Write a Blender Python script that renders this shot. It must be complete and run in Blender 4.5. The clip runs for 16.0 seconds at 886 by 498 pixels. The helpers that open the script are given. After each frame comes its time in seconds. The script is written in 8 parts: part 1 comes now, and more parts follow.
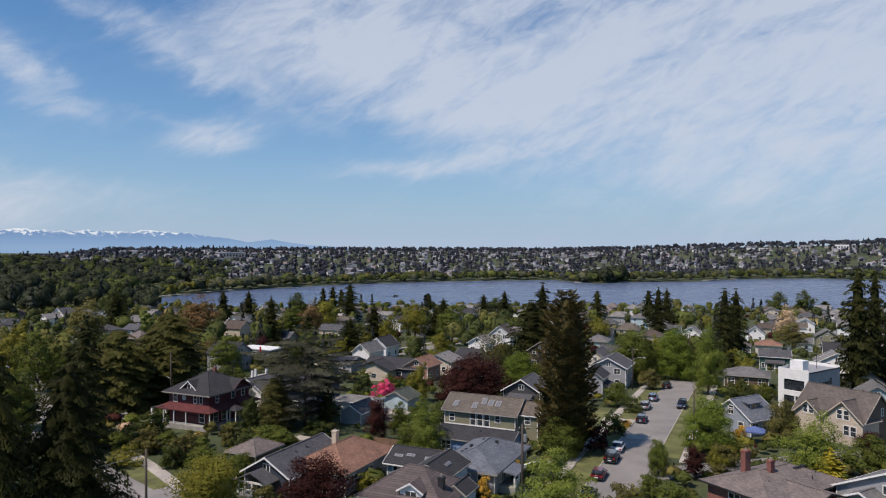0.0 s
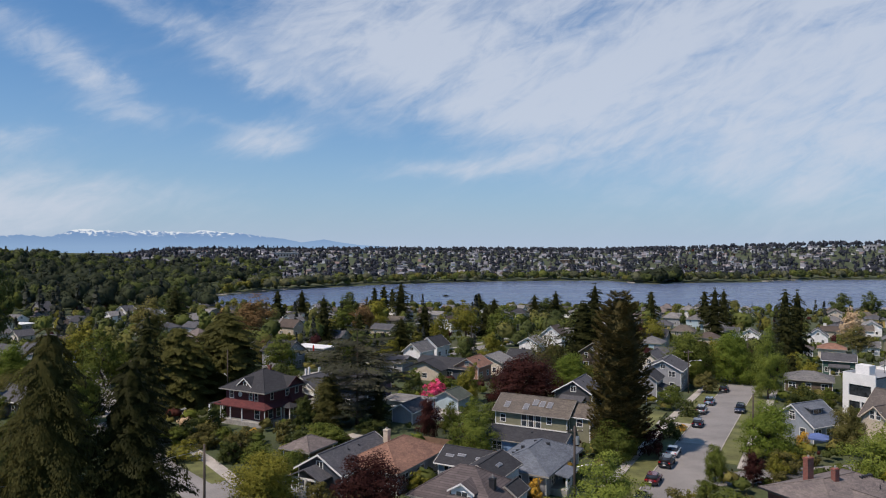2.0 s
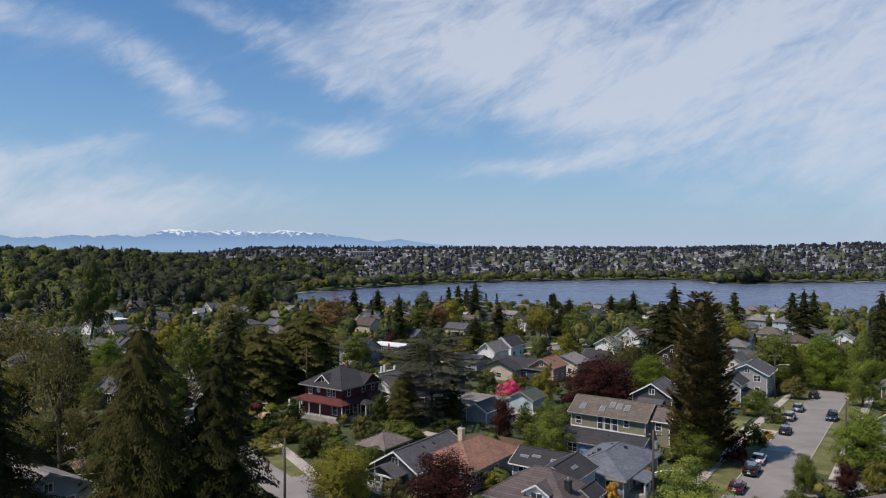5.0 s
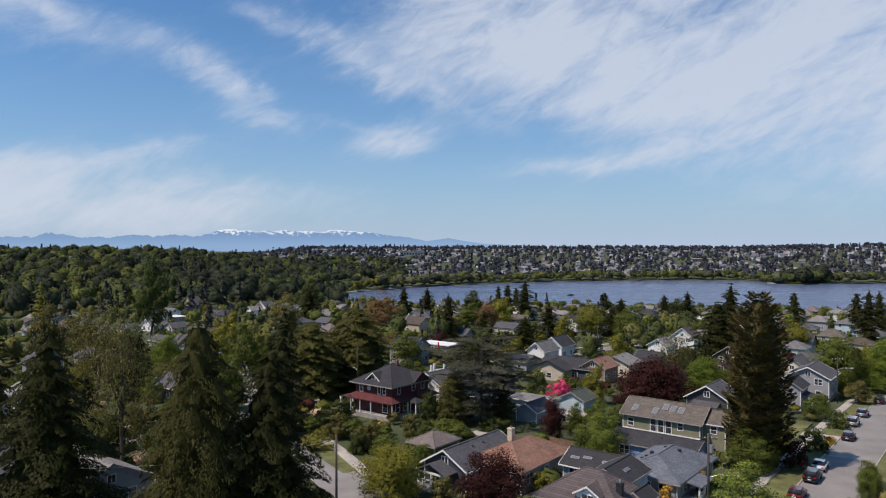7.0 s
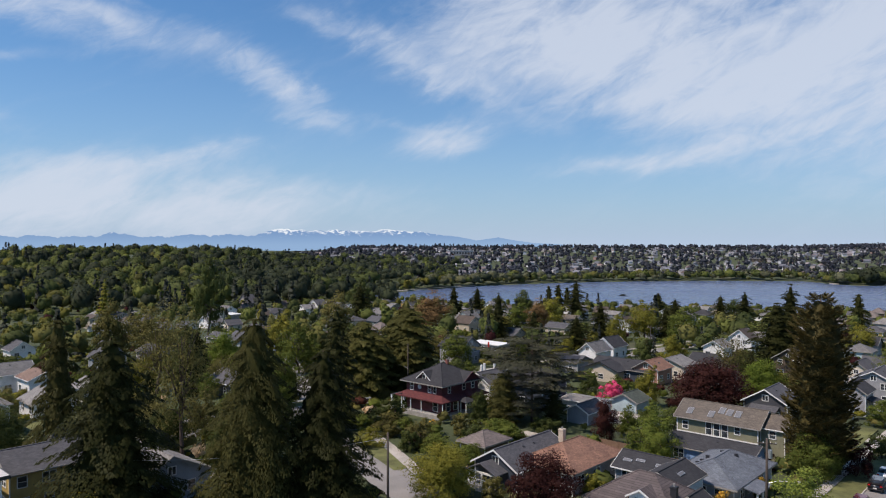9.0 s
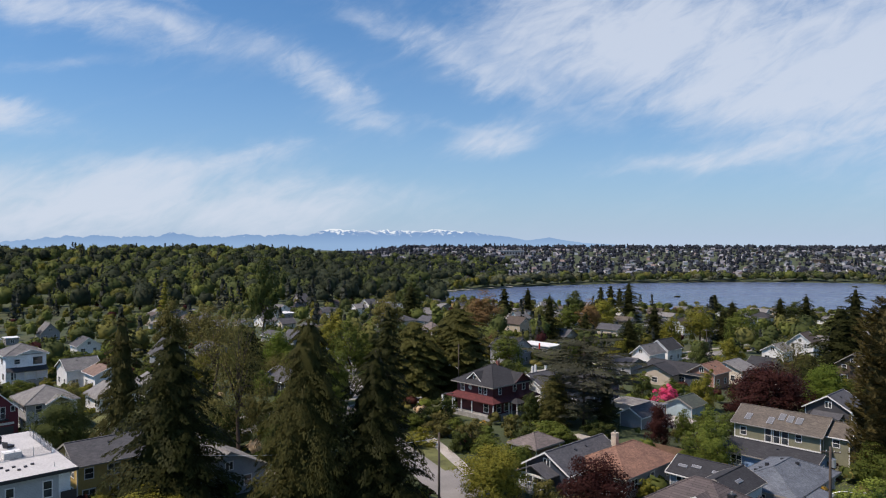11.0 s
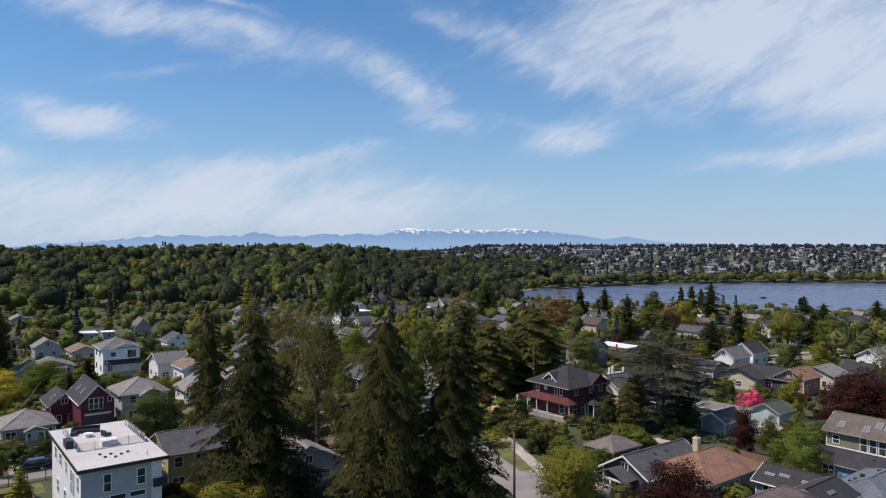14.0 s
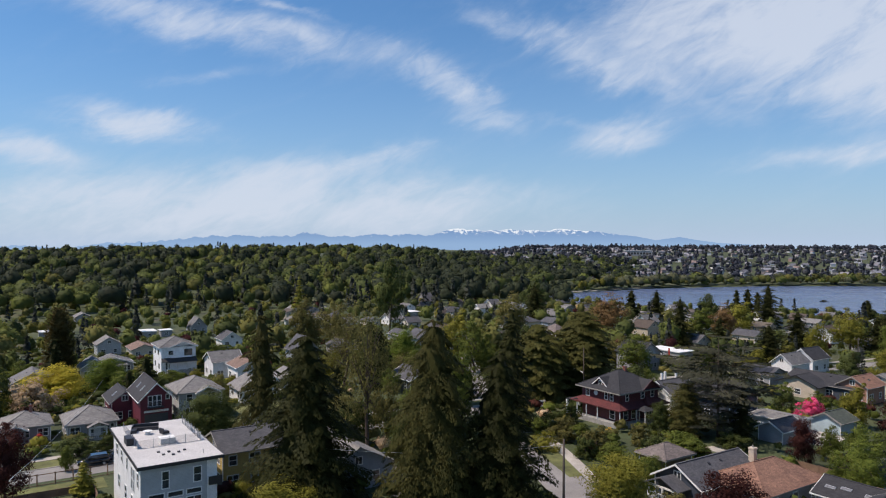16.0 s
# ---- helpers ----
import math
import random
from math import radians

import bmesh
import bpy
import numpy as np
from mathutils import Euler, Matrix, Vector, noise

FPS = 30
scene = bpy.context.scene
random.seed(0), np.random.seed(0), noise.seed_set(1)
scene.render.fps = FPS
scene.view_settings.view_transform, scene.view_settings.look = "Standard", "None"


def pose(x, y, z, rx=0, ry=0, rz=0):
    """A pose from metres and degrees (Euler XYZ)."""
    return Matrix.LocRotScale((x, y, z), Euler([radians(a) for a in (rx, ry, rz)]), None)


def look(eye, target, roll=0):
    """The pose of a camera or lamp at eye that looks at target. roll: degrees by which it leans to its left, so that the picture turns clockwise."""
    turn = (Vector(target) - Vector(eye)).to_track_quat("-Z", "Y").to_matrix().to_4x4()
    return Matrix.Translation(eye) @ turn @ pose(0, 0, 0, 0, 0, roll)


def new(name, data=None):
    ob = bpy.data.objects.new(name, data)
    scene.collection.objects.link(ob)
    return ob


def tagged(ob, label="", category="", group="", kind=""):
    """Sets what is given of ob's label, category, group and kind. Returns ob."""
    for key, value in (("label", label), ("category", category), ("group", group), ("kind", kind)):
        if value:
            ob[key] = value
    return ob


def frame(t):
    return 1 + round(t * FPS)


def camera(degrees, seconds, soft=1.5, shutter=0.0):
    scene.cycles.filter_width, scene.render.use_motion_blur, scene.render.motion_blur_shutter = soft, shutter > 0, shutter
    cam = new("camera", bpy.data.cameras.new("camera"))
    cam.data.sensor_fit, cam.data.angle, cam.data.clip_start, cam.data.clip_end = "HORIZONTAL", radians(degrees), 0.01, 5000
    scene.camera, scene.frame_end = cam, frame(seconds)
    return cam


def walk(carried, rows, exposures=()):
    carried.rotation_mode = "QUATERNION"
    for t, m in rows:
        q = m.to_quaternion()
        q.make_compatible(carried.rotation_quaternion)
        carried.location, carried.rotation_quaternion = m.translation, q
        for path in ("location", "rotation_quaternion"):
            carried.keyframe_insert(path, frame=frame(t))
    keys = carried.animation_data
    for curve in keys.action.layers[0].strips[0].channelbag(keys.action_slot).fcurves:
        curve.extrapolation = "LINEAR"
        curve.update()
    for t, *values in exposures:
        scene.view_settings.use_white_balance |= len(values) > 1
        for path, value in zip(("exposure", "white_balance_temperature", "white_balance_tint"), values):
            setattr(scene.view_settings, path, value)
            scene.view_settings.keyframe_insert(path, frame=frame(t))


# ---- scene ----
# ---- camera and its way: a drone 34 m up that turns left where it hangs, and climbs a little at the end ----
cam = camera(64.5, 16.0, soft=1.1)
PATH = [
    (0.0, pose(0.0, 0.0, 34.0, 89.79, -0.05, 0.0)),
    (1.0, pose(-0.05, 0.0, 34.01, 89.785, -0.04, 2.06)),
    (2.0, pose(-0.1, 0.05, 34.04, 89.78, -0.03, 4.1)),
    (3.0, pose(-0.12, 0.1, 34.07, 89.76, -0.02, 6.11)),
    (4.0, pose(-0.12, 0.08, 34.09, 89.73, 0.0, 8.13)),
    (6.5, pose(-0.14, 0.0, 34.08, 89.68, 0.05, 13.15)),
    (7.5, pose(-0.15, -0.06, 34.07, 89.64, 0.07, 15.18)),
    (9.0, pose(-0.2, -0.26, 34.12, 89.61, 0.06, 18.22)),
    (11.5, pose(-0.32, -0.46, 34.29, 89.6, -0.01, 23.33)),
    (12.5, pose(-0.36, -0.5, 34.29, 89.565, -0.01, 25.35)),
    (13.5, pose(-0.38, -0.5, 34.28, 89.55, 0.01, 27.37)),
    (14.0, pose(-0.38, -0.51, 34.28, 89.54, 0.02, 28.37)),
    (14.5, pose(-0.38, -0.52, 34.34, 89.535, 0.01, 29.36)),
    (15.0, pose(-0.38, -0.55, 34.49, 89.545, -0.02, 30.36)),
    (15.5, pose(-0.4, -0.58, 34.66, 89.555, -0.05, 31.34)),
    (16.0, pose(-0.4, -0.61, 34.8, 89.565, -0.08, 32.33)),
]
walk(cam, PATH, [(0.0, -0.08), (3.0, -0.1), (7.0, -0.02), (9.0, 0.04), (16.0, 0.07)])

# ---- world: blue sky with thin high cloud, and one sun from the south-west ----
SUN_AZ, SUN_EL = -124.0, 57.0
world = bpy.data.worlds.new("sky")
scene.world = world
world.use_nodes = True


def sky_nodes():
    nt = world.node_tree
    nt.nodes.clear()
    N, L = nt.nodes.new, nt.links.new

    def m(op, a, b=None, c=None, clamp=False):
        n = N("ShaderNodeMath")
        n.operation, n.use_clamp = op, clamp
        for i, v in enumerate((a, b, c)):
            if v is None:
                continue
            if isinstance(v, (int, float)):
                n.inputs[i].default_value = v
            else:
                L(v, n.inputs[i])
        return n.outputs[0]

    tc = N("ShaderNodeTexCoord")
    sep = N("ShaderNodeSeparateXYZ")
    L(tc.outputs["Generated"], sep.inputs[0])
    X, Y, Z = sep.outputs
    az = m("MULTIPLY", m("ARCTAN2", X, Y), 57.29578)
    el = m("MULTIPLY", m("ARCSINE", Z), 57.29578)

    # the clouds lie on the dome in degrees: wind-drawn feathers that rise to the right
    def field(turn, along, across, detail, rough, seed, distort=0.0):
        c, q = math.cos(radians(turn)), math.sin(radians(turn))
        comb = N("ShaderNodeCombineXYZ")
        L(m("ADD", m("MULTIPLY", az, c * along), m("MULTIPLY", el, q * along)), comb.inputs[0])
        L(m("ADD", m("MULTIPLY", az, -q * across), m("MULTIPLY", el, c * across)), comb.inputs[1])
        comb.inputs[2].default_value = seed
        n = N("ShaderNodeTexNoise")
        n.inputs["Scale"].default_value, n.inputs["Detail"].default_value = 1.0, detail
        n.inputs["Roughness"].default_value, n.inputs["Distortion"].default_value = rough, distort
        L(comb.outputs[0], n.inputs["Vector"])
        return m("SUBTRACT", n.outputs[0], 0.5)

    torn = m("MULTIPLY", field(20, 0.17, 0.42, 8, 0.62, 2.2, 0.6), 4.2)
    azw = m("ADD", m("ADD", az, m("MULTIPLY", field(0, 0.1, 0.16, 3, 0.5, 1.3), 5.0)), m("MULTIPLY", torn, 0.8))
    elw = m("ADD", m("ADD", el, m("MULTIPLY", field(0, 0.1, 0.16, 3, 0.5, 6.1), 2.4)), m("MULTIPLY", torn, 0.55))

    def bank(a0, e0, sa, se, tilt=0.0, amp=1.0):
        """A soft bank of cloud: middle and half-widths in degrees."""
        c, s = math.cos(radians(tilt)), math.sin(radians(tilt))
        da, de = m("SUBTRACT", azw, a0), m("SUBTRACT", elw, e0)
        u = m("ADD", m("MULTIPLY", da, c / sa), m("MULTIPLY", de, s / sa))
        v = m("ADD", m("MULTIPLY", da, -s / se), m("MULTIPLY", de, c / se))
        q = m("ADD", m("POWER", m("ABSOLUTE", u), 2.0), m("POWER", m("ABSOLUTE", v), 2.0))
        return m("MULTIPLY", m("EXPONENT", m("MULTIPLY", q, -1.0)), amp)

    banks = [bank(*q) for q in (
        (-4, 14.5, 13, 3.6, -22, 1.1), (8, 12, 12, 4.0, -8, 0.85), (-3.5, 6.3, 5, 0.6, 3, 0.45), (4.5, 7.3, 6, 0.9, 10, 0.5), (11, 8.8, 3, 0.6, 18, 0.4),
        (-15.5, 14.2, 6, 2.6, -18, 0.4), (22, 16, 16, 6, 0, 0.8), (33, 9, 14, 6, 5, 0.75), (20, 5, 8, 2, 8, 0.35), (10, 21, 22, 5, 0, 0.45), (-17, 12.5, 6, 1.0, -25, 0.35),
        (-18, 8.6, 3.2, 1.1, 8, 1.1), (-22.5, 9.8, 3, 0.5, -5, 0.3), (-28.5, 9.6, 3.4, 0.7, -8, 0.35), (-30.8, 11.9, 2.6, 1.2, -28, 0.5), (-34.5, 14.2, 3.4, 1.4, -24, 0.36))]
    banks += [bank(*q) for q in (
        (-44, 15.6, 7, 1.3, -8, 0.5), (-54, 16.9, 6, 1.3, -8, 0.55), (-47, 18.4, 5, 0.4, -12, 0.4), (-56, 9.0, 4.0, 1.0, -6, 0.95), (-63.5, 6.5, 3.2, 1.0, -5, 0.7),
        (-47, 3.0, 17, 2.1, 1, 1.25), (-42, 6.0, 7, 1.0, 6, 0.55), (-36, 7.2, 4, 0.7, 9, 0.4), (-50, 13, 5, 0.5, 12, 0.25), (-26, 17, 5, 1.0, -20, 0.3), (95, 32, 40, 14, 0, 0.4), (-110, 38, 34, 12, 0, 0.3), (175, 40, 40, 16, 0, 0.4))]
    tot = banks[0]
    for b in banks[1:]:
        tot = m("ADD", tot, b)
    feather = field(20, 0.1, 0.26, 9, 0.58, 3.1, 0.8)
    fine = field(28, 0.34, 0.9, 8, 0.62, 7.7, 0.9)
    tot = m("SUBTRACT", 1.0, m("EXPONENT", m("MULTIPLY", tot, -1.35)))
    tex = m("ADD", m("MULTIPLY", feather, 1.35), m("MULTIPLY", fine, 0.75))
    dens = m("ADD", m("MULTIPLY", tot, m("ADD", tex, 0.92)), m("ADD", m("MULTIPLY", tex, 0.32), 0.06))
    ramp = N("ShaderNodeMapRange")
    ramp.interpolation_type = "SMOOTHSTEP"
    ramp.inputs["From Min"].default_value, ramp.inputs["From Max"].default_value = 0.03, 0.92
    ramp.inputs["To Max"].default_value = 0.84
    L(dens, ramp.inputs["Value"])

    sky = N("ShaderNodeTexSky")
    sky.sky_type, sky.sun_disc = "NISHITA", False
    sky.sun_elevation, sky.sun_rotation = radians(SUN_EL), radians(SUN_AZ)
    sky.altitude, sky.air_density, sky.dust_density, sky.ozone_density = 100, 1.0, 0.6, 2.5
    mix = N("ShaderNodeMix")
    mix.data_type = "RGBA"
    # a clear blue overhead that pales towards the horizon
    blue = N("ShaderNodeMix")
    blue.data_type, blue.blend_type = "RGBA", "MULTIPLY"
    blue.inputs["Factor"].default_value = 1.0
    L(sky.outputs[0], blue.inputs["A"])
    blue.inputs["B"].default_value = (0.43, 0.85, 1.17, 1)
    pale = N("ShaderNodeMix")
    pale.data_type = "RGBA"
    L(m("MULTIPLY", m("EXPONENT", m("MULTIPLY", m("MAXIMUM", el, 0.0), -1 / 8.0)), 1.0), pale.inputs["Factor"])
    L(blue.outputs["Result"], pale.inputs["A"])
    pale.inputs["B"].default_value = (4.4, 5.45, 7.0, 1)
    L(ramp.outputs[0], mix.inputs["Factor"])
    L(pale.outputs["Result"], mix.inputs["A"])
    mix.inputs["B"].default_value = (6.25, 6.8, 7.9, 1)
    bg = N("ShaderNodeBackground")
    bg.inputs["Strength"].default_value = 0.1
    L(mix.outputs["Result"], bg.inputs["Color"])
    out = N("ShaderNodeOutputWorld")
    L(bg.outputs[0], out.inputs["Surface"])


sky_nodes()
sun = new("sun", bpy.data.lights.new("sun", "SUN"))
sun.data.energy, sun.data.angle, sun.data.color = 4.8, radians(0.6), (1.0, 0.86, 0.765)
_a, _e = radians(SUN_AZ), radians(SUN_EL)
sun.matrix_world = look((0, 0, 200), (-math.sin(_a) * math.cos(_e) * 100, -math.cos(_a) * math.cos(_e) * 100, 200 - math.sin(_e) * 100))

# ---- materials ----
def shader(name, rough=0.8, metal=0.0):
    mat = bpy.data.materials.new(name)
    mat.use_nodes = True
    nt = mat.node_tree
    b = nt.nodes["Principled BSDF"]
    b.inputs["Roughness"].default_value, b.inputs["Metallic"].default_value = rough, metal
    return mat, nt, b


def rgb(c):
    return (*c, 1.0)


def noise_node(nt, scale, detail=4, rough=0.6, coord="Object", stretch=None):
    tc = nt.nodes.new("ShaderNodeTexCoord")
    n = nt.nodes.new("ShaderNodeTexNoise")
    n.inputs["Scale"].default_value, n.inputs["Detail"].default_value, n.inputs["Roughness"].default_value = scale, detail, rough
    src = tc.outputs[coord]
    if stretch:
        mp = nt.nodes.new("ShaderNodeMapping")
        mp.inputs["Scale"].default_value = stretch
        nt.links.new(src, mp.inputs[0])
        src = mp.outputs[0]
    nt.links.new(src, n.inputs["Vector"])
    return n.outputs[0]


def ramp_node(nt, fac, stops):
    r = nt.nodes.new("ShaderNodeValToRGB")
    while len(r.color_ramp.elements) < len(stops):
        r.color_ramp.elements.new(0.5)
    for e, (p, c) in zip(r.color_ramp.elements, stops):
        e.position, e.color = p, rgb(c)
    nt.links.new(fac, r.inputs[0])
    return r.outputs[0]


def mixc(nt, fac, a, b, kind="MIX"):
    n = nt.nodes.new("ShaderNodeMix")
    n.data_type, n.blend_type = "RGBA", kind
    for sock, v in (("Factor", fac), ("A", a), ("B", b)):
        if isinstance(v, (int, float)):
            n.inputs[sock].default_value = v
        elif isinstance(v, tuple):
            n.inputs[sock].default_value = rgb(v)
        else:
            nt.links.new(v, n.inputs[sock])
    return n.outputs["Result"]


def bump(nt, b, height, strength=0.4, dist=0.02):
    n = nt.nodes.new("ShaderNodeBump")
    n.inputs["Strength"].default_value, n.inputs["Distance"].default_value = strength, dist
    nt.links.new(height, n.inputs["Height"])
    nt.links.new(n.outputs[0], b.inputs["Normal"])


def scaled(c, k):
    return tuple(min(1, v * k) for v in c)


def mat_mottled(name, c, rough=0.85, s1=0.35, s2=6.0, lo=0.72, hi=1.25, bstr=0.3, coord="Object"):
    """Two scales of variation round one colour."""
    mat, nt, b = shader(name, rough)
    c1 = ramp_node(nt, noise_node(nt, s1, 3, coord=coord), [(0.3, scaled(c, lo)), (0.7, scaled(c, hi))])
    n2 = noise_node(nt, s2, 5, coord=coord)
    c2 = ramp_node(nt, n2, [(0.25, (0.72, 0.72, 0.72)), (0.75, (1.15, 1.15, 1.15))])
    nt.links.new(mixc(nt, 1.0, c1, c2, "MULTIPLY"), b.inputs["Base Color"])
    bump(nt, b, n2, bstr, 0.03)
    return mat


def mat_roof(name, c, moss=0.0, row=0.19):
    """Asphalt shingles: courses down the slope, single tabs of uneven tone, streaks and moss."""
    mat, nt, b = shader(name, 0.92)
    tc = nt.nodes.new("ShaderNodeTexCoord")
    br = nt.nodes.new("ShaderNodeTexBrick")
    br.inputs["Scale"].default_value = 1.0
    br.inputs["Brick Width"].default_value, br.inputs["Row Height"].default_value = 0.42 if row < 0.3 else 3.5, row
    br.inputs["Mortar Size"].default_value, br.inputs["Bias"].default_value = 0.008 if row < 0.3 else 0.03, -0.1
    br.inputs["Color1"].default_value, br.inputs["Color2"].default_value = rgb(scaled(c, 0.78)), rgb(scaled(c, 1.2))
    br.inputs["Mortar"].default_value = rgb(scaled(c, 0.45))
    nt.links.new(tc.outputs["UV"], br.inputs["Vector"])
    big = ramp_node(nt, noise_node(nt, 0.5, 5, 0.65), [(0.3, (0.74, 0.74, 0.76)), (0.7, (1.18, 1.16, 1.12))])
    col = mixc(nt, 1.0, br.outputs["Color"], big, "MULTIPLY")
    if moss:
        mk = ramp_node(nt, noise_node(nt, 1.3, 6, 0.7), [(0.55, (0, 0, 0)), (0.7, (moss, moss, moss))])
        col = mixc(nt, mk, col, (0.13, 0.13, 0.05))
    nt.links.new(col, b.inputs["Base Color"])
    bump(nt, b, br.outputs["Fac"], -0.5, 0.02)
    return mat


def mat_siding(name, c, lap=0.16):
    """Painted lap boards: a shadow line coloured in under each board, faint weathering."""
    mat, nt, b = shader(name, 0.6)
    tc = nt.nodes.new("ShaderNodeTexCoord")
    sep = nt.nodes.new("ShaderNodeSeparateXYZ")
    nt.links.new(tc.outputs["Object"], sep.inputs[0])
    d = nt.nodes.new("ShaderNodeMath")
    d.operation = "DIVIDE"
    d.inputs[1].default_value = lap
    nt.links.new(sep.outputs[2], d.inputs[0])
    f = nt.nodes.new("ShaderNodeMath")
    f.operation = "FRACT"
    nt.links.new(d.outputs[0], f.inputs[0])
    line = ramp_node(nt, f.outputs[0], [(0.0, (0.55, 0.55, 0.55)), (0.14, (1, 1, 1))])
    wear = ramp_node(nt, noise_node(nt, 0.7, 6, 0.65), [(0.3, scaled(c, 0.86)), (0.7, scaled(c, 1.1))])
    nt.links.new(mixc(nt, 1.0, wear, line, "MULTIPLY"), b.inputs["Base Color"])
    bump(nt, b, f.outputs[0], 0.5, 0.02)
    return mat


def mat_brick(name, c):
    mat, nt, b = shader(name, 0.9)
    tc = nt.nodes.new("ShaderNodeTexCoord")
    mp = nt.nodes.new("ShaderNodeMapping")
    mp.inputs["Rotation"].default_value = (radians(90), 0, 0)
    nt.links.new(tc.outputs["Object"], mp.inputs[0])
    br = nt.nodes.new("ShaderNodeTexBrick")
    br.inputs["Scale"].default_value = 1.0
    br.inputs["Brick Width"].default_value, br.inputs["Row Height"].default_value = 0.215, 0.075
    br.inputs["Mortar Size"].default_value = 0.008
    br.inputs["Color1"].default_value, br.inputs["Color2"].default_value = rgb(scaled(c, 0.75)), rgb(scaled(c, 1.2))
    br.inputs["Mortar"].default_value = (0.17, 0.12, 0.1, 1)
    nt.links.new(mp.outputs[0], br.inputs["Vector"])
    big = ramp_node(nt, noise_node(nt, 0.8, 5), [(0.3, (0.8, 0.8, 0.8)), (0.7, (1.15, 1.15, 1.15))])
    nt.links.new(mixc(nt, 1.0, br.outputs["Color"], big, "MULTIPLY"), b.inputs["Base Color"])
    bump(nt, b, br.outputs["Fac"], -0.4, 0.01)
    return mat


def mat_leaf(name, c, c2, translucent=0.25, spread=0.35, patchy=True):
    """Leaves: each one its own tone, each tree a shade of its own, some light through."""
    c, c2 = [(q[0] * 1.08, q[1] * 0.94, q[2] * 0.9) for q in (c, c2)]
    mat, nt, b = shader(name, 0.6)
    geo = nt.nodes.new("ShaderNodeNewGeometry")
    info = nt.nodes.new("ShaderNodeObjectInfo")
    col = ramp_node(nt, geo.outputs["Random Per Island"], [(0.0, scaled(c, 1 - spread * 0.7)), (0.5, c), (1.0, tuple(0.45 * p + 0.55 * q for p, q in zip(c, c2)))])
    hsv = nt.nodes.new("ShaderNodeHueSaturation")
    mr = nt.nodes.new("ShaderNodeMapRange")
    mr.inputs["To Min"].default_value, mr.inputs["To Max"].default_value = 0.82, 1.18
    nt.links.new(info.outputs["Random"], mr.inputs["Value"])
    nt.links.new(mr.outputs[0], hsv.inputs["Value"])
    hsv.inputs["Saturation"].default_value = 0.93
    tone = ramp_node(nt, noise_node(nt, 0.11, 2, 0.5), [(0.3, (0.66, 0.7, 0.74)), (0.5, (1.0, 1.0, 1.0)), (0.7, (1.3, 1.26, 1.02))] if patchy else [(0.3, (0.85, 0.85, 0.85)), (0.7, (1.1, 1.1, 1.1))])
    nt.links.new(mixc(nt, 1.0, col, tone, "MULTIPLY"), hsv.inputs["Color"])
    nt.links.new(hsv.outputs[0], b.inputs["Base Color"])
    b.inputs["Specular IOR Level"].default_value = 0.05
    tr = nt.nodes.new("ShaderNodeBsdfTranslucent")
    nt.links.new(hsv.outputs[0], tr.inputs["Color"])
    mx = nt.nodes.new("ShaderNodeMixShader")
    mx.inputs[0].default_value = translucent
    nt.links.new(b.outputs[0], mx.inputs[1])
    nt.links.new(tr.outputs[0], mx.inputs[2])
    nt.links.new(mx.outputs[0], nt.nodes["Material Output"].inputs["Surface"])
    return mat


def mat_paint(name, c, rough=0.3, metal=0.0, coat=0.0):
    mat, nt, b = shader(name, rough, metal)
    col = ramp_node(nt, noise_node(nt, 2.5, 4), [(0.3, scaled(c, 0.9)), (0.7, scaled(c, 1.08))])
    nt.links.new(col, b.inputs["Base Color"])
    b.inputs["Coat Weight"].default_value = coat
    return mat


def mat_glass(name, c=(0.03, 0.035, 0.04), rough=0.06):
    mat, nt, b = shader(name, rough)
    b.inputs["IOR"].default_value = 1.5
    b.inputs["Specular IOR Level"].default_value = 0.7
    col = ramp_node(nt, noise_node(nt, 0.9, 2), [(0.35, scaled(c, 0.5)), (0.7, scaled(c, 2.0))])
    nt.links.new(col, b.inputs["Base Color"])
    return mat


def mat_ground():
    """Gardens, verges, earth and leaf litter."""
    mat, nt, b = shader("garden_ground", 0.95)
    big = noise_node(nt, 0.045, 6, 0.6)
    col = ramp_node(nt, big, [(0.32, (0.03, 0.038, 0.016)), (0.5, (0.055, 0.072, 0.023)), (0.62, (0.075, 0.08, 0.034)), (0.75, (0.1, 0.08, 0.055))])
    fine = noise_node(nt, 1.8, 8, 0.7)
    f2 = ramp_node(nt, fine, [(0.3, (0.55, 0.55, 0.55)), (0.7, (1.3, 1.3, 1.3))])
    nt.links.new(mixc(nt, 1.0, col, f2, "MULTIPLY"), b.inputs["Base Color"])
    bump(nt, b, fine, 0.6, 0.1)
    return mat


def mat_water():
    mat, nt, b = shader("lake_water", 0.12)
    b.inputs["Base Color"].default_value = (0.085, 0.115, 0.195, 1)
    b.inputs["IOR"].default_value = 1.33
    n1 = noise_node(nt, 0.5, 3, 0.5, stretch=(1, 1.6, 1))
    bump(nt, b, n1, 0.8, 0.9)
    wind = ramp_node(nt, noise_node(nt, 0.006, 4, 0.6, stretch=(0.5, 2, 1)), [(0.35, (0.16, 0.16, 0.16)), (0.65, (0.32, 0.32, 0.32))])
    nt.links.new(wind, b.inputs["Roughness"])
    return mat


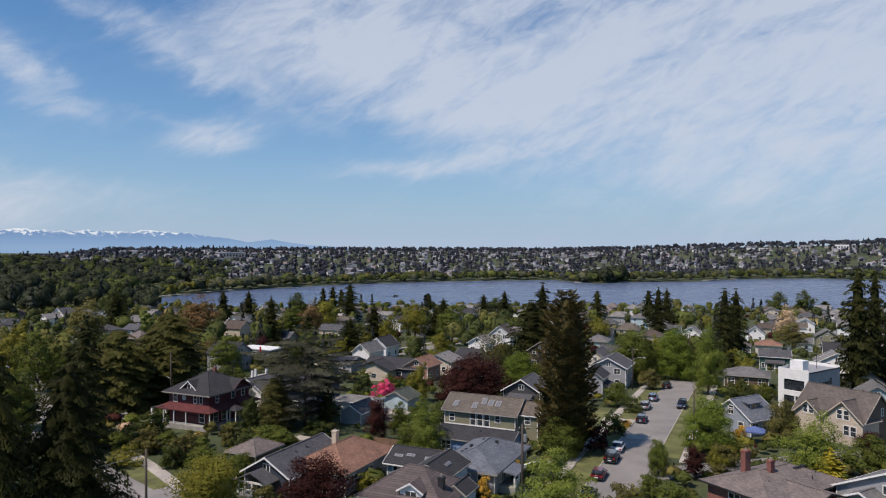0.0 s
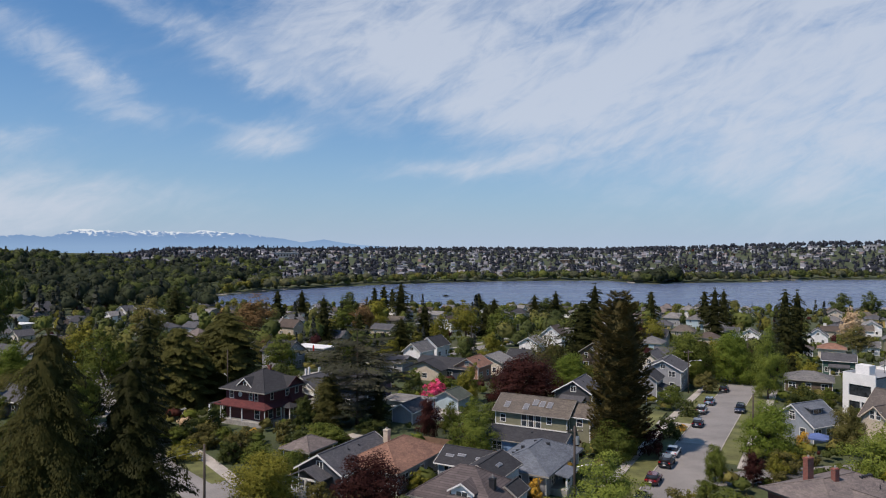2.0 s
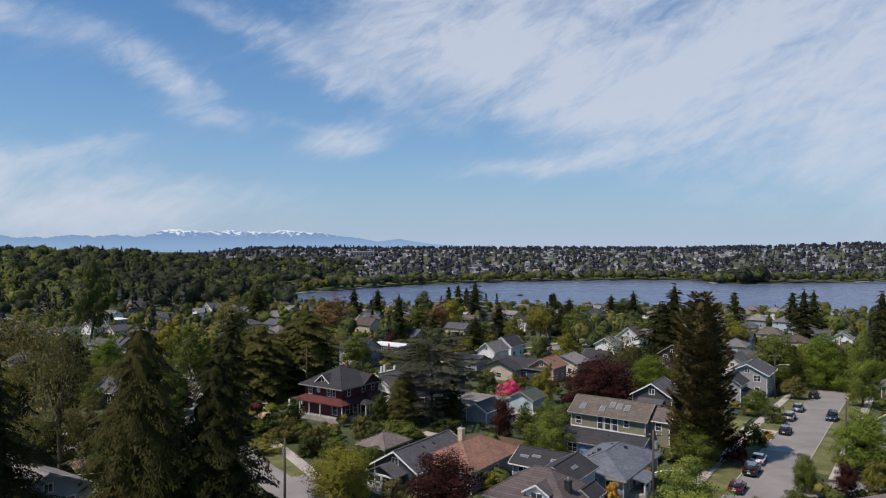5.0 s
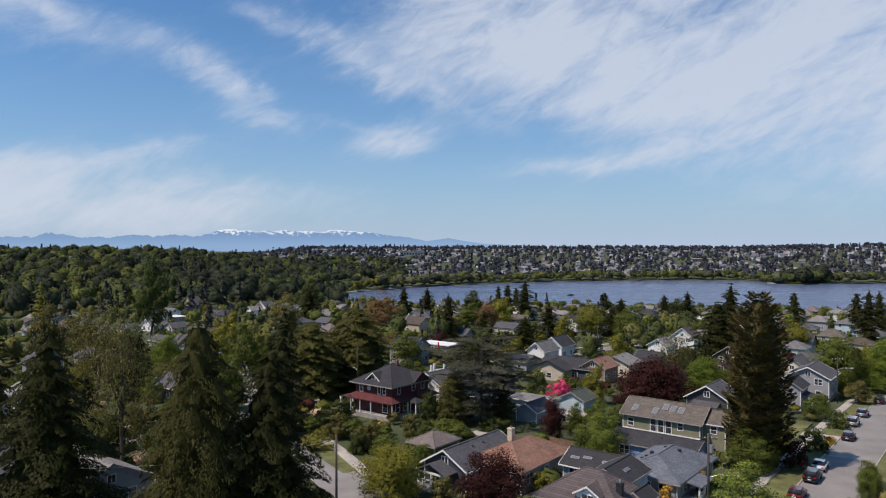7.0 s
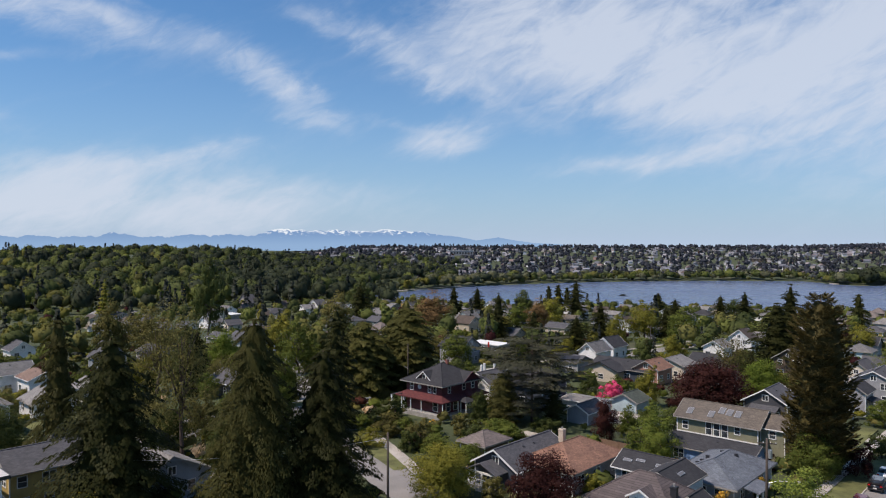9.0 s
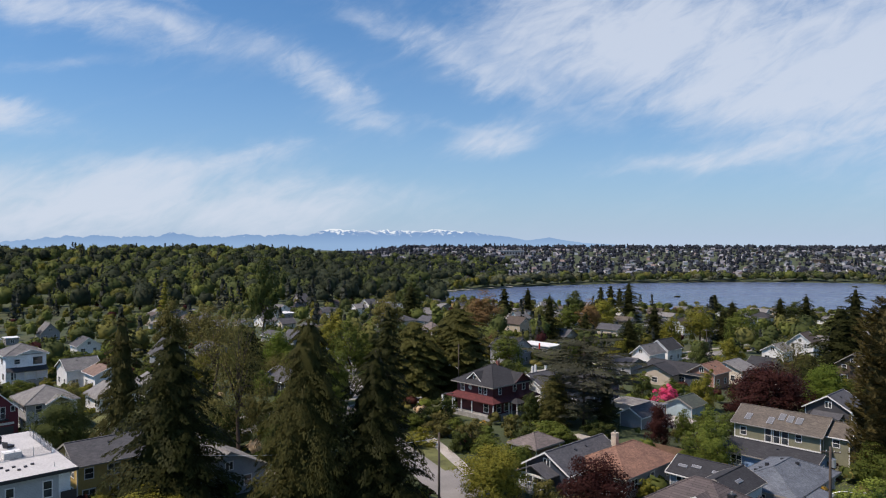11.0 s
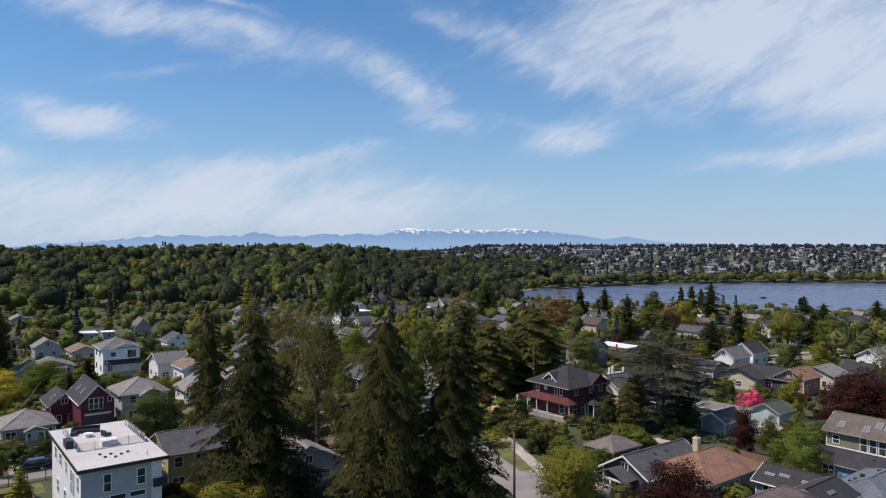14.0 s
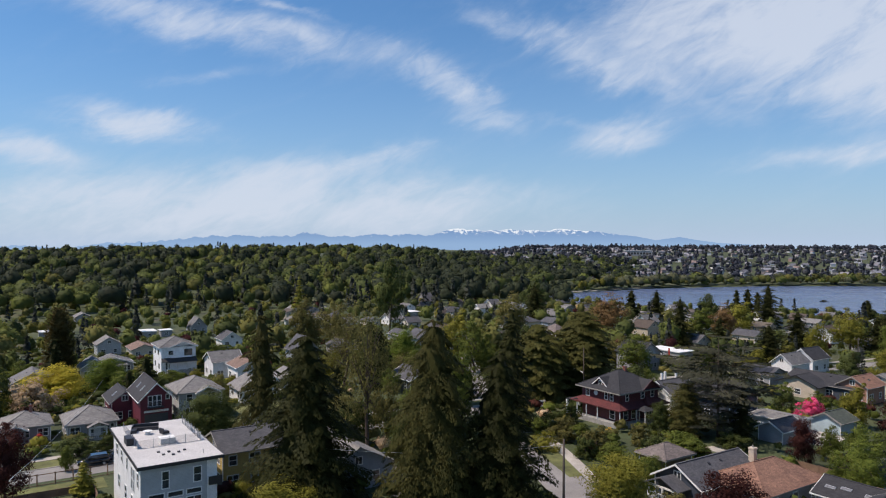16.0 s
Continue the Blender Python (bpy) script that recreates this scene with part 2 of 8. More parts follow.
M = {}
M["ground"] = mat_ground()
M["water"] = mat_water()
M["asphalt"] = mat_mottled("road_asphalt", (0.235, 0.22, 0.205), 0.9, 0.15, 8.0, 0.8, 1.15)
M["concrete"] = mat_mottled("pale_concrete", (0.4, 0.365, 0.32), 0.9, 0.4, 9.0, 0.8, 1.15)
M["lawn"] = mat_mottled("mown_lawn", (0.12, 0.125, 0.04), 0.95, 0.3, 9.0, 0.55, 1.4, 0.6)
M["bark"] = mat_mottled("tree_bark", (0.09, 0.065, 0.05), 0.95, 1.5, 12.0)
M["pole"] = mat_mottled("weathered_pole_wood", (0.075, 0.058, 0.046), 0.9, 0.8, 14.0)
M["timber"] = mat_mottled("fence_timber", (0.2, 0.12, 0.075), 0.85, 0.8, 12.0)
M["metal"] = mat_paint("galvanised_metal", (0.45, 0.46, 0.47), 0.45, 0.7)
M["dark_metal"] = mat_paint("dark_metal", (0.04, 0.04, 0.045), 0.5, 0.4)
M["white"] = mat_mottled("white_paint", (0.78, 0.77, 0.74), 0.55, 0.6, 8.0, 0.92, 1.05, 0.1)
M["eave"] = mat_mottled("weathered_eave_board", (0.3, 0.28, 0.25), 0.7, 0.6, 8.0, 0.85, 1.1, 0.1)
M["glass"] = mat_glass("window_glass")
M["car_glass"] = mat_glass("car_glass", (0.02, 0.022, 0.025), 0.04)
M["skylight"] = mat_paint("frosted_skylight", (0.15, 0.15, 0.155), 0.45)
M["rubber"] = mat_paint("tyre_rubber", (0.02, 0.02, 0.02), 0.8)
M["brick"] = mat_brick("red_brick", (0.21, 0.065, 0.048))
M["stone"] = mat_mottled("grey_stone", (0.3, 0.29, 0.27), 0.9, 0.8, 6.0)
M["membrane"] = mat_mottled("pale_roof_membrane", (0.5, 0.485, 0.47), 0.8, 0.4, 5.0, 0.9, 1.06, 0.1)

M["fir"] = mat_leaf("fir_needles", (0.030, 0.038, 0.010), (0.057, 0.065, 0.016), 0.3, 0.3)
M["cedar"] = mat_leaf("cedar_needles", (0.060, 0.067, 0.017), (0.100, 0.104, 0.026), 0.3, 0.3)
M["olive_cedar"] = mat_leaf("olive_cedar_needles", (0.084, 0.094, 0.022), (0.140, 0.146, 0.034), 0.3, 0.3)
M["cypress"] = mat_leaf("cypress_sprays", (0.086, 0.081, 0.026), (0.117, 0.106, 0.035), 0.3, 0.2, False)
# haze over the far ridge is put into these colours: paler and bluer
M["hazed_fir"] = mat_leaf("hazed_conifer_needles", (0.044, 0.057, 0.08), (0.062, 0.075, 0.1), 0.1)
M["hazed_green"] = mat_leaf("hazed_green_leaves", (0.066, 0.088, 0.085), (0.09, 0.115, 0.1), 0.15)
M["hazed_olive"] = mat_leaf("hazed_olive_leaves", (0.078, 0.084, 0.088), (0.1, 0.105, 0.105), 0.15)
M["pine"] = mat_leaf("blue_pine_needles", (0.068, 0.079, 0.051), (0.112, 0.122, 0.078), 0.25, 0.25)
M["green"] = mat_leaf("green_leaves", (0.112, 0.157, 0.024), (0.185, 0.239, 0.041), 0.35, 0.28)
M["lime"] = mat_leaf("young_green_leaves", (0.190, 0.207, 0.022), (0.292, 0.302, 0.040), 0.38, 0.28)
M["fresh"] = mat_leaf("fresh_green_leaves", (0.171, 0.246, 0.033), (0.274, 0.357, 0.055), 0.38, 0.25, False)
M["vivid"] = mat_leaf("vivid_green_leaves", (0.132, 0.210, 0.022), (0.202, 0.287, 0.035), 0.38, 0.25, False)
M["deep"] = mat_leaf("deep_green_leaves", (0.066, 0.095, 0.024), (0.106, 0.137, 0.034), 0.3, 0.28)
M["olive"] = mat_leaf("olive_spring_leaves", (0.139, 0.144, 0.040), (0.210, 0.208, 0.059), 0.35, 0.28)
M["russet"] = mat_leaf("russet_spring_leaves", (0.17, 0.115, 0.045), (0.24, 0.165, 0.06), 0.3, 0.2)
M["plum"] = mat_leaf("purple_plum_leaves", (0.05, 0.019, 0.016), (0.085, 0.032, 0.025), 0.3, 0.2)
M["pink"] = mat_leaf("pink_blossom", (0.693, 0.047, 0.200), (0.861, 0.126, 0.336), 0.3, 0.2, False)
M["gold"] = mat_leaf("yellow_blossom", (0.5, 0.33, 0.02), (0.65, 0.45, 0.05), 0.3, 0.2, False)
M["cream"] = mat_leaf("cream_blossom", (0.528, 0.440, 0.269), (0.616, 0.528, 0.353), 0.3, 0.2, False)
M["redflower"] = mat_leaf("red_blossom", (0.5, 0.03, 0.02), (0.6, 0.08, 0.04), 0.2)
M["acid"] = mat_leaf("golden_green_leaves", (0.46, 0.44, 0.018), (0.58, 0.54, 0.035), 0.4, 0.2, False)

# woodland seen from afar: softer differences from leaf to leaf
M["w_green"] = mat_leaf("woodland_green", (0.117, 0.159, 0.036), (0.161, 0.205, 0.052), 0.25, 0.15)
M["w_deep"] = mat_leaf("woodland_deep_green", (0.078, 0.112, 0.034), (0.108, 0.143, 0.046), 0.25, 0.15)
M["w_dark"] = mat_leaf("woodland_dark_green", (0.037, 0.054, 0.031), (0.052, 0.068, 0.041), 0.2, 0.15)
M["w_olive"] = mat_leaf("woodland_olive", (0.127, 0.144, 0.040), (0.167, 0.184, 0.052), 0.25, 0.15)
M["w_lime"] = mat_leaf("woodland_yellow_green", (0.130, 0.144, 0.024), (0.180, 0.191, 0.032), 0.3, 0.15)
M["w_plum"] = mat_leaf("woodland_purple", (0.06, 0.02, 0.021), (0.08, 0.026, 0.026), 0.25, 0.2)
M["w_fir"] = mat_leaf("woodland_conifer", (0.038, 0.051, 0.044), (0.057, 0.068, 0.054), 0.2, 0.2)
# blue is raised in the willow colour to paint in haze across the lake
M["w_shore_hazed"] = mat_leaf("hazed_shore_willow", (0.118, 0.142, 0.083), (0.157, 0.182, 0.105), 0.3, 0.15)

# ---- mesh building ----
class Mesh:
    """Gathers boxes, prisms and tubes into one mesh."""

    def __init__(self):
        self.v, self.f, self.uv = [], [], []

    def add(self, verts, faces, uvs=None):
        n = len(self.v)
        self.v += [tuple(p) for p in verts]
        for k, f in enumerate(faces):
            self.f.append([n + i for i in f])
            self.uv.append(uvs[k] if uvs else [(verts[i][0], verts[i][1]) for i in f])
        return self

    def box(self, x0, x1, y0, y1, z0, z1):
        p = [(x, y, z) for z in (z0, z1) for y in (y0, y1) for x in (x0, x1)]
        return self.add(p, [(0, 2, 3, 1), (4, 5, 7, 6), (0, 1, 5, 4), (2, 6, 7, 3), (0, 4, 6, 2), (1, 3, 7, 5)])

    def extrude(self, poly, vec):
        """A flat polygon (list of 3D points) drawn out along vec, closed."""
        n, vec = len(poly), Vector(vec)
        p = [Vector(q) for q in poly]
        p += [q + vec for q in p]
        faces = [tuple(range(n))[::-1], tuple(range(n, 2 * n))]
        faces += [(i, (i + 1) % n, n + (i + 1) % n, n + i) for i in range(n)]
        return self.add(p, faces)

    def tube(self, path, radii, sides=8):
        """A closed tube along points, with its radius at each."""
        rings = []
        for i, c in enumerate(path):
            c = Vector(c)
            a, b = Vector(path[max(i - 1, 0)]), Vector(path[min(i + 1, len(path) - 1)])
            d = (b - a).normalized() if (b - a).length > 1e-6 else Vector((0, 0, 1))
            u = d.orthogonal().normalized()
            w = d.cross(u)
            rings.append([c + (u * math.cos(t) + w * math.sin(t)) * radii[i] for t in [2 * math.pi * k / sides for k in range(sides)]])
        v = [p for r in rings for p in r]
        f = []
        for i in range(len(rings) - 1):
            for k in range(sides):
                j = (k + 1) % sides
                f.append((i * sides + k, i * sides + j, (i + 1) * sides + j, (i + 1) * sides + k))
        f += [tuple(range(sides))[::-1], tuple(range(len(v) - sides, len(v)))]
        return self.add(v, f)

    def data(self, name, mat, smooth=False):
        me = bpy.data.meshes.new(name)
        me.from_pydata(self.v, [], self.f)
        lay = me.uv_layers.new(name="uv")
        lay.data.foreach_set("uv", [c for face in self.uv for p in face for c in p])
        me.materials.append(mat)
        if smooth:
            me.polygons.foreach_set("use_smooth", [True] * len(me.polygons))
        return me


def part(name, mesh, mat, parent, label="", smooth=False):
    me = mesh.data(name, mat, smooth) if isinstance(mesh, Mesh) else mesh
    ob = new(name, me)
    ob.parent = parent
    if label:
        tagged(ob, label)
    return ob


def thing(name, m, label, category, group="", kind=""):
    ob = new(name)
    ob.empty_display_size = 0.2
    ob.matrix_basis = m
    return tagged(ob, label, category, group, kind)


def smooth(a, b, v):
    t = np.clip((v - a) / (b - a), 0, 1)
    return t * t * (3 - 2 * t)


# ---- the lie of the land: a plateau that falls to a lake, a wooded hill, and a long ridge across the water ----
LAKE = -16.0
SHORE_AZ = (-60, -24.6, -23.8, -22, -18, -15.5, -10, -6, 0, 4, 9, 11, 13, 15, 20, 24, 28, 33, 45, 52)
NEAR_R = (700, 700, 690, 605, 565, 560, 555, 552, 550, 552, 560, 562, 565, 570, 590, 600, 610, 620, 680, 800)
FAR_R = (700, 700, 705, 735, 800, 840, 905, 950, 1003, 1032, 1058, 985, 975, 1015, 1075, 1195, 1250, 1235, 1100, 800)


def land(x, y):
    """Height of the ground, for numbers or arrays."""
    x, y = np.asarray(x, float), np.asarray(y, float)
    r = np.hypot(x, y)
    az = np.degrees(np.arctan2(x, y))
    ns, fs = np.interp(az, SHORE_AZ, NEAR_R), np.interp(az, SHORE_AZ, FAR_R)
    ahead = smooth(-105, -75, az) * (1 - smooth(60, 85, az))
    near = -11.5 * smooth(105, 430, r) - 3.6 * np.clip((r - 430) / np.maximum(ns - 436, 1), 0, 1)
    # the far side: shore, slope with houses, ridge
    top = np.interp(az, (-30, -15, 0, 8, 15, 24, 33), (19, 17, 17, 15, 21, 33, 42))
    ridge = -15.4 + 4 * smooth(0, 90, r - fs) + (top + 11.4) * smooth(60, 1000, r - fs) - 8 * smooth(1100, 2600, r - fs)
    wet = smooth(0, 14, r - ns) * (1 - smooth(-14, 0, r - fs))
    lakeside = np.where(r < 0.5 * (ns + fs), near, ridge) * (1 - wet) + (LAKE - 3.0) * wet
    # the wooded hill
    ht = np.interp(az, (-75, -66, -60, -52, -45, -38, -33, -28), (8, 9, 12, 14.5, 15, 15, 11, 4))
    hill = -11.5 * smooth(105, 430, r) + (ht + 11.5) * smooth(480, 1150, r) - 14 * smooth(1300, 2400, r)
    k = smooth(-31, -24.5, az)
    z = (hill * (1 - k) + lakeside * k) * ahead
    return z


def G(x, y):
    return float(land(x, y))


def ground_sheet():
    radii = [0] + list(np.concatenate([np.linspace(8, 104, 13), np.linspace(110, 520, 52), np.linspace(528, 760, 40), np.linspace(772, 1300, 50), np.geomspace(1330, 4700, 26)]))
    azs = np.concatenate([np.arange(-80, 60, 0.8), np.arange(60, 280, 4)])
    n = len(azs)
    v, f = [(0, 0, 0.0)], []
    for r in radii[1:]:
        x, y = r * np.sin(np.radians(azs)), r * np.cos(np.radians(azs))
        v += list(zip(x, y, land(x, y)))
    for k in range(n):
        f.append((0, 1 + (k + 1) % n, 1 + k))
    for i in range(len(radii) - 2):
        a, b = 1 + i * n, 1 + (i + 1) * n
        f += [(a + k, a + (k + 1) % n, b + (k + 1) % n, b + k) for k in range(n)]
    me = bpy.data.meshes.new("ground")
    me.from_pydata(v, [], f)
    me.materials.append(M["ground"])
    me.polygons.foreach_set("use_smooth", [True] * len(me.polygons))
    tagged(new("ground", me), "earth and rough grass of the gardens and hills", "ground", kind="structure")


ground_sheet()


def lake():
    azs = np.radians(np.arange(-26, 53, 1.0))
    v = [(480 * math.sin(a), 480 * math.cos(a), LAKE) for a in azs] + [(1330 * math.sin(a), 1330 * math.cos(a), LAKE) for a in azs]
    n = len(azs)
    me = bpy.data.meshes.new("water")
    me.from_pydata(v, [], [(k, k + 1, n + k + 1, n + k) for k in range(n - 1)])
    me.materials.append(M["water"])
    tagged(new("water", me), "wide blue lake with a light wind ripple", "lake", kind="structure")


lake()


# ---- far mountains, snow on the crests ----
def mountains():
    rng = np.random.default_rng(4)
    azs = np.arange(-80, 60, 0.1)
    crest = np.interp(azs, (-80, -66, -63, -60, -56, -53, -48, -44.5, -43.4, -42, -40, -37.5, -36, -33.5, -31.5, -27, -22, -20, -18.4, -17, -15.5, -14.5, -13.7, -12.2, -11.1, -8.4, -6, 60),
                      (-40, -20, -8, -22, 4, 34, 46, 52, 84, 56, 48, 66, 50, 56, 100, 92, 92, 85, 62, 51, 25, 36, 45, 24, 10, -4, -20, -60))
    jag = np.zeros_like(azs)
    for s, a in ((0.35, 9.0), (0.9, 9.0), (2.3, 8.0), (5.1, 5.0), (11.0, 2.5)):
        jag += a * np.array([noise.noise((z * s, s, 3.3)) for z in azs])
    crest = crest + jag * np.interp(azs, (-34, -31, -24, -17, -8), (1.2, 1.1, 0.9, 0.25, 0.12)) + 34
    rows = 14
    v, f = [], []
    for i in range(rows):
        k = i / (rows - 1)
        r = 4350 + 330 * k
        wob = np.array([noise.noise((z * 0.8, k * 3.0, 9.1)) for z in azs]) * 9 * math.sin(k * math.pi)
        h = -60 + (crest + 60) * k ** 1.15 + wob
        v += list(zip(r * np.sin(np.radians(azs)), r * np.cos(np.radians(azs)), h))
    n = len(azs)
    for i in range(rows - 1):
        f += [(i * n + k, i * n + k + 1, (i + 1) * n + k + 1, (i + 1) * n + k) for k in range(n - 1)]
    me = bpy.data.meshes.new("backdrop_mountains")
    me.from_pydata(v, [], f)
    mat, nt, b = shader("haze_blue_mountain", 1.0)
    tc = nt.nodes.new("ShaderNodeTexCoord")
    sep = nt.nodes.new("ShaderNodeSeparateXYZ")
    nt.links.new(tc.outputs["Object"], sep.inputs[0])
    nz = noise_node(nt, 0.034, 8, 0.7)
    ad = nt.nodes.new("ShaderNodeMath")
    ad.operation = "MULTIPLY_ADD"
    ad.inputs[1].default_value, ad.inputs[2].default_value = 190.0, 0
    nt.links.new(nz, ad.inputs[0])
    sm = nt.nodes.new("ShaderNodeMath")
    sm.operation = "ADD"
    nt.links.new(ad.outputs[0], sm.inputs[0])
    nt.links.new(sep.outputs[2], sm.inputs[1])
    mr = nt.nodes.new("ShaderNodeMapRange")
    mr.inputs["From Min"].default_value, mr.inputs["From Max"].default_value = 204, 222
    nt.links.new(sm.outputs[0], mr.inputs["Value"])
    # haze is painted in: blue slopes, paler downwards, all glowing by themselves
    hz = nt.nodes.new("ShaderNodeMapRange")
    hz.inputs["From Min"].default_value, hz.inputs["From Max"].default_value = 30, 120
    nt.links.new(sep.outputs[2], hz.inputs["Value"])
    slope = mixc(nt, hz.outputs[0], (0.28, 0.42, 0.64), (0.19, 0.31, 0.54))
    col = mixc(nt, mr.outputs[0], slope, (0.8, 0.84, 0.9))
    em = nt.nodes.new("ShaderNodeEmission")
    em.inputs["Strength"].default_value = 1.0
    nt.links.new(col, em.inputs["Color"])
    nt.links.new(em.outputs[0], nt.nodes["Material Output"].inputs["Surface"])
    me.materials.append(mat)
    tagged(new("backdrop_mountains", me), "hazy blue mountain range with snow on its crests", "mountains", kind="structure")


mountains()


# ---- roads, kerbs, pavements ----
ROADS = []


def off_roads(x, y, m=0.8):
    """Whether a spot keeps clear of every road, pavement and lawn."""
    for a, b, half in ROADS:
        d = b - a
        k = min(1.0, max(0.0, ((x - a.x) * d.x + (y - a.y) * d.y) / max(d.length_squared, 1e-6)))
        if (a.x + d.x * k - x) ** 2 + (a.y + d.y * k - y) ** 2 < (half + m) ** 2:
            return False
    return True


def strip(name, pts, width, lift, mat, label, category, thick=0.25, step=6.0):
    """A paved band along a line, laid on the land."""
    line = []
    for a, b in zip(pts[:-1], pts[1:]):
        a, b = Vector(a), Vector(b)
        ROADS.append((a, b, width / 2))
        k = max(1, int((b - a).length / step))
        line += [a.lerp(b, i / k) for i in range(k)]
    line.append(Vector(pts[-1]))
    v, f = [], []
    for i, p in enumerate(line):
        d = (line[min(i + 1, len(line) - 1)] - line[max(i - 1, 0)]).normalized()
        nrm = Vector((d.y, -d.x))
        for s in (-1, 1):
            q = p + nrm * s * width / 2
            z = G(q.x, q.y)
            v += [(q.x, q.y, z + lift), (q.x, q.y, z - thick)]
    for i in range(len(line) - 1):
        a, b = 4 * i, 4 * (i + 1)
        f += [(a, a + 2, b + 2, b), (a, b, b + 1, a + 1), (a + 2, a + 3, b + 3, b + 2)]
    f += [(0, 1, 3, 2), (4 * len(line) - 4, 4 * len(line) - 2, 4 * len(line) - 1, 4 * len(line) - 3)]
    me = bpy.data.meshes.new(name)
    me.from_pydata(v, [], f)
    me.materials.append(mat)
    return tagged(new(name, me), label, category, kind="structure")


def patch(name, pts, lift, mat, label, category, thick=0.2):
    """A flat paved or planted area with a level edge."""
    z = sum(G(*p) for p in pts) / len(pts)
    c = [Vector(p) for p in pts]
    ROADS.append(((c[0] + c[1]) / 2, (c[2] + c[3]) / 2, (c[1] - c[0]).length / 2))
    m = Mesh().extrude([(p[0], p[1], z - thick) for p in pts], (0, 0, thick + lift))
    return tagged(new(name, m.data(name, mat)), label, category, kind="structure")


# ---- trees and shrubs ----
def leaf_quads(pos, nrm, size, rng, long=1.4, loose=0.32, along=None):
    """Leaf-spray quads at points, roughly facing along the given normals. Arrays in; vertices, faces and the clumps' soft normals out."""
    n = len(pos)
    soft = np.repeat(nrm / (np.linalg.norm(nrm, axis=1)[:, None] + 1e-9), 4, axis=0)
    nrm = nrm + rng.normal(0, loose, (n, 3))
    nrm /= np.linalg.norm(nrm, axis=1)[:, None] + 1e-9
    up = rng.normal(0, 1, (n, 3))
    if along is not None:
        up = np.cross(nrm, along + rng.normal(0, 0.25, (n, 3)))
    u = np.cross(nrm, up)
    u /= np.linalg.norm(u, axis=1)[:, None] + 1e-9
    w = np.cross(nrm, u)
    s = (size * rng.uniform(0.6, 1.4, n))[:, None]
    tip = nrm * s * rng.uniform(-0.25, 0.25, (n, 1))
    v = np.stack([pos - u * s * long / 2, pos - w * s / 2 + tip, pos + u * s * long / 2, pos + w * s / 2 - tip], 1).reshape(-1, 3)
    f = np.arange(4 * n).reshape(n, 4)
    # wind each quad so that it faces its clump's outside
    out = np.einsum("ij,ij->i", np.cross(v[1::4] - v[0::4], v[3::4] - v[0::4]), soft[::4]) < 0
    f[out] = f[out][:, ::-1]
    return v, f, soft


def raw_mesh(name, v, f, mat, soft=None):
    me = bpy.data.meshes.new(name)
    n, k = f.shape
    me.vertices.add(len(v))
    me.vertices.foreach_set("co", np.asarray(v, np.float32).ravel())
    me.loops.add(n * k)
    me.loops.foreach_set("vertex_index", f.ravel().astype(np.int32))
    me.polygons.add(n)
    me.polygons.foreach_set("loop_start", np.arange(0, n * k, k, dtype=np.int32))
    me.update(calc_edges=True)
    me.materials.append(mat)
    if soft is not None:
        me.polygons.foreach_set("use_smooth", np.ones(n, bool))
        me.normals_split_custom_set_from_vertices(soft.tolist())
    return me


def broad_crown(rng, rx, rz, clumps, leaves, size, gap=0.25, flat=0.0):
    """Points and normals of a leafy crown: clumps on a lumpy shell, leaves on each clump's outside. Its foot is at z 0."""
    d = rng.normal(0, 1, (clumps, 3))
    d /= np.linalg.norm(d, axis=1)[:, None]
    d[:, 2] = np.where(d[:, 2] < -0.75, -d[:, 2], d[:, 2])
    lump = np.array([noise.noise(Vector(q) * 1.7 + Vector((rng.uniform(0, 1), 0, 0))) for q in d])
    rad = 0.6 + gap * 1.35 * lump + rng.uniform(-0.2, 0.2, clumps)
    c = d * rad[:, None] * np.array([rx, rx, rz])
    cr = rng.uniform(0.14, 0.32, clumps) * min(rx, rz)
    e = rng.normal(0, 1, (clumps, leaves, 3))
    e /= np.linalg.norm(e, axis=2)[:, :, None]
    e[:, :, 2] = np.abs(e[:, :, 2]) * rng.choice([1, 1, 1, -1], (clumps, leaves))
    k = rng.uniform(0.55, 1.08, (clumps, leaves, 1))
    p = c[:, None, :] + e * cr[:, None, None] * k * np.array([1.15, 1.15, 0.75])
    nrm = e + d[:, None, :] * 0.5
    p = p.reshape(-1, 3)
    p[:, 2] += rz
    return p, nrm.reshape(-1, 3), c


def trunk_mesh(rng, h, r, tips, lean=0.0):
    """A tapered trunk with limbs that reach into the crown."""
    m = Mesh()
    top = Vector((rng.normal(0, lean), rng.normal(0, lean), h))
    path = [Vector((0, 0, -0.3)), Vector((0, 0, 0.25)), top * 0.5 + Vector((rng.normal(0, 0.1), rng.normal(0, 0.1), 0)), top]
    m.tube(path, [r * 1.5, r * 1.1, r * 0.8, r * 0.3], 7)
    for q in tips:
        q = Vector(q)
        a = top * rng.uniform(0.45, 0.85)
        mid = a.lerp(q, 0.5) + Vector((0, 0, 0.12 * (q - a).length))
        m.tube([a, mid, q], [r * 0.42, r * 0.26, r * 0.08], 5)
    return m


PROTO = {}
CONE_R = {"mid_fir": 0.2, "mid_cedar": 0.22, "fir": 0.2, "fir_b": 0.22, "full_cedar": 0.22, "full_fir": 0.22, "column": 0.1, "far_fir": 0.19, "pine": 0.4, "spire": 0.16, "gold_spire": 0.16}


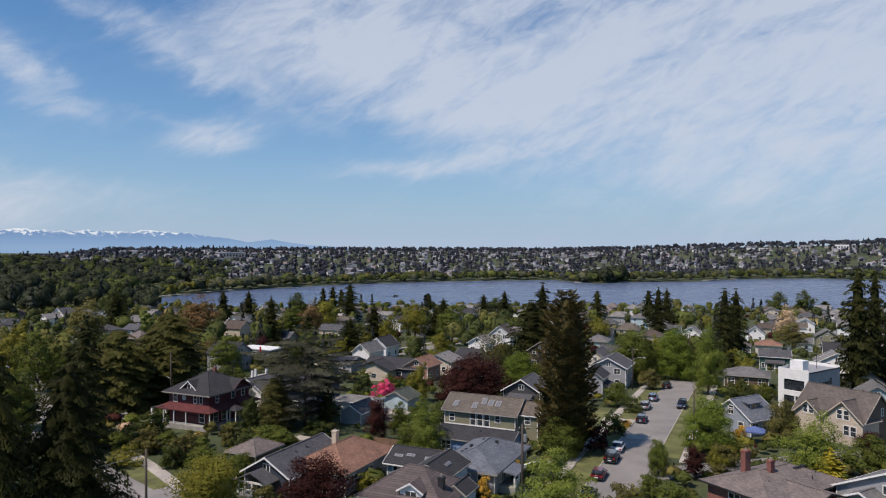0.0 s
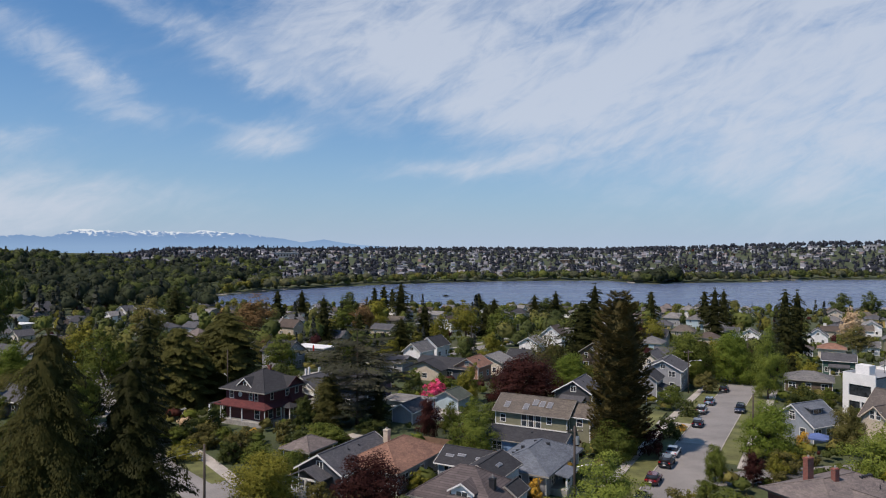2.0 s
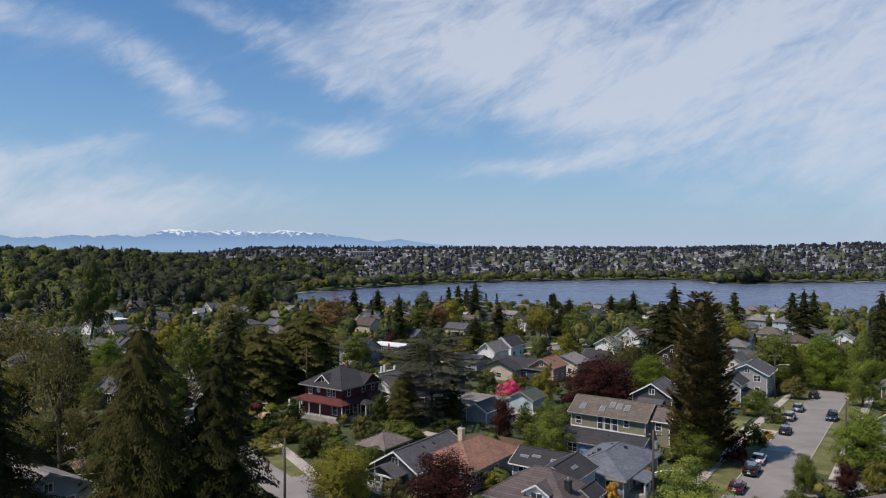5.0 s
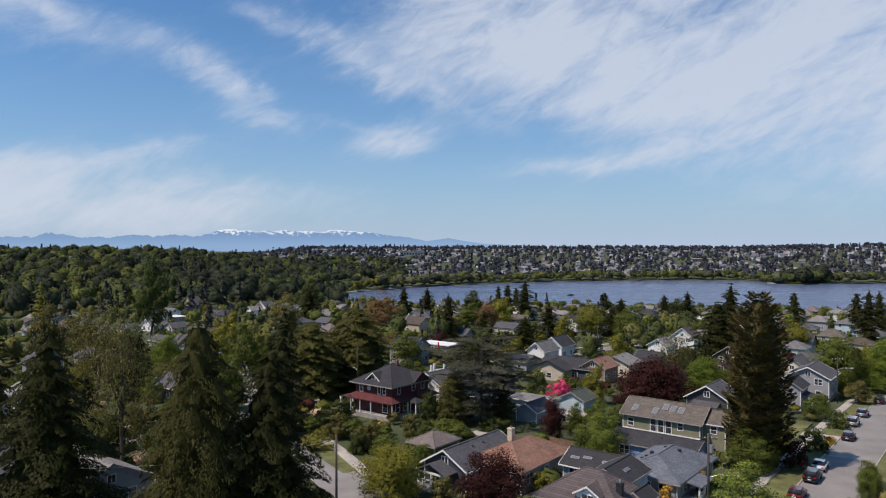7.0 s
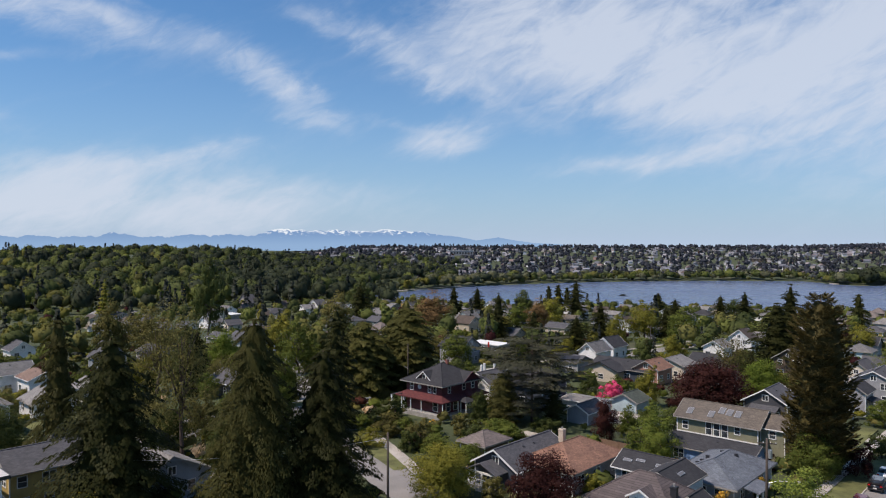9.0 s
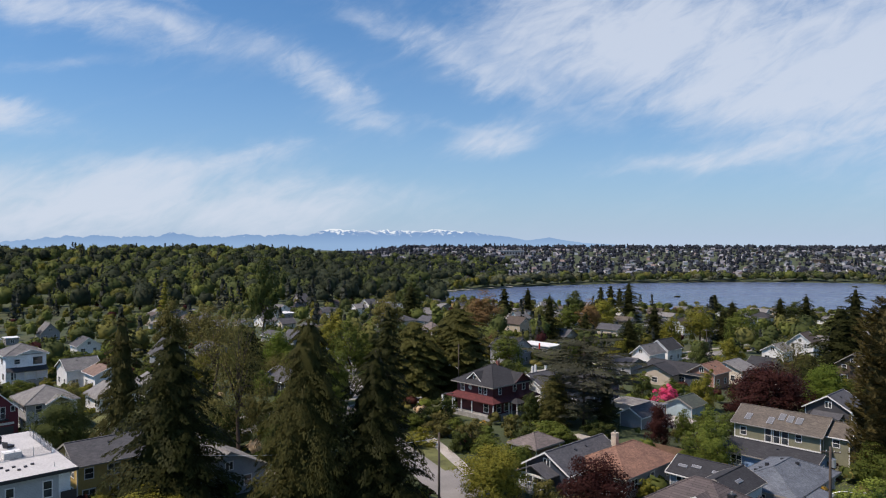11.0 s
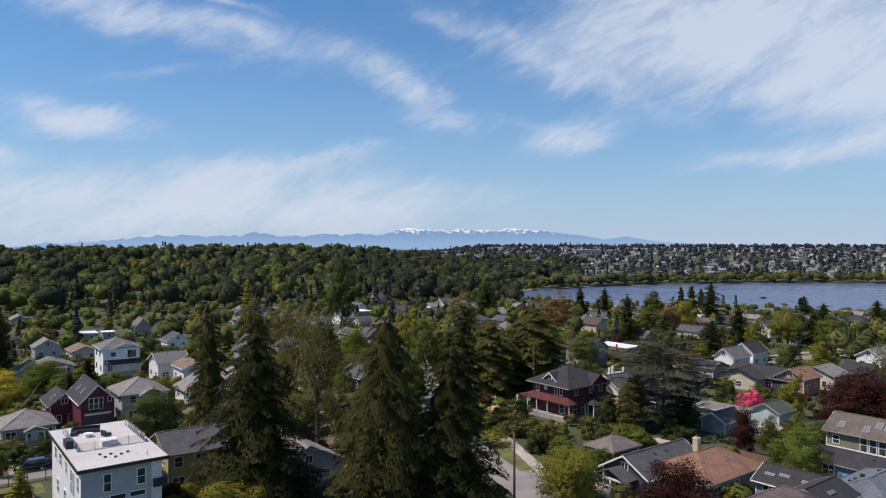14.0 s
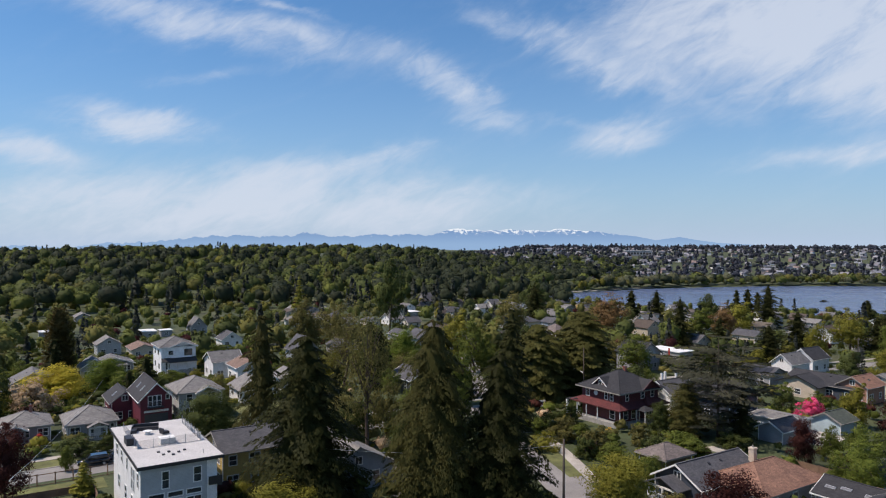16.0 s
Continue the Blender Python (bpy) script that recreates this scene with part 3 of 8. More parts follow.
def broad_proto(key, seed, mat, rx=1.0, rz=1.0, clumps=60, leaves=70, size=0.11, gap=0.25, stem=0.45, bare=0.0):
    """A leafy tree 1 m in crown radius and 2 m in crown height on its stem; copies are scaled."""
    rng = np.random.default_rng(seed)
    p, n, c = broad_crown(rng, rx, rz, clumps, leaves, size, gap)
    k = 1.0 / np.percentile(np.hypot(p[:, 0], p[:, 1]), 96)
    p[:, :2] *= k
    c[:, :2] *= k
    lo, hi = np.percentile(p[:, 2], (2, 98))
    p[:, 2] = (p[:, 2] - lo) / (hi - lo) * 2 * rz + stem
    c[:, 2] = (c[:, 2] + rz - lo) / (hi - lo) * 2 * rz - rz
    v, f, soft = leaf_quads(p, n, size, rng)
    crown = raw_mesh("crown", v, f, mat, soft)
    tips = [c[i] + np.array([0, 0, rz + stem]) for i in rng.choice(len(c), 9 + int(bare * 14), replace=False)]
    trunk = trunk_mesh(rng, stem + rz * 1.1, 0.055, tips).data("trunk", M["bark"], True)
    PROTO[key] = (trunk, crown, 2 * rz * 0.97 + stem)


def cone_proto(key, seed, mat, levels=26, arms=11, per=16, size=0.055, slim=0.2, droop=0.35, ragged=0.25, power=0.85, base=0.03, profile=None, inner=0.62, fan=0.36):
    """A conifer 1 m tall: whorls of drooping boughs along a straight trunk."""
    rng = np.random.default_rng(seed)
    P, N, A, S = [], [], [], []
    for i in range(levels):
        k = min(max((i + rng.uniform(-0.4, 1.4)) / levels, 0.0), 0.995)
        z0 = base + (1 - base) * k
        L = slim * (float(np.interp(k, *profile)) if profile else (1 - k) ** power) + 0.012
        na = max(4, int(arms * (0.45 + 0.55 * (1 - k))))
        off = rng.uniform(0, 6.28)
        for a in range(na):
            th = off + 2 * math.pi * a / na + rng.normal(0, 0.2)
            La = L * rng.uniform(1 - ragged, 1 + ragged * 0.6)
            rise, fall = rng.uniform(0.05, 0.25), droop * rng.uniform(0.6, 1.4)
            # one bough: a drooping fan whose two halves hang from its middle rib
            s = rng.uniform(0.08, 1.0, per) ** 0.65
            q = rng.uniform(-1, 1, per)
            side = q * La * fan * np.sin(np.pi * (0.2 + 0.72 * s))
            c, d = math.cos(th), math.sin(th)
            x, y = c * s * La - d * side, d * s * La + c * side
            z = z0 + La * (rise * s - fall * s ** 2) - 0.45 * np.abs(side) * abs(droop) ** 0.5 + rng.normal(0, 0.0025, per)
            P.append(np.stack([x, y, z], 1))
            slope = 2 * fall * s - rise
            tilt = np.sign(q) * 0.35 + q * 0.35
            N.append(np.stack([c * (slope * 0.8 + 0.25) - d * tilt, d * (slope * 0.8 + 0.25) + c * tilt, np.full(per, 0.8)], 1))
            out = q * 0.8
            A.append(np.stack([c * np.cos(out) - d * np.sin(out), d * np.cos(out) + c * np.sin(out), -slope * 0.8 - 0.12], 1))
            S.append(np.full(per, size * 0.6 * (0.45 + 0.55 * La / slim)))
    P, N, A, S = np.concatenate(P), np.concatenate(N), np.concatenate(A), np.concatenate(S)
    P[:, :2] *= CONE_R[key] / np.percentile(np.hypot(P[:, 0], P[:, 1]), 91)
    P[:, 2] = np.maximum(P[:, 2], 0.012)
    v, f, soft = leaf_quads(P, N, S, rng, 2.4, 0.08, A)
    # the dense shaded inside of the boughs
    lev, rad = np.linspace(0.02, 0.96, 22), []
    for k in lev:
        rad.append(CONE_R[key] * inner * (float(np.interp(k, *profile)) if profile else (1 - k) ** power) * rng.uniform(0.62, 1.08, 9))
    ang = np.arange(9) * 2 * np.pi / 9
    core = np.concatenate([np.stack([np.cos(ang) * r, np.sin(ang) * r, np.full(9, k) + rng.normal(0, 0.01, 9)], 1) for k, r in zip(lev, rad)])
    i, j = np.meshgrid(np.arange(21), np.arange(9), indexing="ij")
    skin = np.stack([i * 9 + j, i * 9 + (j + 1) % 9, (i + 1) * 9 + (j + 1) % 9, (i + 1) * 9 + j], 2).reshape(-1, 4)
    if inner:
        f, v = np.concatenate([f, skin + len(v)]), np.concatenate([v, core])
        soft = np.concatenate([soft, np.stack([np.tile(np.cos(ang), 22), np.tile(np.sin(ang), 22), np.full(198, 0.4)], 1)])
    crown = raw_mesh("crown", v, f, mat, soft)
    m = Mesh()
    m.tube([(0, 0, -0.02), (0, 0, 0.05), (0, 0, 0.5), (0, 0, 0.985)], [0.02, 0.015, 0.009, 0.002], 7)
    for i in range(14):
        k = rng.uniform(0.08, 0.85)
        th = rng.uniform(0, 6.28)
        L = slim * (1 - k) ** power * 0.8
        m.tube([(0, 0, k), (math.cos(th) * L, math.sin(th) * L, k - droop * L)], [0.004, 0.001], 4)
    PROTO[key] = (m.data("trunk", M["bark"], True), crown, 1.0)


def tree(kind, x, y, h, w, label, category="tree", turn=None, group="", name="tree"):
    """A tree of height h and crown width w from one of the built kinds."""
    trunk, crown, tall = PROTO[kind]
    turn = (x * 37.1 + y * 17.3) % 360 if turn is None else turn
    k = h / tall
    if tall != 1.0:
        s = Vector((w / 2, w / 2, k))
    else:
        s = Vector((w / 2 / CONE_R[kind], w / 2 / CONE_R[kind], k))
    ob = thing(name, Matrix.LocRotScale((x, y, G(x, y) - 0.02), Euler((0, 0, radians(turn))), s), label, category, group)
    part("trunk", trunk, None, ob)
    part("crown", crown, None, ob)
    return ob


# outlines of the conifers: heights and radii
FIR_FORM = ((0, 0.07, 0.25, 0.5, 0.75, 0.9, 1), (0.84, 1.0, 0.98, 0.84, 0.58, 0.35, 0.08))
CEDAR_FORM = ((0, 0.08, 0.3, 0.55, 0.78, 0.92, 1), (0.84, 1.0, 1.0, 0.9, 0.67, 0.42, 0.1))
cone_proto("fir", 11, M["fir"], 46, 11, 280, 0.0088, 0.2, 0.78, 0.45, profile=FIR_FORM, inner=0.62, fan=0.27)
cone_proto("fir_b", 12, M["cedar"], 48, 11, 280, 0.0084, 0.22, 0.8, 0.45, profile=CEDAR_FORM, inner=0.62, fan=0.27)
cone_proto("mid_fir", 18, M["fir"], 28, 9, 80, 0.018, 0.2, 0.4, 0.42, profile=FIR_FORM, inner=0.5)
cone_proto("mid_cedar", 19, M["cedar"], 30, 9, 84, 0.0175, 0.22, 0.45, 0.38, profile=CEDAR_FORM, inner=0.5)
cone_proto("full_fir", 22, M["fir"], 30, 9, 84, 0.0175, 0.22, 0.4, 0.38, profile=CEDAR_FORM, inner=0.5)
cone_proto("full_cedar", 20, M["olive_cedar"], 44, 11, 170, 0.0155, 0.22, 0.62, 0.36, profile=((0, 0.12, 0.4, 0.65, 0.82, 0.93, 1), (0.8, 1.0, 1.0, 0.94, 0.76, 0.5, 0.12)), inner=0.5)
cone_proto("gold_spire", 23, M["acid"], 22, 9, 20, 0.04, 0.16, 0.1, 0.2)
cone_proto("spire", 17, M["lime"], 22, 9, 16, 0.045, 0.16, 0.2, 0.2)
cone_proto("column", 13, M["cypress"], 56, 12, 90, 0.0085, 0.1, -0.6, 0.22, 0.5, 0.02, ((0, 0.12, 0.35, 0.6, 0.8, 0.92, 1.0), (0.8, 1.0, 1.0, 0.92, 0.74, 0.5, 0.14)), 0.8)
cone_proto("pine", 15, M["pine"], 16, 8, 320, 0.0165, 0.4, 0.14, 0.6, 0.55, 0.1, ((0, 0.3, 0.6, 0.8, 0.92, 1), (0.55, 0.9, 1.0, 0.8, 0.55, 0.2)), 0, 0.3)
cone_proto("far_fir", 14, M["fir"], 22, 8, 18, 0.05, 0.19, 0.4, 0.35, profile=FIR_FORM)
for i, key in enumerate(("green", "lime", "deep", "olive", "plum", "acid")):
    broad_proto(key, 30 + i, M[key], clumps=120, leaves=150, size=0.04, gap=0.36, stem=0.22)
    broad_proto("far_" + key, 50 + i, M[key], clumps=60, leaves=100, size=0.058, gap=0.36, stem=0.2)
for i, key in enumerate(("green", "lime", "deep", "plum", "acid", "vivid")):
    broad_proto("dome_" + key, 40 + i, M[key], clumps=150, leaves=170, size=0.036, gap=0.24, stem=0.12)
broad_proto("far_russet", 63, M["russet"], clumps=60, leaves=100, size=0.058, gap=0.36, stem=0.2)
broad_proto("feather", 62, M["fresh"], clumps=130, leaves=110, size=0.036, gap=0.45, stem=0.15, bare=0.5)
broad_proto("bare", 61, M["olive"], clumps=110, leaves=60, size=0.03, gap=0.4, bare=1.0)
for i, key in enumerate(("green", "lime", "deep", "olive", "plum", "pink", "gold", "cream", "redflower")):
    broad_proto("bush_" + key, 70 + i, M[key], rz=0.8, clumps=50, leaves=80, size=0.065, gap=0.3, stem=0.0)

# ---- houses ----
ROOFS, WALLS = {}, {}


def roof_mat(name, c=None, moss=0.0):
    if name not in ROOFS:
        ROOFS[name] = mat_roof(name + "_shingles", c, moss)
    return ROOFS[name]


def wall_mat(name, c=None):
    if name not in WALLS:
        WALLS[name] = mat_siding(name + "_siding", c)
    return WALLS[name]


for n_, c_, m_ in (("charcoal", (0.037, 0.037, 0.041), 0), ("slate", (0.082, 0.082, 0.09), 0), ("grey", (0.15, 0.147, 0.145), 0.1), ("pale", (0.210, 0.202, 0.193), 0),
                   ("brown", (0.085, 0.065, 0.053), 0.2), ("mauve", (0.17, 0.142, 0.13), 0), ("tan", (0.126, 0.107, 0.089), 0.1), ("taupe", (0.118, 0.100, 0.089), 0.1), ("ink", (0.033, 0.033, 0.037), 0), ("rust", (0.25, 0.135, 0.092), 0.12),
                   ("bluegrey", (0.13, 0.146, 0.172), 0.05), ("dusty", (0.2, 0.135, 0.105), 0.1), ("red", (0.104, 0.024, 0.024), 0), ("greenish", (0.074, 0.089, 0.074), 0.2)):
    roof_mat(n_, c_, m_)
for n_, c_ in (("white", (0.8, 0.79, 0.77)), ("cream", (0.62, 0.55, 0.44)), ("tan", (0.45, 0.39, 0.3)), ("grey", (0.3, 0.3, 0.31)), ("bluegrey", (0.27, 0.3, 0.335)),
               ("sage", (0.225, 0.218, 0.14)), ("red", (0.13, 0.02, 0.034)), ("maroon", (0.1, 0.02, 0.025)), ("yellow", (0.5, 0.36, 0.12)), ("navy", (0.045, 0.055, 0.075)),
               ("paleblue", (0.42, 0.52, 0.56)), ("brown", (0.12, 0.085, 0.06)), ("green", (0.05, 0.11, 0.09)), ("dark", (0.06, 0.06, 0.065)), ("beige", (0.53, 0.45, 0.35)), ("blue", (0.2, 0.3, 0.48)),
               ("snow", (0.88, 0.89, 0.9)), ("coral", (0.38, 0.2, 0.14)), ("ash", (0.42, 0.43, 0.44))):
    wall_mat(n_, c_)


def lattice(xs, zs, y0, y1):
    """A flat frame in one piece: every second cell between the lines is open."""
    m, ids = Mesh(), {}

    def vid(i, k, l):
        if (i, k, l) not in ids:
            ids[i, k, l] = len(m.v)
            m.v.append((xs[i], (y0, y1)[l], zs[k]))
        return ids[i, k, l]

    def solid(i, k):
        return 0 <= i < len(xs) - 1 and 0 <= k < len(zs) - 1 and not (i % 2 and k % 2)

    def face(*q):
        m.f.append(list(q))
        m.uv.append([(0, 0)] * 4)

    for i in range(len(xs) - 1):
        for k in range(len(zs) - 1):
            if not solid(i, k):
                continue
            face(vid(i, k, 0), vid(i + 1, k, 0), vid(i + 1, k + 1, 0), vid(i, k + 1, 0))
            for di, dk, p, q in ((-1, 0, (i, k + 1), (i, k)), (1, 0, (i + 1, k), (i + 1, k + 1)), (0, -1, (i, k), (i + 1, k)), (0, 1, (i + 1, k + 1), (i, k + 1))):
                if not solid(i + di, k + dk):
                    face(vid(*p, 0), vid(*p, 1), vid(*q, 1), vid(*q, 0))
    return m


def window(parent, face, u, z, w, h, dims, frame=None, panes=1):
    """A framed window on one face of a house (s, e, n, w in its own axes), u along the face."""
    hw, hd = dims
    t, bar = 0.11, 0.05
    xs = [-w / 2 - t, -w / 2]
    for k in range(1, panes):
        x = -w / 2 + w * k / panes
        xs += [x - bar, x + bar]
    xs += [w / 2, w / 2 + t]
    zs = [-h / 2 - t, -h / 2] + ([-0.03, 0.03] if h > 1.0 else []) + [h / 2, h / 2 + t]
    m = lattice(xs, zs, -0.07, 0.02)
    g = Mesh().box(-w / 2 - 0.02, w / 2 + 0.02, -0.025, 0.012, -h / 2 - 0.02, h / 2 + 0.02)
    turn = {"s": 0, "e": 90, "n": 180, "w": 270}[face]
    loc = {"s": (u, -hd), "n": (-u, hd), "e": (hw, u), "w": (-hw, -u)}[face]
    ob = part("window", m, frame or M["white"], parent)
    ob.matrix_basis = pose(loc[0], loc[1], z, 0, 0, turn)
    part("pane", g, M["glass"], ob)
    return ob


def gable_roof(parent, w, d, h, pitch, over, mat, trim, x0=0.0, y0=0.0, axis="x", name="roof", rake=None, gutters=True):
    """Two slopes with thickness, ridge along x or y, and barge boards at the ends. Returns the ridge's height above h."""
    half = (d if axis == "x" else w) / 2
    length = (w if axis == "x" else d) + 2 * (over if rake is None else rake)
    rise = half * pitch
    e, t = half + over, 0.16

    def P(a, s, z):
        return (x0 + s, y0 + a, z) if axis == "x" else (x0 + a, y0 + s, z)

    m = Mesh()
    zr, ze = h + rise + t, h - over * pitch + t
    run = math.hypot(e, e * pitch)
    for sgn in (-1, 1):
        a = [P(0, -length / 2, zr), P(sgn * e, -length / 2, ze), P(sgn * e, length / 2, ze), P(0, length / 2, zr)]
        b = [(p[0], p[1], p[2] - t) for p in a]
        f = [(0, 1, 2, 3), (7, 6, 5, 4), (0, 4, 5, 1), (1, 5, 6, 2), (2, 6, 7, 3)]
        uv = [[(0, run), (0, 0), (length, 0), (length, run)]] + [[(0, 0), (0.1, 0), (0.1, 0.1), (0, 0.1)]] * 4
        m.add(a + b, f, uv)
    m.box(*((x0 - length / 2, x0 + length / 2, y0 - 0.14, y0 + 0.14) if axis == "x" else (x0 - 0.14, x0 + 0.14, y0 - length / 2, y0 + length / 2)), zr - 0.06, zr + 0.04)
    r = part(name, m, mat, parent)
    for s in (-1, 1):
        q = s * length / 2
        poly = [P(0, q, zr + 0.02), P(e + 0.02, q, ze + 0.02), P(e + 0.02, q, ze - 0.24), P(0, q, zr - 0.24), P(-e - 0.02, q, ze - 0.24), P(-e - 0.02, q, ze + 0.02)]
        part("barge_board", Mesh().extrude(poly, (0.06 * s, 0, 0) if axis == "x" else (0, 0.06 * s, 0)), trim, r)
    for sgn in (-1, 1) if gutters else ():
        p0, p1 = P(sgn * e, -length / 2, 0), P(sgn * (e + 0.1), length / 2, 0)
        gm = Mesh().box(min(p0[0], p1[0]), max(p0[0], p1[0]), min(p0[1], p1[1]), max(p0[1], p1[1]), ze - 0.18, ze - 0.03)
        part("gutter", gm, trim, r)
    return rise


def hip_roof(parent, w, d, h, pitch, over, mat, trim, x0=0.0, y0=0.0, name="roof", crown=0.0):
    """Four slopes meeting at a ridge along the longer side."""
    hw, hd, t = w / 2 + over, d / 2 + over, 0.18
    if w >= d:
        rl, rw, rise = max(hw - hd, 0.0) + crown, 0.0, hd * pitch
    else:
        rl, rw, rise = 0.0, max(hd - hw, 0.0) + crown, hw * pitch
    z0, z1 = h - over * pitch * 0.4, h - over * pitch * 0.4 + t
    zr = z1 + rise
    c = [(-hw, -hd), (hw, -hd), (hw, hd), (-hw, hd)]
    v = [(x0 + a, y0 + b, z0) for a, b in c] + [(x0 + a, y0 + b, z1) for a, b in c]
    v += [(x0 - rl, y0 - rw, zr), (x0 + rl, y0 + rw, zr)]
    if w >= d:
        slopes = [(4, 5, 9, 8), (5, 6, 9), (6, 7, 8, 9), (7, 4, 8)]
    else:
        slopes = [(4, 5, 8), (5, 6, 9, 8), (6, 7, 9), (7, 4, 8, 9)]
    m = Mesh()
    run = math.hypot(min(hw, hd), rise)
    uvs = []
    for s in slopes:
        a, b = Vector(v[s[0]]), Vector(v[s[1]])
        ax = (b - a).normalized()
        uvs.append([((Vector(v[i]) - a).dot(ax), 0.0 if i < 8 else run) for i in s])
    faces = slopes + [(3, 2, 1, 0)]
    m.add(v, faces, uvs + [[(0, 0), (0.1, 0), (0.1, 0.1), (0, 0.1)]])
    r = part(name, m, mat, parent)
    fm = lattice([-hw - 0.08, -hw + 0.02, hw - 0.02, hw + 0.08], [-hd - 0.08, -hd + 0.02, hd - 0.02, hd + 0.08], z0 - 0.03, z1 + 0.015)
    fm.v = [(x0 + p[0], y0 + p[2], p[1]) for p in fm.v]
    g = part("gutter", fm, trim, r)
    cm = Mesh()
    for a, b in ((4, 8), (5, 9 if w >= d else 8), (6, 9), (7, 8 if w >= d else 9), (8, 9)):
        if (Vector(v[a]) - Vector(v[b])).length > 0.2:
            cm.tube([Vector(v[a]), Vector(v[b])], [0.09, 0.09], 5)
    part("ridge_cap", cm, mat, r)
    return rise


def walls(parent, w, d, h, mat, rise=0.0, axis="x", x0=0.0, y0=0.0, name="wall", corner=None):
    """The body of a house with its gable ends, and corner boards."""
    m = Mesh()
    m.box(x0 - w / 2, x0 + w / 2, y0 - d / 2, y0 + d / 2, -0.6, h)
    if rise:
        if axis == "x":
            m.extrude([(x0 - w / 2, y0 - d / 2, h), (x0 - w / 2, y0 + d / 2, h), (x0 - w / 2, y0, h + rise)], (w, 0, 0))
        else:
            m.extrude([(x0 - w / 2, y0 - d / 2, h), (x0 + w / 2, y0 - d / 2, h), (x0, y0 - d / 2, h + rise)], (0, d, 0))
    ob = part(name, m, mat, parent)
    if corner:
        for sx, sy in ((1, -1), (-1, -1), (1, 1)):
            cx, cy = x0 + sx * w / 2, y0 + sy * d / 2
            part("corner_board", Mesh().box(cx - 0.07, cx + 0.07, cy - 0.07, cy + 0.07, -0.2, h - 0.02), corner, ob)
    return ob


def chimney(parent, x, y, z0, z1, w=0.7, d=0.5, mat=None):
    m = Mesh().box(x - w / 2, x + w / 2, y - d / 2, y + d / 2, z0, z1).box(x - w / 2 - 0.06, x + w / 2 + 0.06, y - d / 2 - 0.06, y + d / 2 + 0.06, z1 - 0.22, z1 - 0.08)
    c = part("chimney", m, mat or M["brick"], parent)
    part("flue", Mesh().tube([(x, y, z1), (x, y, z1 + 0.3)], [0.13, 0.11], 8), M["stone"], c)


def on_slope(parent, w, d, h, pitch, over, u, k, side=-1, size=(0.7, 1.1), name="skylight", mat=None, axis="x"):
    """A low box set on one slope of a gable roof: u along the ridge, k from eave (0) to ridge (1)."""
    half = (d if axis == "x" else w) / 2
    a = (half + over) * (1 - k)
    z = h + (half - a) * pitch + 0.18
    ang = math.degrees(math.atan(pitch))
    m = Mesh().box(-size[0] / 2, size[0] / 2, -size[1] / 2, size[1] / 2, -0.05, 0.1)
    ob = part(name, m, mat or M["metal"], parent)
    base = pose(u, side * a, z, 0, 0, 0) if axis == "x" else pose(side * a, u, z, 0, 0, 90)
    ob.matrix_basis = base @ pose(0, 0, 0, -side * ang if axis == "x" else side * ang, 0, 0)
    if name == "skylight":
        part("pane", Mesh().box(-size[0] / 2 + 0.08, size[0] / 2 - 0.08, -size[1] / 2 + 0.08, size[1] / 2 - 0.08, 0.08, 0.12), M["skylight"], ob)
    return ob


def dormer(parent, x, y, z, w, depth, h, face, roof, wall, trim, pitch=0.6, flat=False, win=1):
    """A small gabled or shed dormer standing out of a slope; y is its front in the house's axes."""
    turn = {"s": 0, "e": 90, "n": 180, "w": 270}[face]
    grp = new("dormer")
    grp.parent, grp.matrix_basis = parent, pose(x, y, z, 0, 0, turn)
    rise = 0 if flat else w / 2 * pitch
    m = Mesh().box(-w / 2, w / 2, 0, depth, -0.3, h)
    if not flat:
        m.extrude([(-w / 2, 0, h), (w / 2, 0, h), (0, 0, h + rise)], (0, depth, 0))
    part("dormer_wall", m, wall, grp)
    if flat:
        rm = Mesh().extrude([(-w / 2 - 0.25, -0.35, h - 0.05), (-w / 2 - 0.25, depth + 0.4, h + 0.32), (-w / 2 - 0.25, depth + 0.4, h + 0.44), (-w / 2 - 0.25, -0.35, h + 0.1)], (w + 0.5, 0, 0))
        part("dormer_roof", rm, roof, grp)
    else:
        rm = Mesh()
        e = w / 2 + 0.3
        for s in (-1, 1):
            poly = [(0, -0.35, h + rise + 0.12), (s * e, -0.35, h - 0.3 * pitch + 0.12), (s * e, -0.35, h - 0.3 * pitch), (0, -0.35, h + rise)]
            rm.extrude(poly, (0, depth + 0.5, 0))
        part("dormer_roof", rm, roof, grp)
        tm = Mesh()
        for s in (-1, 1):
            tm.extrude([(0, -0.42, h + rise + 0.15), (s * (e + 0.03), -0.42, h - 0.3 * pitch + 0.14), (s * (e + 0.03), -0.42, h - 0.3 * pitch - 0.08), (0, -0.42, h + rise - 0.08)], (0, 0.06, 0))
        part("dormer_trim", tm, trim, grp)
    fm, gm = Mesh(), Mesh()
    ww = min(w * 0.62, 0.75 * win)
    fm.box(-ww / 2 - 0.09, ww / 2 + 0.09, -0.06, 0.0, h * 0.2, h * 0.95)
    for k in range(win):
        a = -ww / 2 + ww * k / win
        gm.box(a + 0.04, a + ww / win - 0.04, -0.085, -0.05, h * 0.26, h * 0.88)
    part("dormer_window", fm, trim, grp)
    part("dormer_pane", gm, M["glass"], grp)


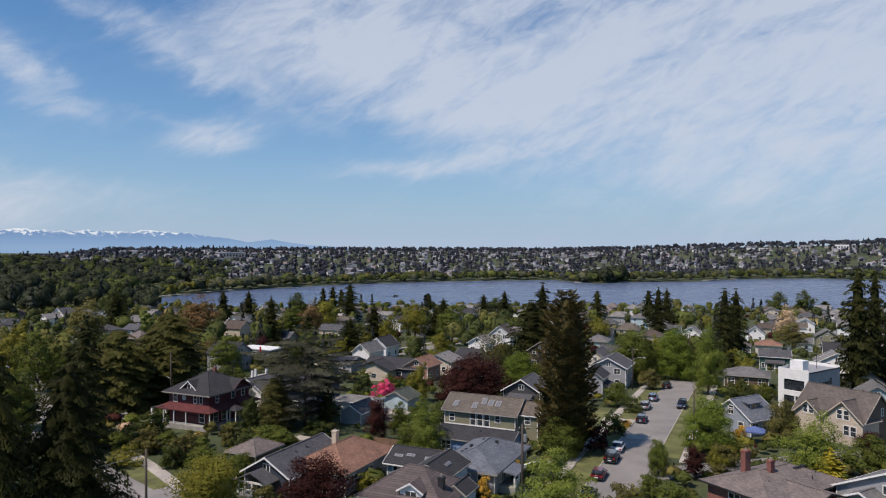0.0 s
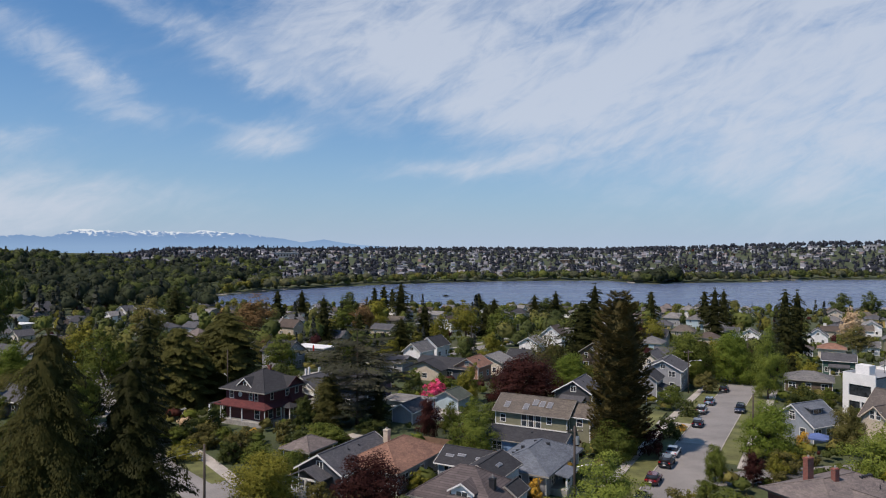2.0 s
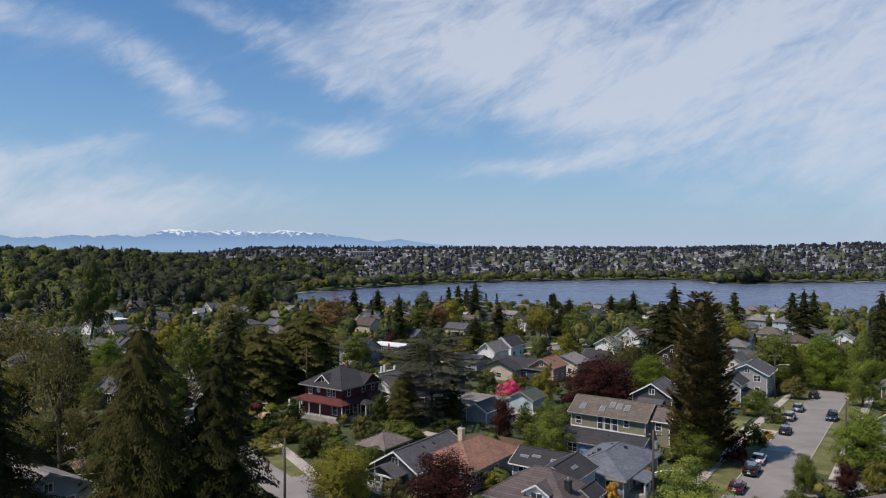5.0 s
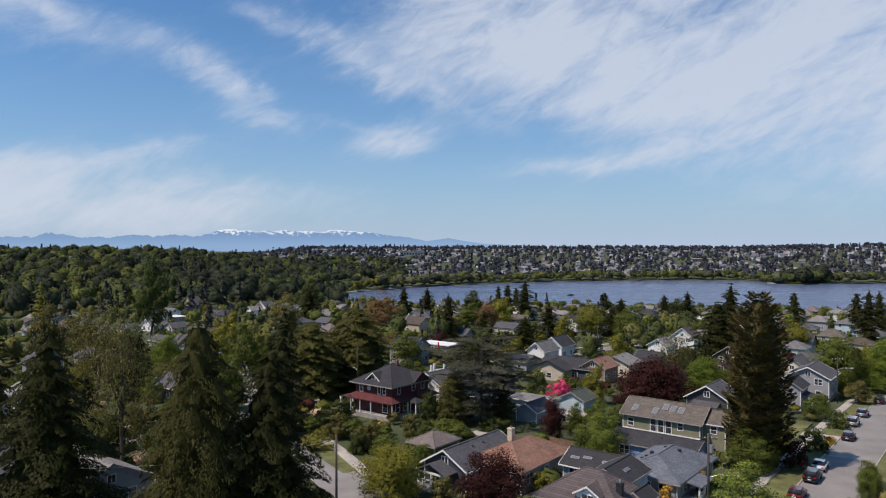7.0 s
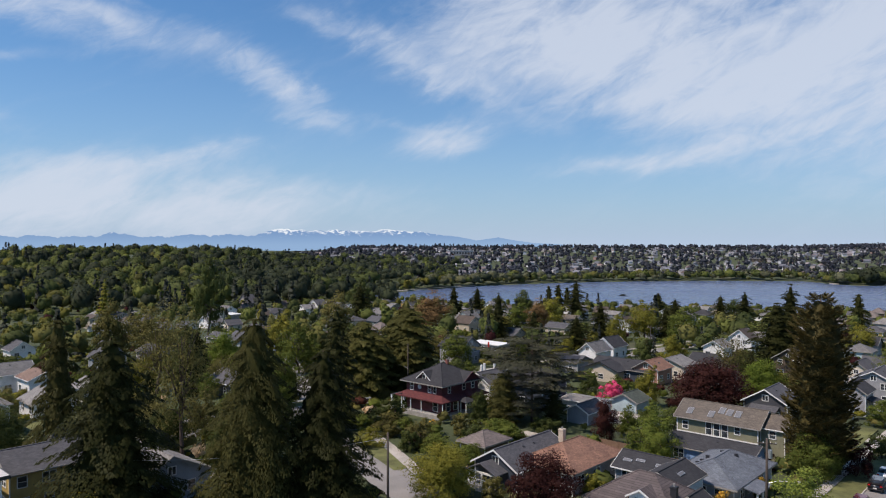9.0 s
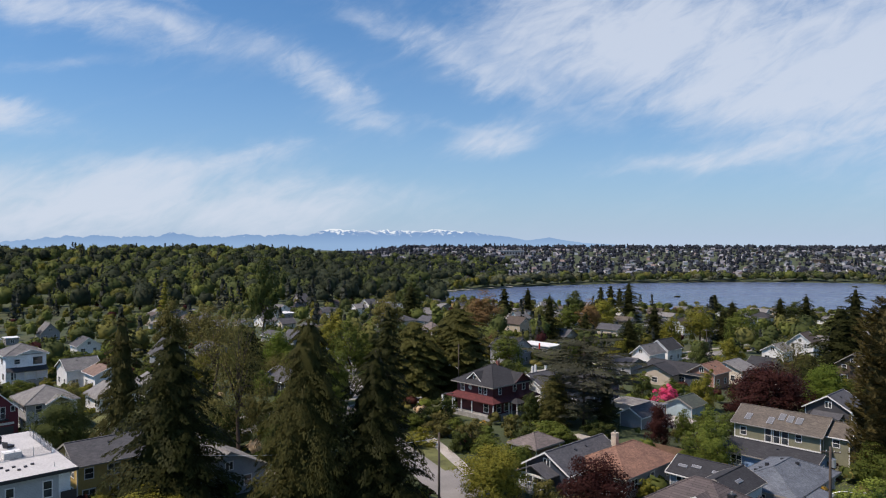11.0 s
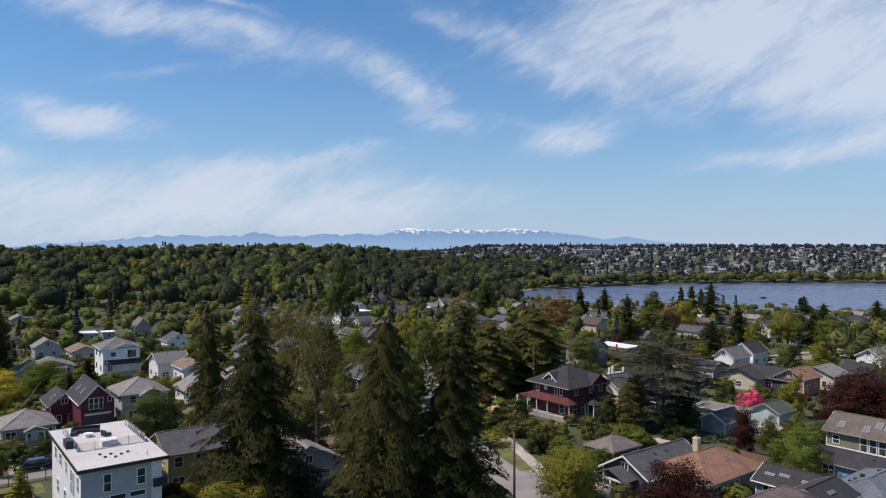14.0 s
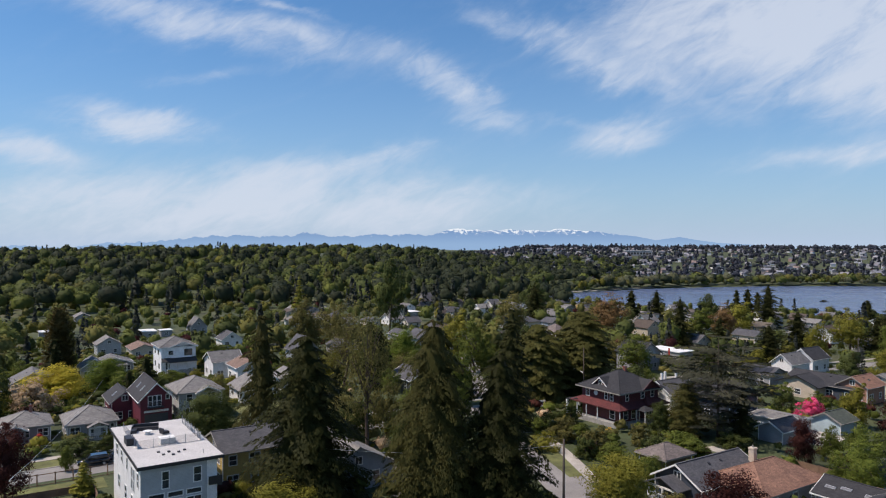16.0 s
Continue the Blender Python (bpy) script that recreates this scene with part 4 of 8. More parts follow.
def porch(parent, face, dims, u, w, depth, h, roof, trim, deck=0.6, posts=3, pitch=0.3, rail=True, gable=False):
    """A porch against one face: deck, posts, lean-to or gabled roof, rail and steps."""
    hw, hd = dims
    turn = {"s": 0, "e": 90, "n": 180, "w": 270}[face]
    loc = {"s": (u, -hd), "n": (-u, hd), "e": (hw, u), "w": (-hw, -u)}[face]
    base = pose(loc[0], loc[1], 0, 0, 0, turn)
    p = part("porch", Mesh().box(-w / 2, w / 2, -depth, 0, -0.4, deck), M["stone"], parent)
    p.matrix_basis = base
    rm = Mesh()
    if gable:
        rise = w / 2 * 0.45
        for s in (-1, 1):
            rm.extrude([(0, -depth - 0.35, h + rise + 0.14), (s * (w / 2 + 0.3), -depth - 0.35, h + 0.0), (s * (w / 2 + 0.3), -depth - 0.35, h - 0.14), (0, -depth - 0.35, h + rise)], (0, depth + 0.35, 0))
    else:
        lo, hi = h, h + depth * pitch
        rm.extrude([(-w / 2 - 0.25, -depth - 0.3, lo - 0.1), (-w / 2 - 0.25, 0, hi), (-w / 2 - 0.25, 0, hi + 0.14), (-w / 2 - 0.25, -depth - 0.3, lo + 0.05)], (w + 0.5, 0, 0))
    part("porch_roof", rm, roof, p)
    part("beam", Mesh().box(-w / 2, w / 2, -depth + 0.03, -depth + 0.2, h - 0.32, h - 0.06), trim, p)
    for k in range(posts):
        x = -w / 2 + 0.15 + (w - 0.3) * k / max(posts - 1, 1)
        part("post", Mesh().box(x - 0.12, x + 0.12, -depth + 0.02, -depth + 0.24, deck, h - 0.3), trim, p)
    if rail:
        m = Mesh().box(-w / 2, w / 2, -depth + 0.05, -depth + 0.13, deck + 0.85, deck + 0.93)
        n = int(w / 0.3)
        for k in range(n + 1):
            x = -w / 2 + w * k / n
            m.box(x - 0.02, x + 0.02, -depth + 0.07, -depth + 0.11, deck, deck + 0.86)
        part("railing", m, trim, p)
    sm = Mesh()
    for k in range(3):
        sm.box(-0.7, 0.7, -depth - 0.3 * (k + 1), -depth - 0.3 * k, -0.3, deck * (1 - (k + 1) / 3.2))
    part("steps", sm, M["concrete"], p)


def door(parent, face, u, dims, z=0.6, mat=None):
    hw, hd = dims
    turn = {"s": 0, "e": 90, "n": 180, "w": 270}[face]
    loc = {"s": (u, -hd), "n": (-u, hd), "e": (hw, u), "w": (-hw, -u)}[face]
    d = part("door", Mesh().box(-0.46, 0.46, -0.05, 0.02, 0, 2.05), mat or wall_mat("brown"), parent)
    d.matrix_basis = pose(loc[0], loc[1], z, 0, 0, turn)
    part("door_frame", Mesh().box(-0.6, -0.46, -0.07, 0.02, 0, 2.18).box(0.46, 0.6, -0.07, 0.02, 0, 2.18).box(-0.46, 0.46, -0.07, 0.02, 2.05, 2.18), M["white"], d)


def house(x, y, turn, w, d, h, label, wall="white", roof="grey", pitch=0.5, form="gable", axis="x", over=0.5, trim=None, wins="", stoop="", stack=None, vents=2, floor=0.5, plain=False):
    """A plain house. turn: its +y points to that azimuth. wins: faces with their windows, as 's3 e2' for three windows on the south face."""
    edge = trim or M["white" if "white" in label and form == "gable" else "eave"]
    trim = trim or M["white"]
    H = thing("house", pose(x, y, G(x, y) - 0.1, 0, 0, -turn), label, "house")
    wm, rm = wall_mat(wall), roof_mat(roof)
    if form == "gable":
        rise = gable_roof(H, w, d, h, pitch, over, rm, edge, axis=axis, gutters=not plain)
        walls(H, w, d, h, wm, rise, axis, corner=None if plain else trim)
    else:
        rise = hip_roof(H, w, d, h, pitch, over, rm, edge)
        walls(H, w, d, h, wm, corner=trim)
    dims = (w / 2, d / 2)
    floors = max(1, int((h + 0.4) // 2.7))
    for spec in wins.split():
        face, n = spec[0], int(spec[1])
        span = w if face in "sn" else d
        for fl in range(floors):
            for k in range(n):
                u = -span / 2 + span * (k + 0.5) / n + 0.1 * ((k * 7 + fl * 3) % 3 - 1)
                z = floor + 1.35 + fl * 2.75
                if z + 0.8 < h + 0.05:
                    wide = 1.0 if (k + fl) % 2 else 1.5
                    window(H, face, u, z, min(wide, span / n - 0.5), 1.3, dims, trim, 2 if wide > 1.2 else 1)
        ends = "ew" if axis == "x" else "sn"
        if form == "gable" and face in ends and rise > 1.6:
            window(H, face, 0, h + rise * 0.32, 1.0, 1.0, dims, trim, 2)
    if stoop:
        porch(H, stoop[0], dims, 0, (w if stoop[0] in "sn" else d) * 0.6, 2.0, 2.9, rm, trim, floor, 3)
    if stack:
        chimney(H, stack[0], stack[1], h - 0.5, h + rise + 0.9)
    for k in range(vents):
        if form == "gable":
            s = -1 if k % 2 else 1
            on_slope(H, w, d, h, pitch, over, (w if axis == "x" else d) * (0.3 * k / max(vents, 1) - 0.1), 0.75, s, (0.3, 0.3), "vent", M["dark_metal"], axis)
    return H


# ---- houses along the near streets ----
GRID, SLANT = 24.5, 60.0


def flat_house():
    """Three-storey white modern house with a roof terrace."""
    w, d, h = 19.6, 8.6, 9.3
    H = thing("house", pose(-79.2, 56.3, 0, 0, 0, -GRID), "white three-storey modern house with a flat pale roof terrace", "house")
    white, grey = wall_mat("white"), wall_mat("ash")
    part("wall", Mesh().box(-w / 2, w / 2, -d / 2, d / 2, -0.5, h - 0.15), white, H)
    part("front_wall", Mesh().box(w / 2, w / 2 + 0.06, -d / 2, d / 2 - 1.2, -0.5, h - 0.16), grey, H, "pale grey lap boards")
    r = part("roof", Mesh().box(-w / 2 - 0.4, w / 2 + 0.7, -d / 2 - 0.4, d / 2 + 0.6, h - 0.15, h + 0.15), M["membrane"], H)
    part("fascia", Mesh().box(w / 2 + 0.7, w / 2 + 0.78, -d / 2 - 0.4, d / 2 + 0.6, h - 0.2, h + 0.2).box(-w / 2 - 0.4, w / 2 + 0.78, -d / 2 - 0.48, -d / 2 - 0.4, h - 0.2, h + 0.2), M["dark_metal"], r)
    part("fascia", Mesh().box(-w / 2 - 0.48, -w / 2 - 0.4, -d / 2 - 0.4, d / 2 + 0.6, h - 0.2, h + 0.2).box(-w / 2 - 0.4, w / 2 + 0.78, d / 2 + 0.6, d / 2 + 0.68, h - 0.2, h + 0.2), M["dark_metal"], r)
    dims = (w / 2 + 0.06, d / 2)
    for u, z, a, b, n in ((-1.6, 7.4, 0.7, 1.9, 1), (2.0, 7.5, 0.8, 1.7, 1), (-2.6, 5.6, 1.6, 0.5, 1), (-0.5, 5.6, 1.6, 0.5, 1), (1.6, 5.6, 1.6, 0.5, 1), (-2.6, 4.2, 1.6, 1.5, 1), (-0.5, 4.2, 1.6, 1.5, 1), (1.6, 4.2, 1.6, 1.5, 2)):
        window(H, "e", u, z, a, b, dims, M["white"], n)
    for u, z, a, b in ((8.2, 7.3, 0.8, 1.6), (5.6, 6.6, 0.6, 2.6), (4.2, 6.6, 0.6, 2.6), (1.0, 7.4, 0.7, 1.4), (-3.0, 7.4, 1.2, 1.4), (-6.5, 7.4, 1.2, 1.4), (7.6, 3.6, 0.8, 1.6), (4.5, 3.6, 0.8, 1.8), (0.0, 3.6, 1.2, 1.6), (-5.0, 3.6, 1.2, 1.6)):
        window(H, "s", u, z, a, b, (w / 2, d / 2), M["white"], 1)
    part("balcony", Mesh().box(w / 2 - 1.0, w / 2 + 0.5, d / 2, d / 2 + 0.5, 5.8, 6.0).box(w / 2 + 0.42, w / 2 + 0.5, d / 2 - 1.1, d / 2 + 0.5, 6.0, 7.0), M["dark_metal"], H)
    # roof terrace
    x0, x1, y0, y1, z = -7.4, 2.6, -3.4, 4.2, h + 0.15
    rail = part("glass_balustrade", Mesh().box(x0, x1, y0, y0 + 0.02, z, z + 1.0).box(x1, x1 + 0.02, y0, y1, z, z + 1.0).box(x0, x1, y1, y1 + 0.02, z, z + 1.0), glass_clear, H, "clear glass panels with thin metal posts")
    for k in range(7):
        for yy in (y0, y1):
            xx = x0 + (x1 - x0) * k / 6
            part("post", Mesh().box(xx - 0.03, xx + 0.03, yy - 0.03, yy + 0.05, z, z + 1.08), M["metal"], rail)
    for k in range(1, 4):
        yy = y0 + (y1 - y0) * k / 4
        part("post", Mesh().box(x1 - 0.03, x1 + 0.05, yy - 0.03, yy + 0.03, z, z + 1.08), M["metal"], rail)
    part("planter", Mesh().box(0.6, 2.2, -0.6, 1.2, z, z + 0.7), M["white"], H)
    part("hatch", Mesh().box(-1.4, 0.6, y0 - 0.9, y0 - 0.1, z, z + 0.9), M["dark_metal"], H)
    for xx, yy in ((5.4, -1.5), (5.9, -0.4), (6.6, 0.6), (6.8, -1.2), (6.1, 1.4), (7.4, -0.2)):
        part("roof_vent", Mesh().box(xx - 0.16, xx + 0.16, yy - 0.16, yy + 0.16, z, z + 0.16), M["dark_metal"], H)
    part("vent_pipe", Mesh().tube([(8.6, 3.0, z), (8.6, 3.0, z + 0.5)], [0.05, 0.05], 6), M["metal"], H)
    # terrace furniture stands on the roof
    base = H.matrix_basis
    s = thing("garden_sofa", base @ pose(-6.4, -0.8, z, 0, 0, 75), "dark woven corner sofa on a roof terrace", "sofa")
    part("seat", Mesh().box(-1.6, 1.6, -0.4, 0.4, 0.0, 0.42), M["dark_metal"], s)
    part("backrest", Mesh().box(-1.6, 1.6, 0.3, 0.5, 0.42, 0.8), M["dark_metal"], s)
    part("armrest", Mesh().box(-1.75, -1.6, -0.4, 0.5, 0.0, 0.65).box(-1.75, -1.05, -1.6, -0.4, 0.0, 0.42), M["dark_metal"], s)
    t = thing("garden_table", base @ pose(-4.0, -1.0, z), "round white table on a roof terrace", "table")
    part("tabletop", Mesh().tube([(0, 0, 0.4), (0, 0, 0.46)], [0.6, 0.6], 16), M["white"], t)
    part("base", Mesh().tube([(0, 0, 0), (0, 0, 0.4)], [0.4, 0.3], 12), M["white"], t)
    c = thing("garden_chair", base @ pose(-3.0, 0.9, z, 0, 0, 200), "dark rounded lounge chair on a roof terrace", "chair")
    part("seat", Mesh().box(-0.45, 0.45, -0.45, 0.45, 0.12, 0.42), M["dark_metal"], c)
    part("backrest", Mesh().box(-0.45, 0.45, 0.35, 0.5, 0.42, 0.85), M["dark_metal"], c)
    part("leg", Mesh().box(-0.4, 0.4, -0.4, 0.4, 0.0, 0.12), M["metal"], c)


glass_clear, _nt, _b = shader("clear_glass", 0.03)
_b.inputs["Transmission Weight"].default_value = 1.0
_b.inputs["IOR"].default_value = 1.1
flat_house()


def red_house():
    """Large dark red foursquare with a grey hipped roof, gables and a wrap-round porch."""
    w, d, h = 10.0, 11.0, 6.3
    H = thing("house", pose(-45.9, 138.1, -0.1, 0, 0, -GRID), "large dark red two-storey house with a grey hipped roof", "house")
    wm, rm, red = wall_mat("maroon"), roof_mat("ink"), roof_mat("red")
    hip_roof(H, w, d, h, 0.56, 0.9, rm, M["eave"])
    walls(H, w, d, h, wm)
    dims = (w / 2, d / 2)
    # gable over the front and over the side
    dormer(H, -0.4, -d / 2 + 0.5, h + 0.2, 3.4, 3.6, 0.5, "s", rm, wm, M["white"], 0.8)
    dormer(H, w / 2 + 0.6, 2.6, h + 0.05, 4.4, 4.2, 0.1, "e", rm, wm, wm, 0.72)
    window(H, "s", -0.4, h + 0.95, 0.7, 0.9, (w / 2, d / 2 - 0.48), M["white"], 1)
    # flared skirt roof between the storeys
    sk = Mesh()
    zi, zo, o = 4.2, 3.3, 1.7
    ring = [(-1, -1), (1, -1), (1, 1), (-1, 1)]
    inner = [(a * (w / 2 + 0.02), b * (d / 2 + 0.02), zi) for a, b in ring]
    outer = [(a * (w / 2 + o), b * (d / 2 + o), zo) for a, b in ring]
    low = [(p[0], p[1], p[2] - 0.2) for p in outer]
    lowi = [(p[0], p[1], zo - 0.2) for p in inner]
    f, uv = [], []
    for i in range(4):
        j = (i + 1) % 4
        n = 2 * (w if i % 2 == 0 else d) / 2
        f += [(i, 4 + i, 4 + j, j)]
        uv += [[(0, 1.9), (-o, 0), (n + o, 0), (n, 1.9)]]
        f += [(4 + i, 8 + i, 8 + j, 4 + j), (8 + i, 12 + i, 12 + j, 8 + j)]
        uv += [[(0, 0), (0.1, 0), (0.1, 0.1), (0, 0.1)]] * 2
    sk.add(inner + outer + low + lowi, [tuple(reversed(q)) for q in f], [list(reversed(q)) for q in uv])
    part("skirt_roof", sk, red, H, "dark red shingles")
    for u, z, a, b, n in ((-3.4, 5.2, 0.9, 1.5, 1), (1.6, 5.2, 0.7, 1.4, 1), (3.0, 5.2, 0.7, 1.4, 1), (3.2, 1.9, 1.2, 1.8, 1)):
        window(H, "s", u, z, a, b, dims, M["white"], n)
    part("oval_window", Mesh().tube([(-1.2, -d / 2 - 0.06, 5.3), (-1.2, -d / 2 + 0.02, 5.3)], [0.5, 0.5], 14), M["white"], H)
    for u, z, a, b, n in ((-3.4, 5.2, 0.7, 1.3, 1), (1.0, 5.2, 0.9, 1.2, 1), (3.8, 5.2, 0.8, 1.2, 1), (-3.8, 1.9, 1.1, 1.8, 1), (-1.6, 1.9, 1.1, 1.8, 1), (2.8, 1.9, 1.4, 1.6, 2)):
        window(H, "e", u, z, a, b, dims, M["white"], n)
    # bay with a pointed cap on the side
    part("bay_cap", Mesh().add([(w / 2 + 0.2, 0.4, 3.6), (w / 2 + 1.9, 0.4, 3.6), (w / 2 + 1.9, 3.0, 3.6), (w / 2 + 0.2, 3.0, 3.6), (w / 2 + 0.1, 1.7, 5.0)], [(0, 1, 4), (1, 2, 4), (2, 3, 4), (3, 2, 1, 0)]), red, H)
    deck = part("porch", Mesh().box(-w / 2, w / 2 + 1.6, -d / 2 - 1.6, -d / 2, -0.4, 0.6).box(w / 2, w / 2 + 1.6, -d / 2, d / 2 - 1, -0.4, 0.6), M["stone"], H)
    for x, y in ((w / 2 + 1.4, -d / 2 - 1.4), (w / 2 + 1.4, -1.5), (w / 2 + 1.4, 1.2), (w / 2 + 1.4, 3.6), (0.6, -d / 2 - 1.4), (-2.4, -d / 2 - 1.4), (-w / 2, -d / 2 - 1.4)):
        part("post", Mesh().tube([(x, y, 0.6), (x, y, 3.25)], [0.13, 0.11], 8), M["white"], deck)
    # small grey hipped porch roof at the far corner
    part("side_porch_roof", Mesh().extrude([(-w / 2 - 3.4, -d / 2 - 1.5, 2.9), (-w / 2, -d / 2 - 1.5, 3.5), (-w / 2, -d / 2 - 1.5, 3.65), (-w / 2 - 3.4, -d / 2 - 1.5, 3.05)], (0, 4.0, 0)), rm, H)
    for y in (-d / 2 - 1.3, -d / 2 + 2.2):
        part("post", Mesh().box(-w / 2 - 3.2, -w / 2 - 2.8, y - 0.2, y + 0.2, -0.4, 2.95), M["white"], deck)
    # pavilion on the side porch
    part("pavilion_roof", Mesh().add([(w / 2 + 1.2, -2.6, 3.0), (w / 2 + 3.8, -2.6, 3.0), (w / 2 + 3.8, 0.6, 3.0), (w / 2 + 1.2, 0.6, 3.0), (w / 2 + 2.3, -1.0, 3.8)], [(0, 1, 4), (1, 2, 4), (2, 3, 4), (3, 0, 4), (3, 2, 1, 0)]), rm, H)
    for x, y in ((w / 2 + 3.6, -2.4), (w / 2 + 3.6, 0.4), (w / 2 + 1.5, -2.4)):
        part("post", Mesh().box(x - 0.08, x + 0.08, y - 0.08, y + 0.08, 0, 3.0), M["white"], deck)
    chimney(H, 0.4, 1.0, h + 1.8, h + 3.9, 0.6, 0.5)


red_house()


def sage_house():
    """Sage green house with a long tan roof and skylights."""
    w, d, h, p = 13.2, 7.4, 5.3, 0.55
    H = thing("house", pose(7.9, 126.1, -0.2, 0, 0, -GRID), "sage green two-storey house with a long tan roof", "house")
    rise = gable_roof(H, w, d, h, p, 0.5, roof_mat("tan"), M["eave"])
    walls(H, w, d, h, wall_mat("sage"), rise, corner=M["white"])
    for u, k in ((-4.8, 0.38), (-1.2, 0.36), (0.2, 0.62), (1.5, 0.58), (2.9, 0.56)):
        on_slope(H, w, d, h, p, 0.5, u, k, -1, (0.95, 1.5))
    dims = (w / 2, d / 2)
    for u, a in ((-0.9, 0.9), (0.4, 0.9), (1.7, 0.9)):
        window(H, "s", u - 0.3, 3.9, a, 2.0, dims)
    window(H, "s", 3.4, 4.3, 0.8, 1.1, dims)
    window(H, "s", -5.2, 3.9, 0.9, 1.2, dims)
    part("band", Mesh().box(-w / 2, w / 2, -d / 2 - 0.08, -d / 2, 2.6, 2.85), M["white"], H)
    # lower wing to the street, with its own gable and porch
    x = w / 2 + 1.8
    rise2 = gable_roof(H, 3.6, 5.6, h, 0.55, 0.35, roof_mat("tan"), M["white"], x0=x, y0=0.3)
    walls(H, 3.6, 5.6, h, wall_mat("sage"), rise2, x0=x, y0=0.3, name="wing", corner=M["white"])
    window(H, "e", -0.6, 4.3, 1.2, 1.3, (x + 1.8, 0), M["white"], 2)
    window(H, "s", x, 4.3, 0.9, 1.1, (0, 2.5))
    porch(H, "e", (x + 1.8, 0), 0.3, 4.2, 2.0, 2.9, roof_mat("tan"), M["white"], 1.0, 3)


sage_house()


def bungalow():
    """Low bungalow with a pale blue-grey hipped roof and a white porch."""
    w, d, h = 8.4, 14.0, 3.1
    H = thing("house", pose(6.1, 103.5, 0, 0, 0, -GRID), "low bungalow with a pale blue-grey hipped roof", "house")
    rm = roof_mat("bluegrey")
    hip_roof(H, w, d, h, 0.42, 0.6, rm, M["eave"])
    walls(H, w, d, h, wall_mat("grey"), corner=M["white"])
    dims = (w / 2, d / 2)
    for u in (-2.6, 0.0, 2.4):
        window(H, "s", u, 1.9, 1.2, 1.4, dims, None, 2)
    for u in (-4.2, -1.5, 3.0):
        window(H, "e", u, 1.9, 1.1, 1.2, dims, None, 2)
    porch(H, "e", dims, -3.2, 4.2, 2.4, 2.7, rm, M["white"], 0.9, 3, 0.15)
    for x, y, z in ((0.8, -3.2, 4.6), (-1.6, -1.0, 4.8), (-1.0, 2.6, 4.8), (1.2, 2.0, 4.9), (-2.0, -2.0, 4.4), (-2.2, -3.0, 4.3)):
        part("roof_vent", Mesh().box(x - 0.2, x + 0.2, y - 0.2, y + 0.2, z - 0.6, z + 0.12), M["dark_metal"], H)


bungalow()

# dark low roof between the bungalow and the sage house
H = house(6.0, 116.0, GRID, 13.0, 7.0, 2.9, "low blue garage building with a dark shingle roof", "blue", "charcoal", 0.34, wins="s3 e1", over=0.4)


def mauve_house():
    """Brown-mauve hipped house with a white front gable, seen from above."""
    w, d, h = 11.0, 9.0, 3.4
    H = thing("house", pose(-3.3, 88.1, 0, 0, 0, -GRID), "house with a striped brown-mauve hipped roof and white dormer", "house")
    rm = mat_roof("striped_shingles", (0.105, 0.085, 0.083), 0.0, 0.36)
    hip_roof(H, w, d, h, 0.62, 0.5, rm, M["eave"])
    walls(H, w, d, h, wall_mat("paleblue"), corner=M["white"])
    dormer(H, 1.2, -d / 2 + 0.6, h + 0.4, 3.0, 3.0, 0.9, "s", rm, wall_mat("white"), M["white"], 0.6, win=2)
    window(H, "s", -3.0, 1.9, 1.4, 1.4, (w / 2, d / 2), None, 2)
    window(H, "s", 3.5, 1.9, 1.4, 1.4, (w / 2, d / 2), None, 2)
    chimney(H, 4.0, -1.2, h + 0.4, h + 2.6, 0.7, 0.7, M["dark_metal"])


mauve_house()
H = house(-0.5, 93.0, GRID, 5.0, 7.0, 4.9, "pale blue two-storey house with a dark gabled roof", "paleblue", "ink", 0.5, axis="y", wins="s2 e3", vents=0)
on_slope(H, 5.0, 7.0, 4.9, 0.5, 0.5, -0.5, 0.5, 1, (1.4, 0.5), axis="y")
H = house(2.2, 88.4, GRID, 2.6, 3.4, 3.6, "pale blue side wing with a dark gable", "paleblue", "ink", 0.7, axis="y", wins="s1 e1", vents=0, over=0.35)
H = house(-3.4, 102.6, GRID, 7.4, 6.0, 3.0, "low house with a dark roof and white skylights", "bluegrey", "ink", 0.5, wins="s2 e2", vents=0)
for u, k, s in ((-2.4, 0.45, -1), (-0.6, 0.55, -1), (2.4, 0.5, -1)):
    on_slope(H, 7.4, 6.0, 3.0, 0.5, 0.5, u, k, s, (1.3, 0.5))
part("deck_rail", Mesh().box(0.4, 4.2, 3.8, 3.95, 2.9, 3.5), M["timber"], H, "orange timber rail")

H = house(-14.5, 103.2, GRID, 9.0, 13.6, 3.1, "bungalow with a rust-brown hipped shingle roof and pale chimney", "grey", "rust", 0.5, "hip", wins="s2 e3", stack=None)
chimney(H, -3.0, 2.2, 3.4, 6.2, 0.8, 0.8, wall_mat("beige"))
for x, y in ((1.0, 3.4), (1.8, 5.2), (-0.6, 4.4)):
    part("roof_vent", Mesh().box(x - 0.2, x + 0.2, y - 0.2, y + 0.2, 4.0, 5.0 - abs(x) * 0.4), M["dark_metal"], H)

H = house(-21.3, 101.4, GRID, 7.4, 13.0, 3.2, "grey bungalow with a dark gabled roof and white barge boards", "navy", "slate", 0.58, axis="y", wins="s1 e3", vents=3)
porch(H, "s", (3.7, 6.5), -0.6, 5.0, 2.4, 2.7, roof_mat("slate"), M["white"], 0.6, 3, gable=True)
H = house(-29.4, 109.9, GRID, 5.0, 6.0, 2.5, "small garage with a brown-mauve hipped roof", "brown", "mauve", 0.5, "hip", wins="e1")

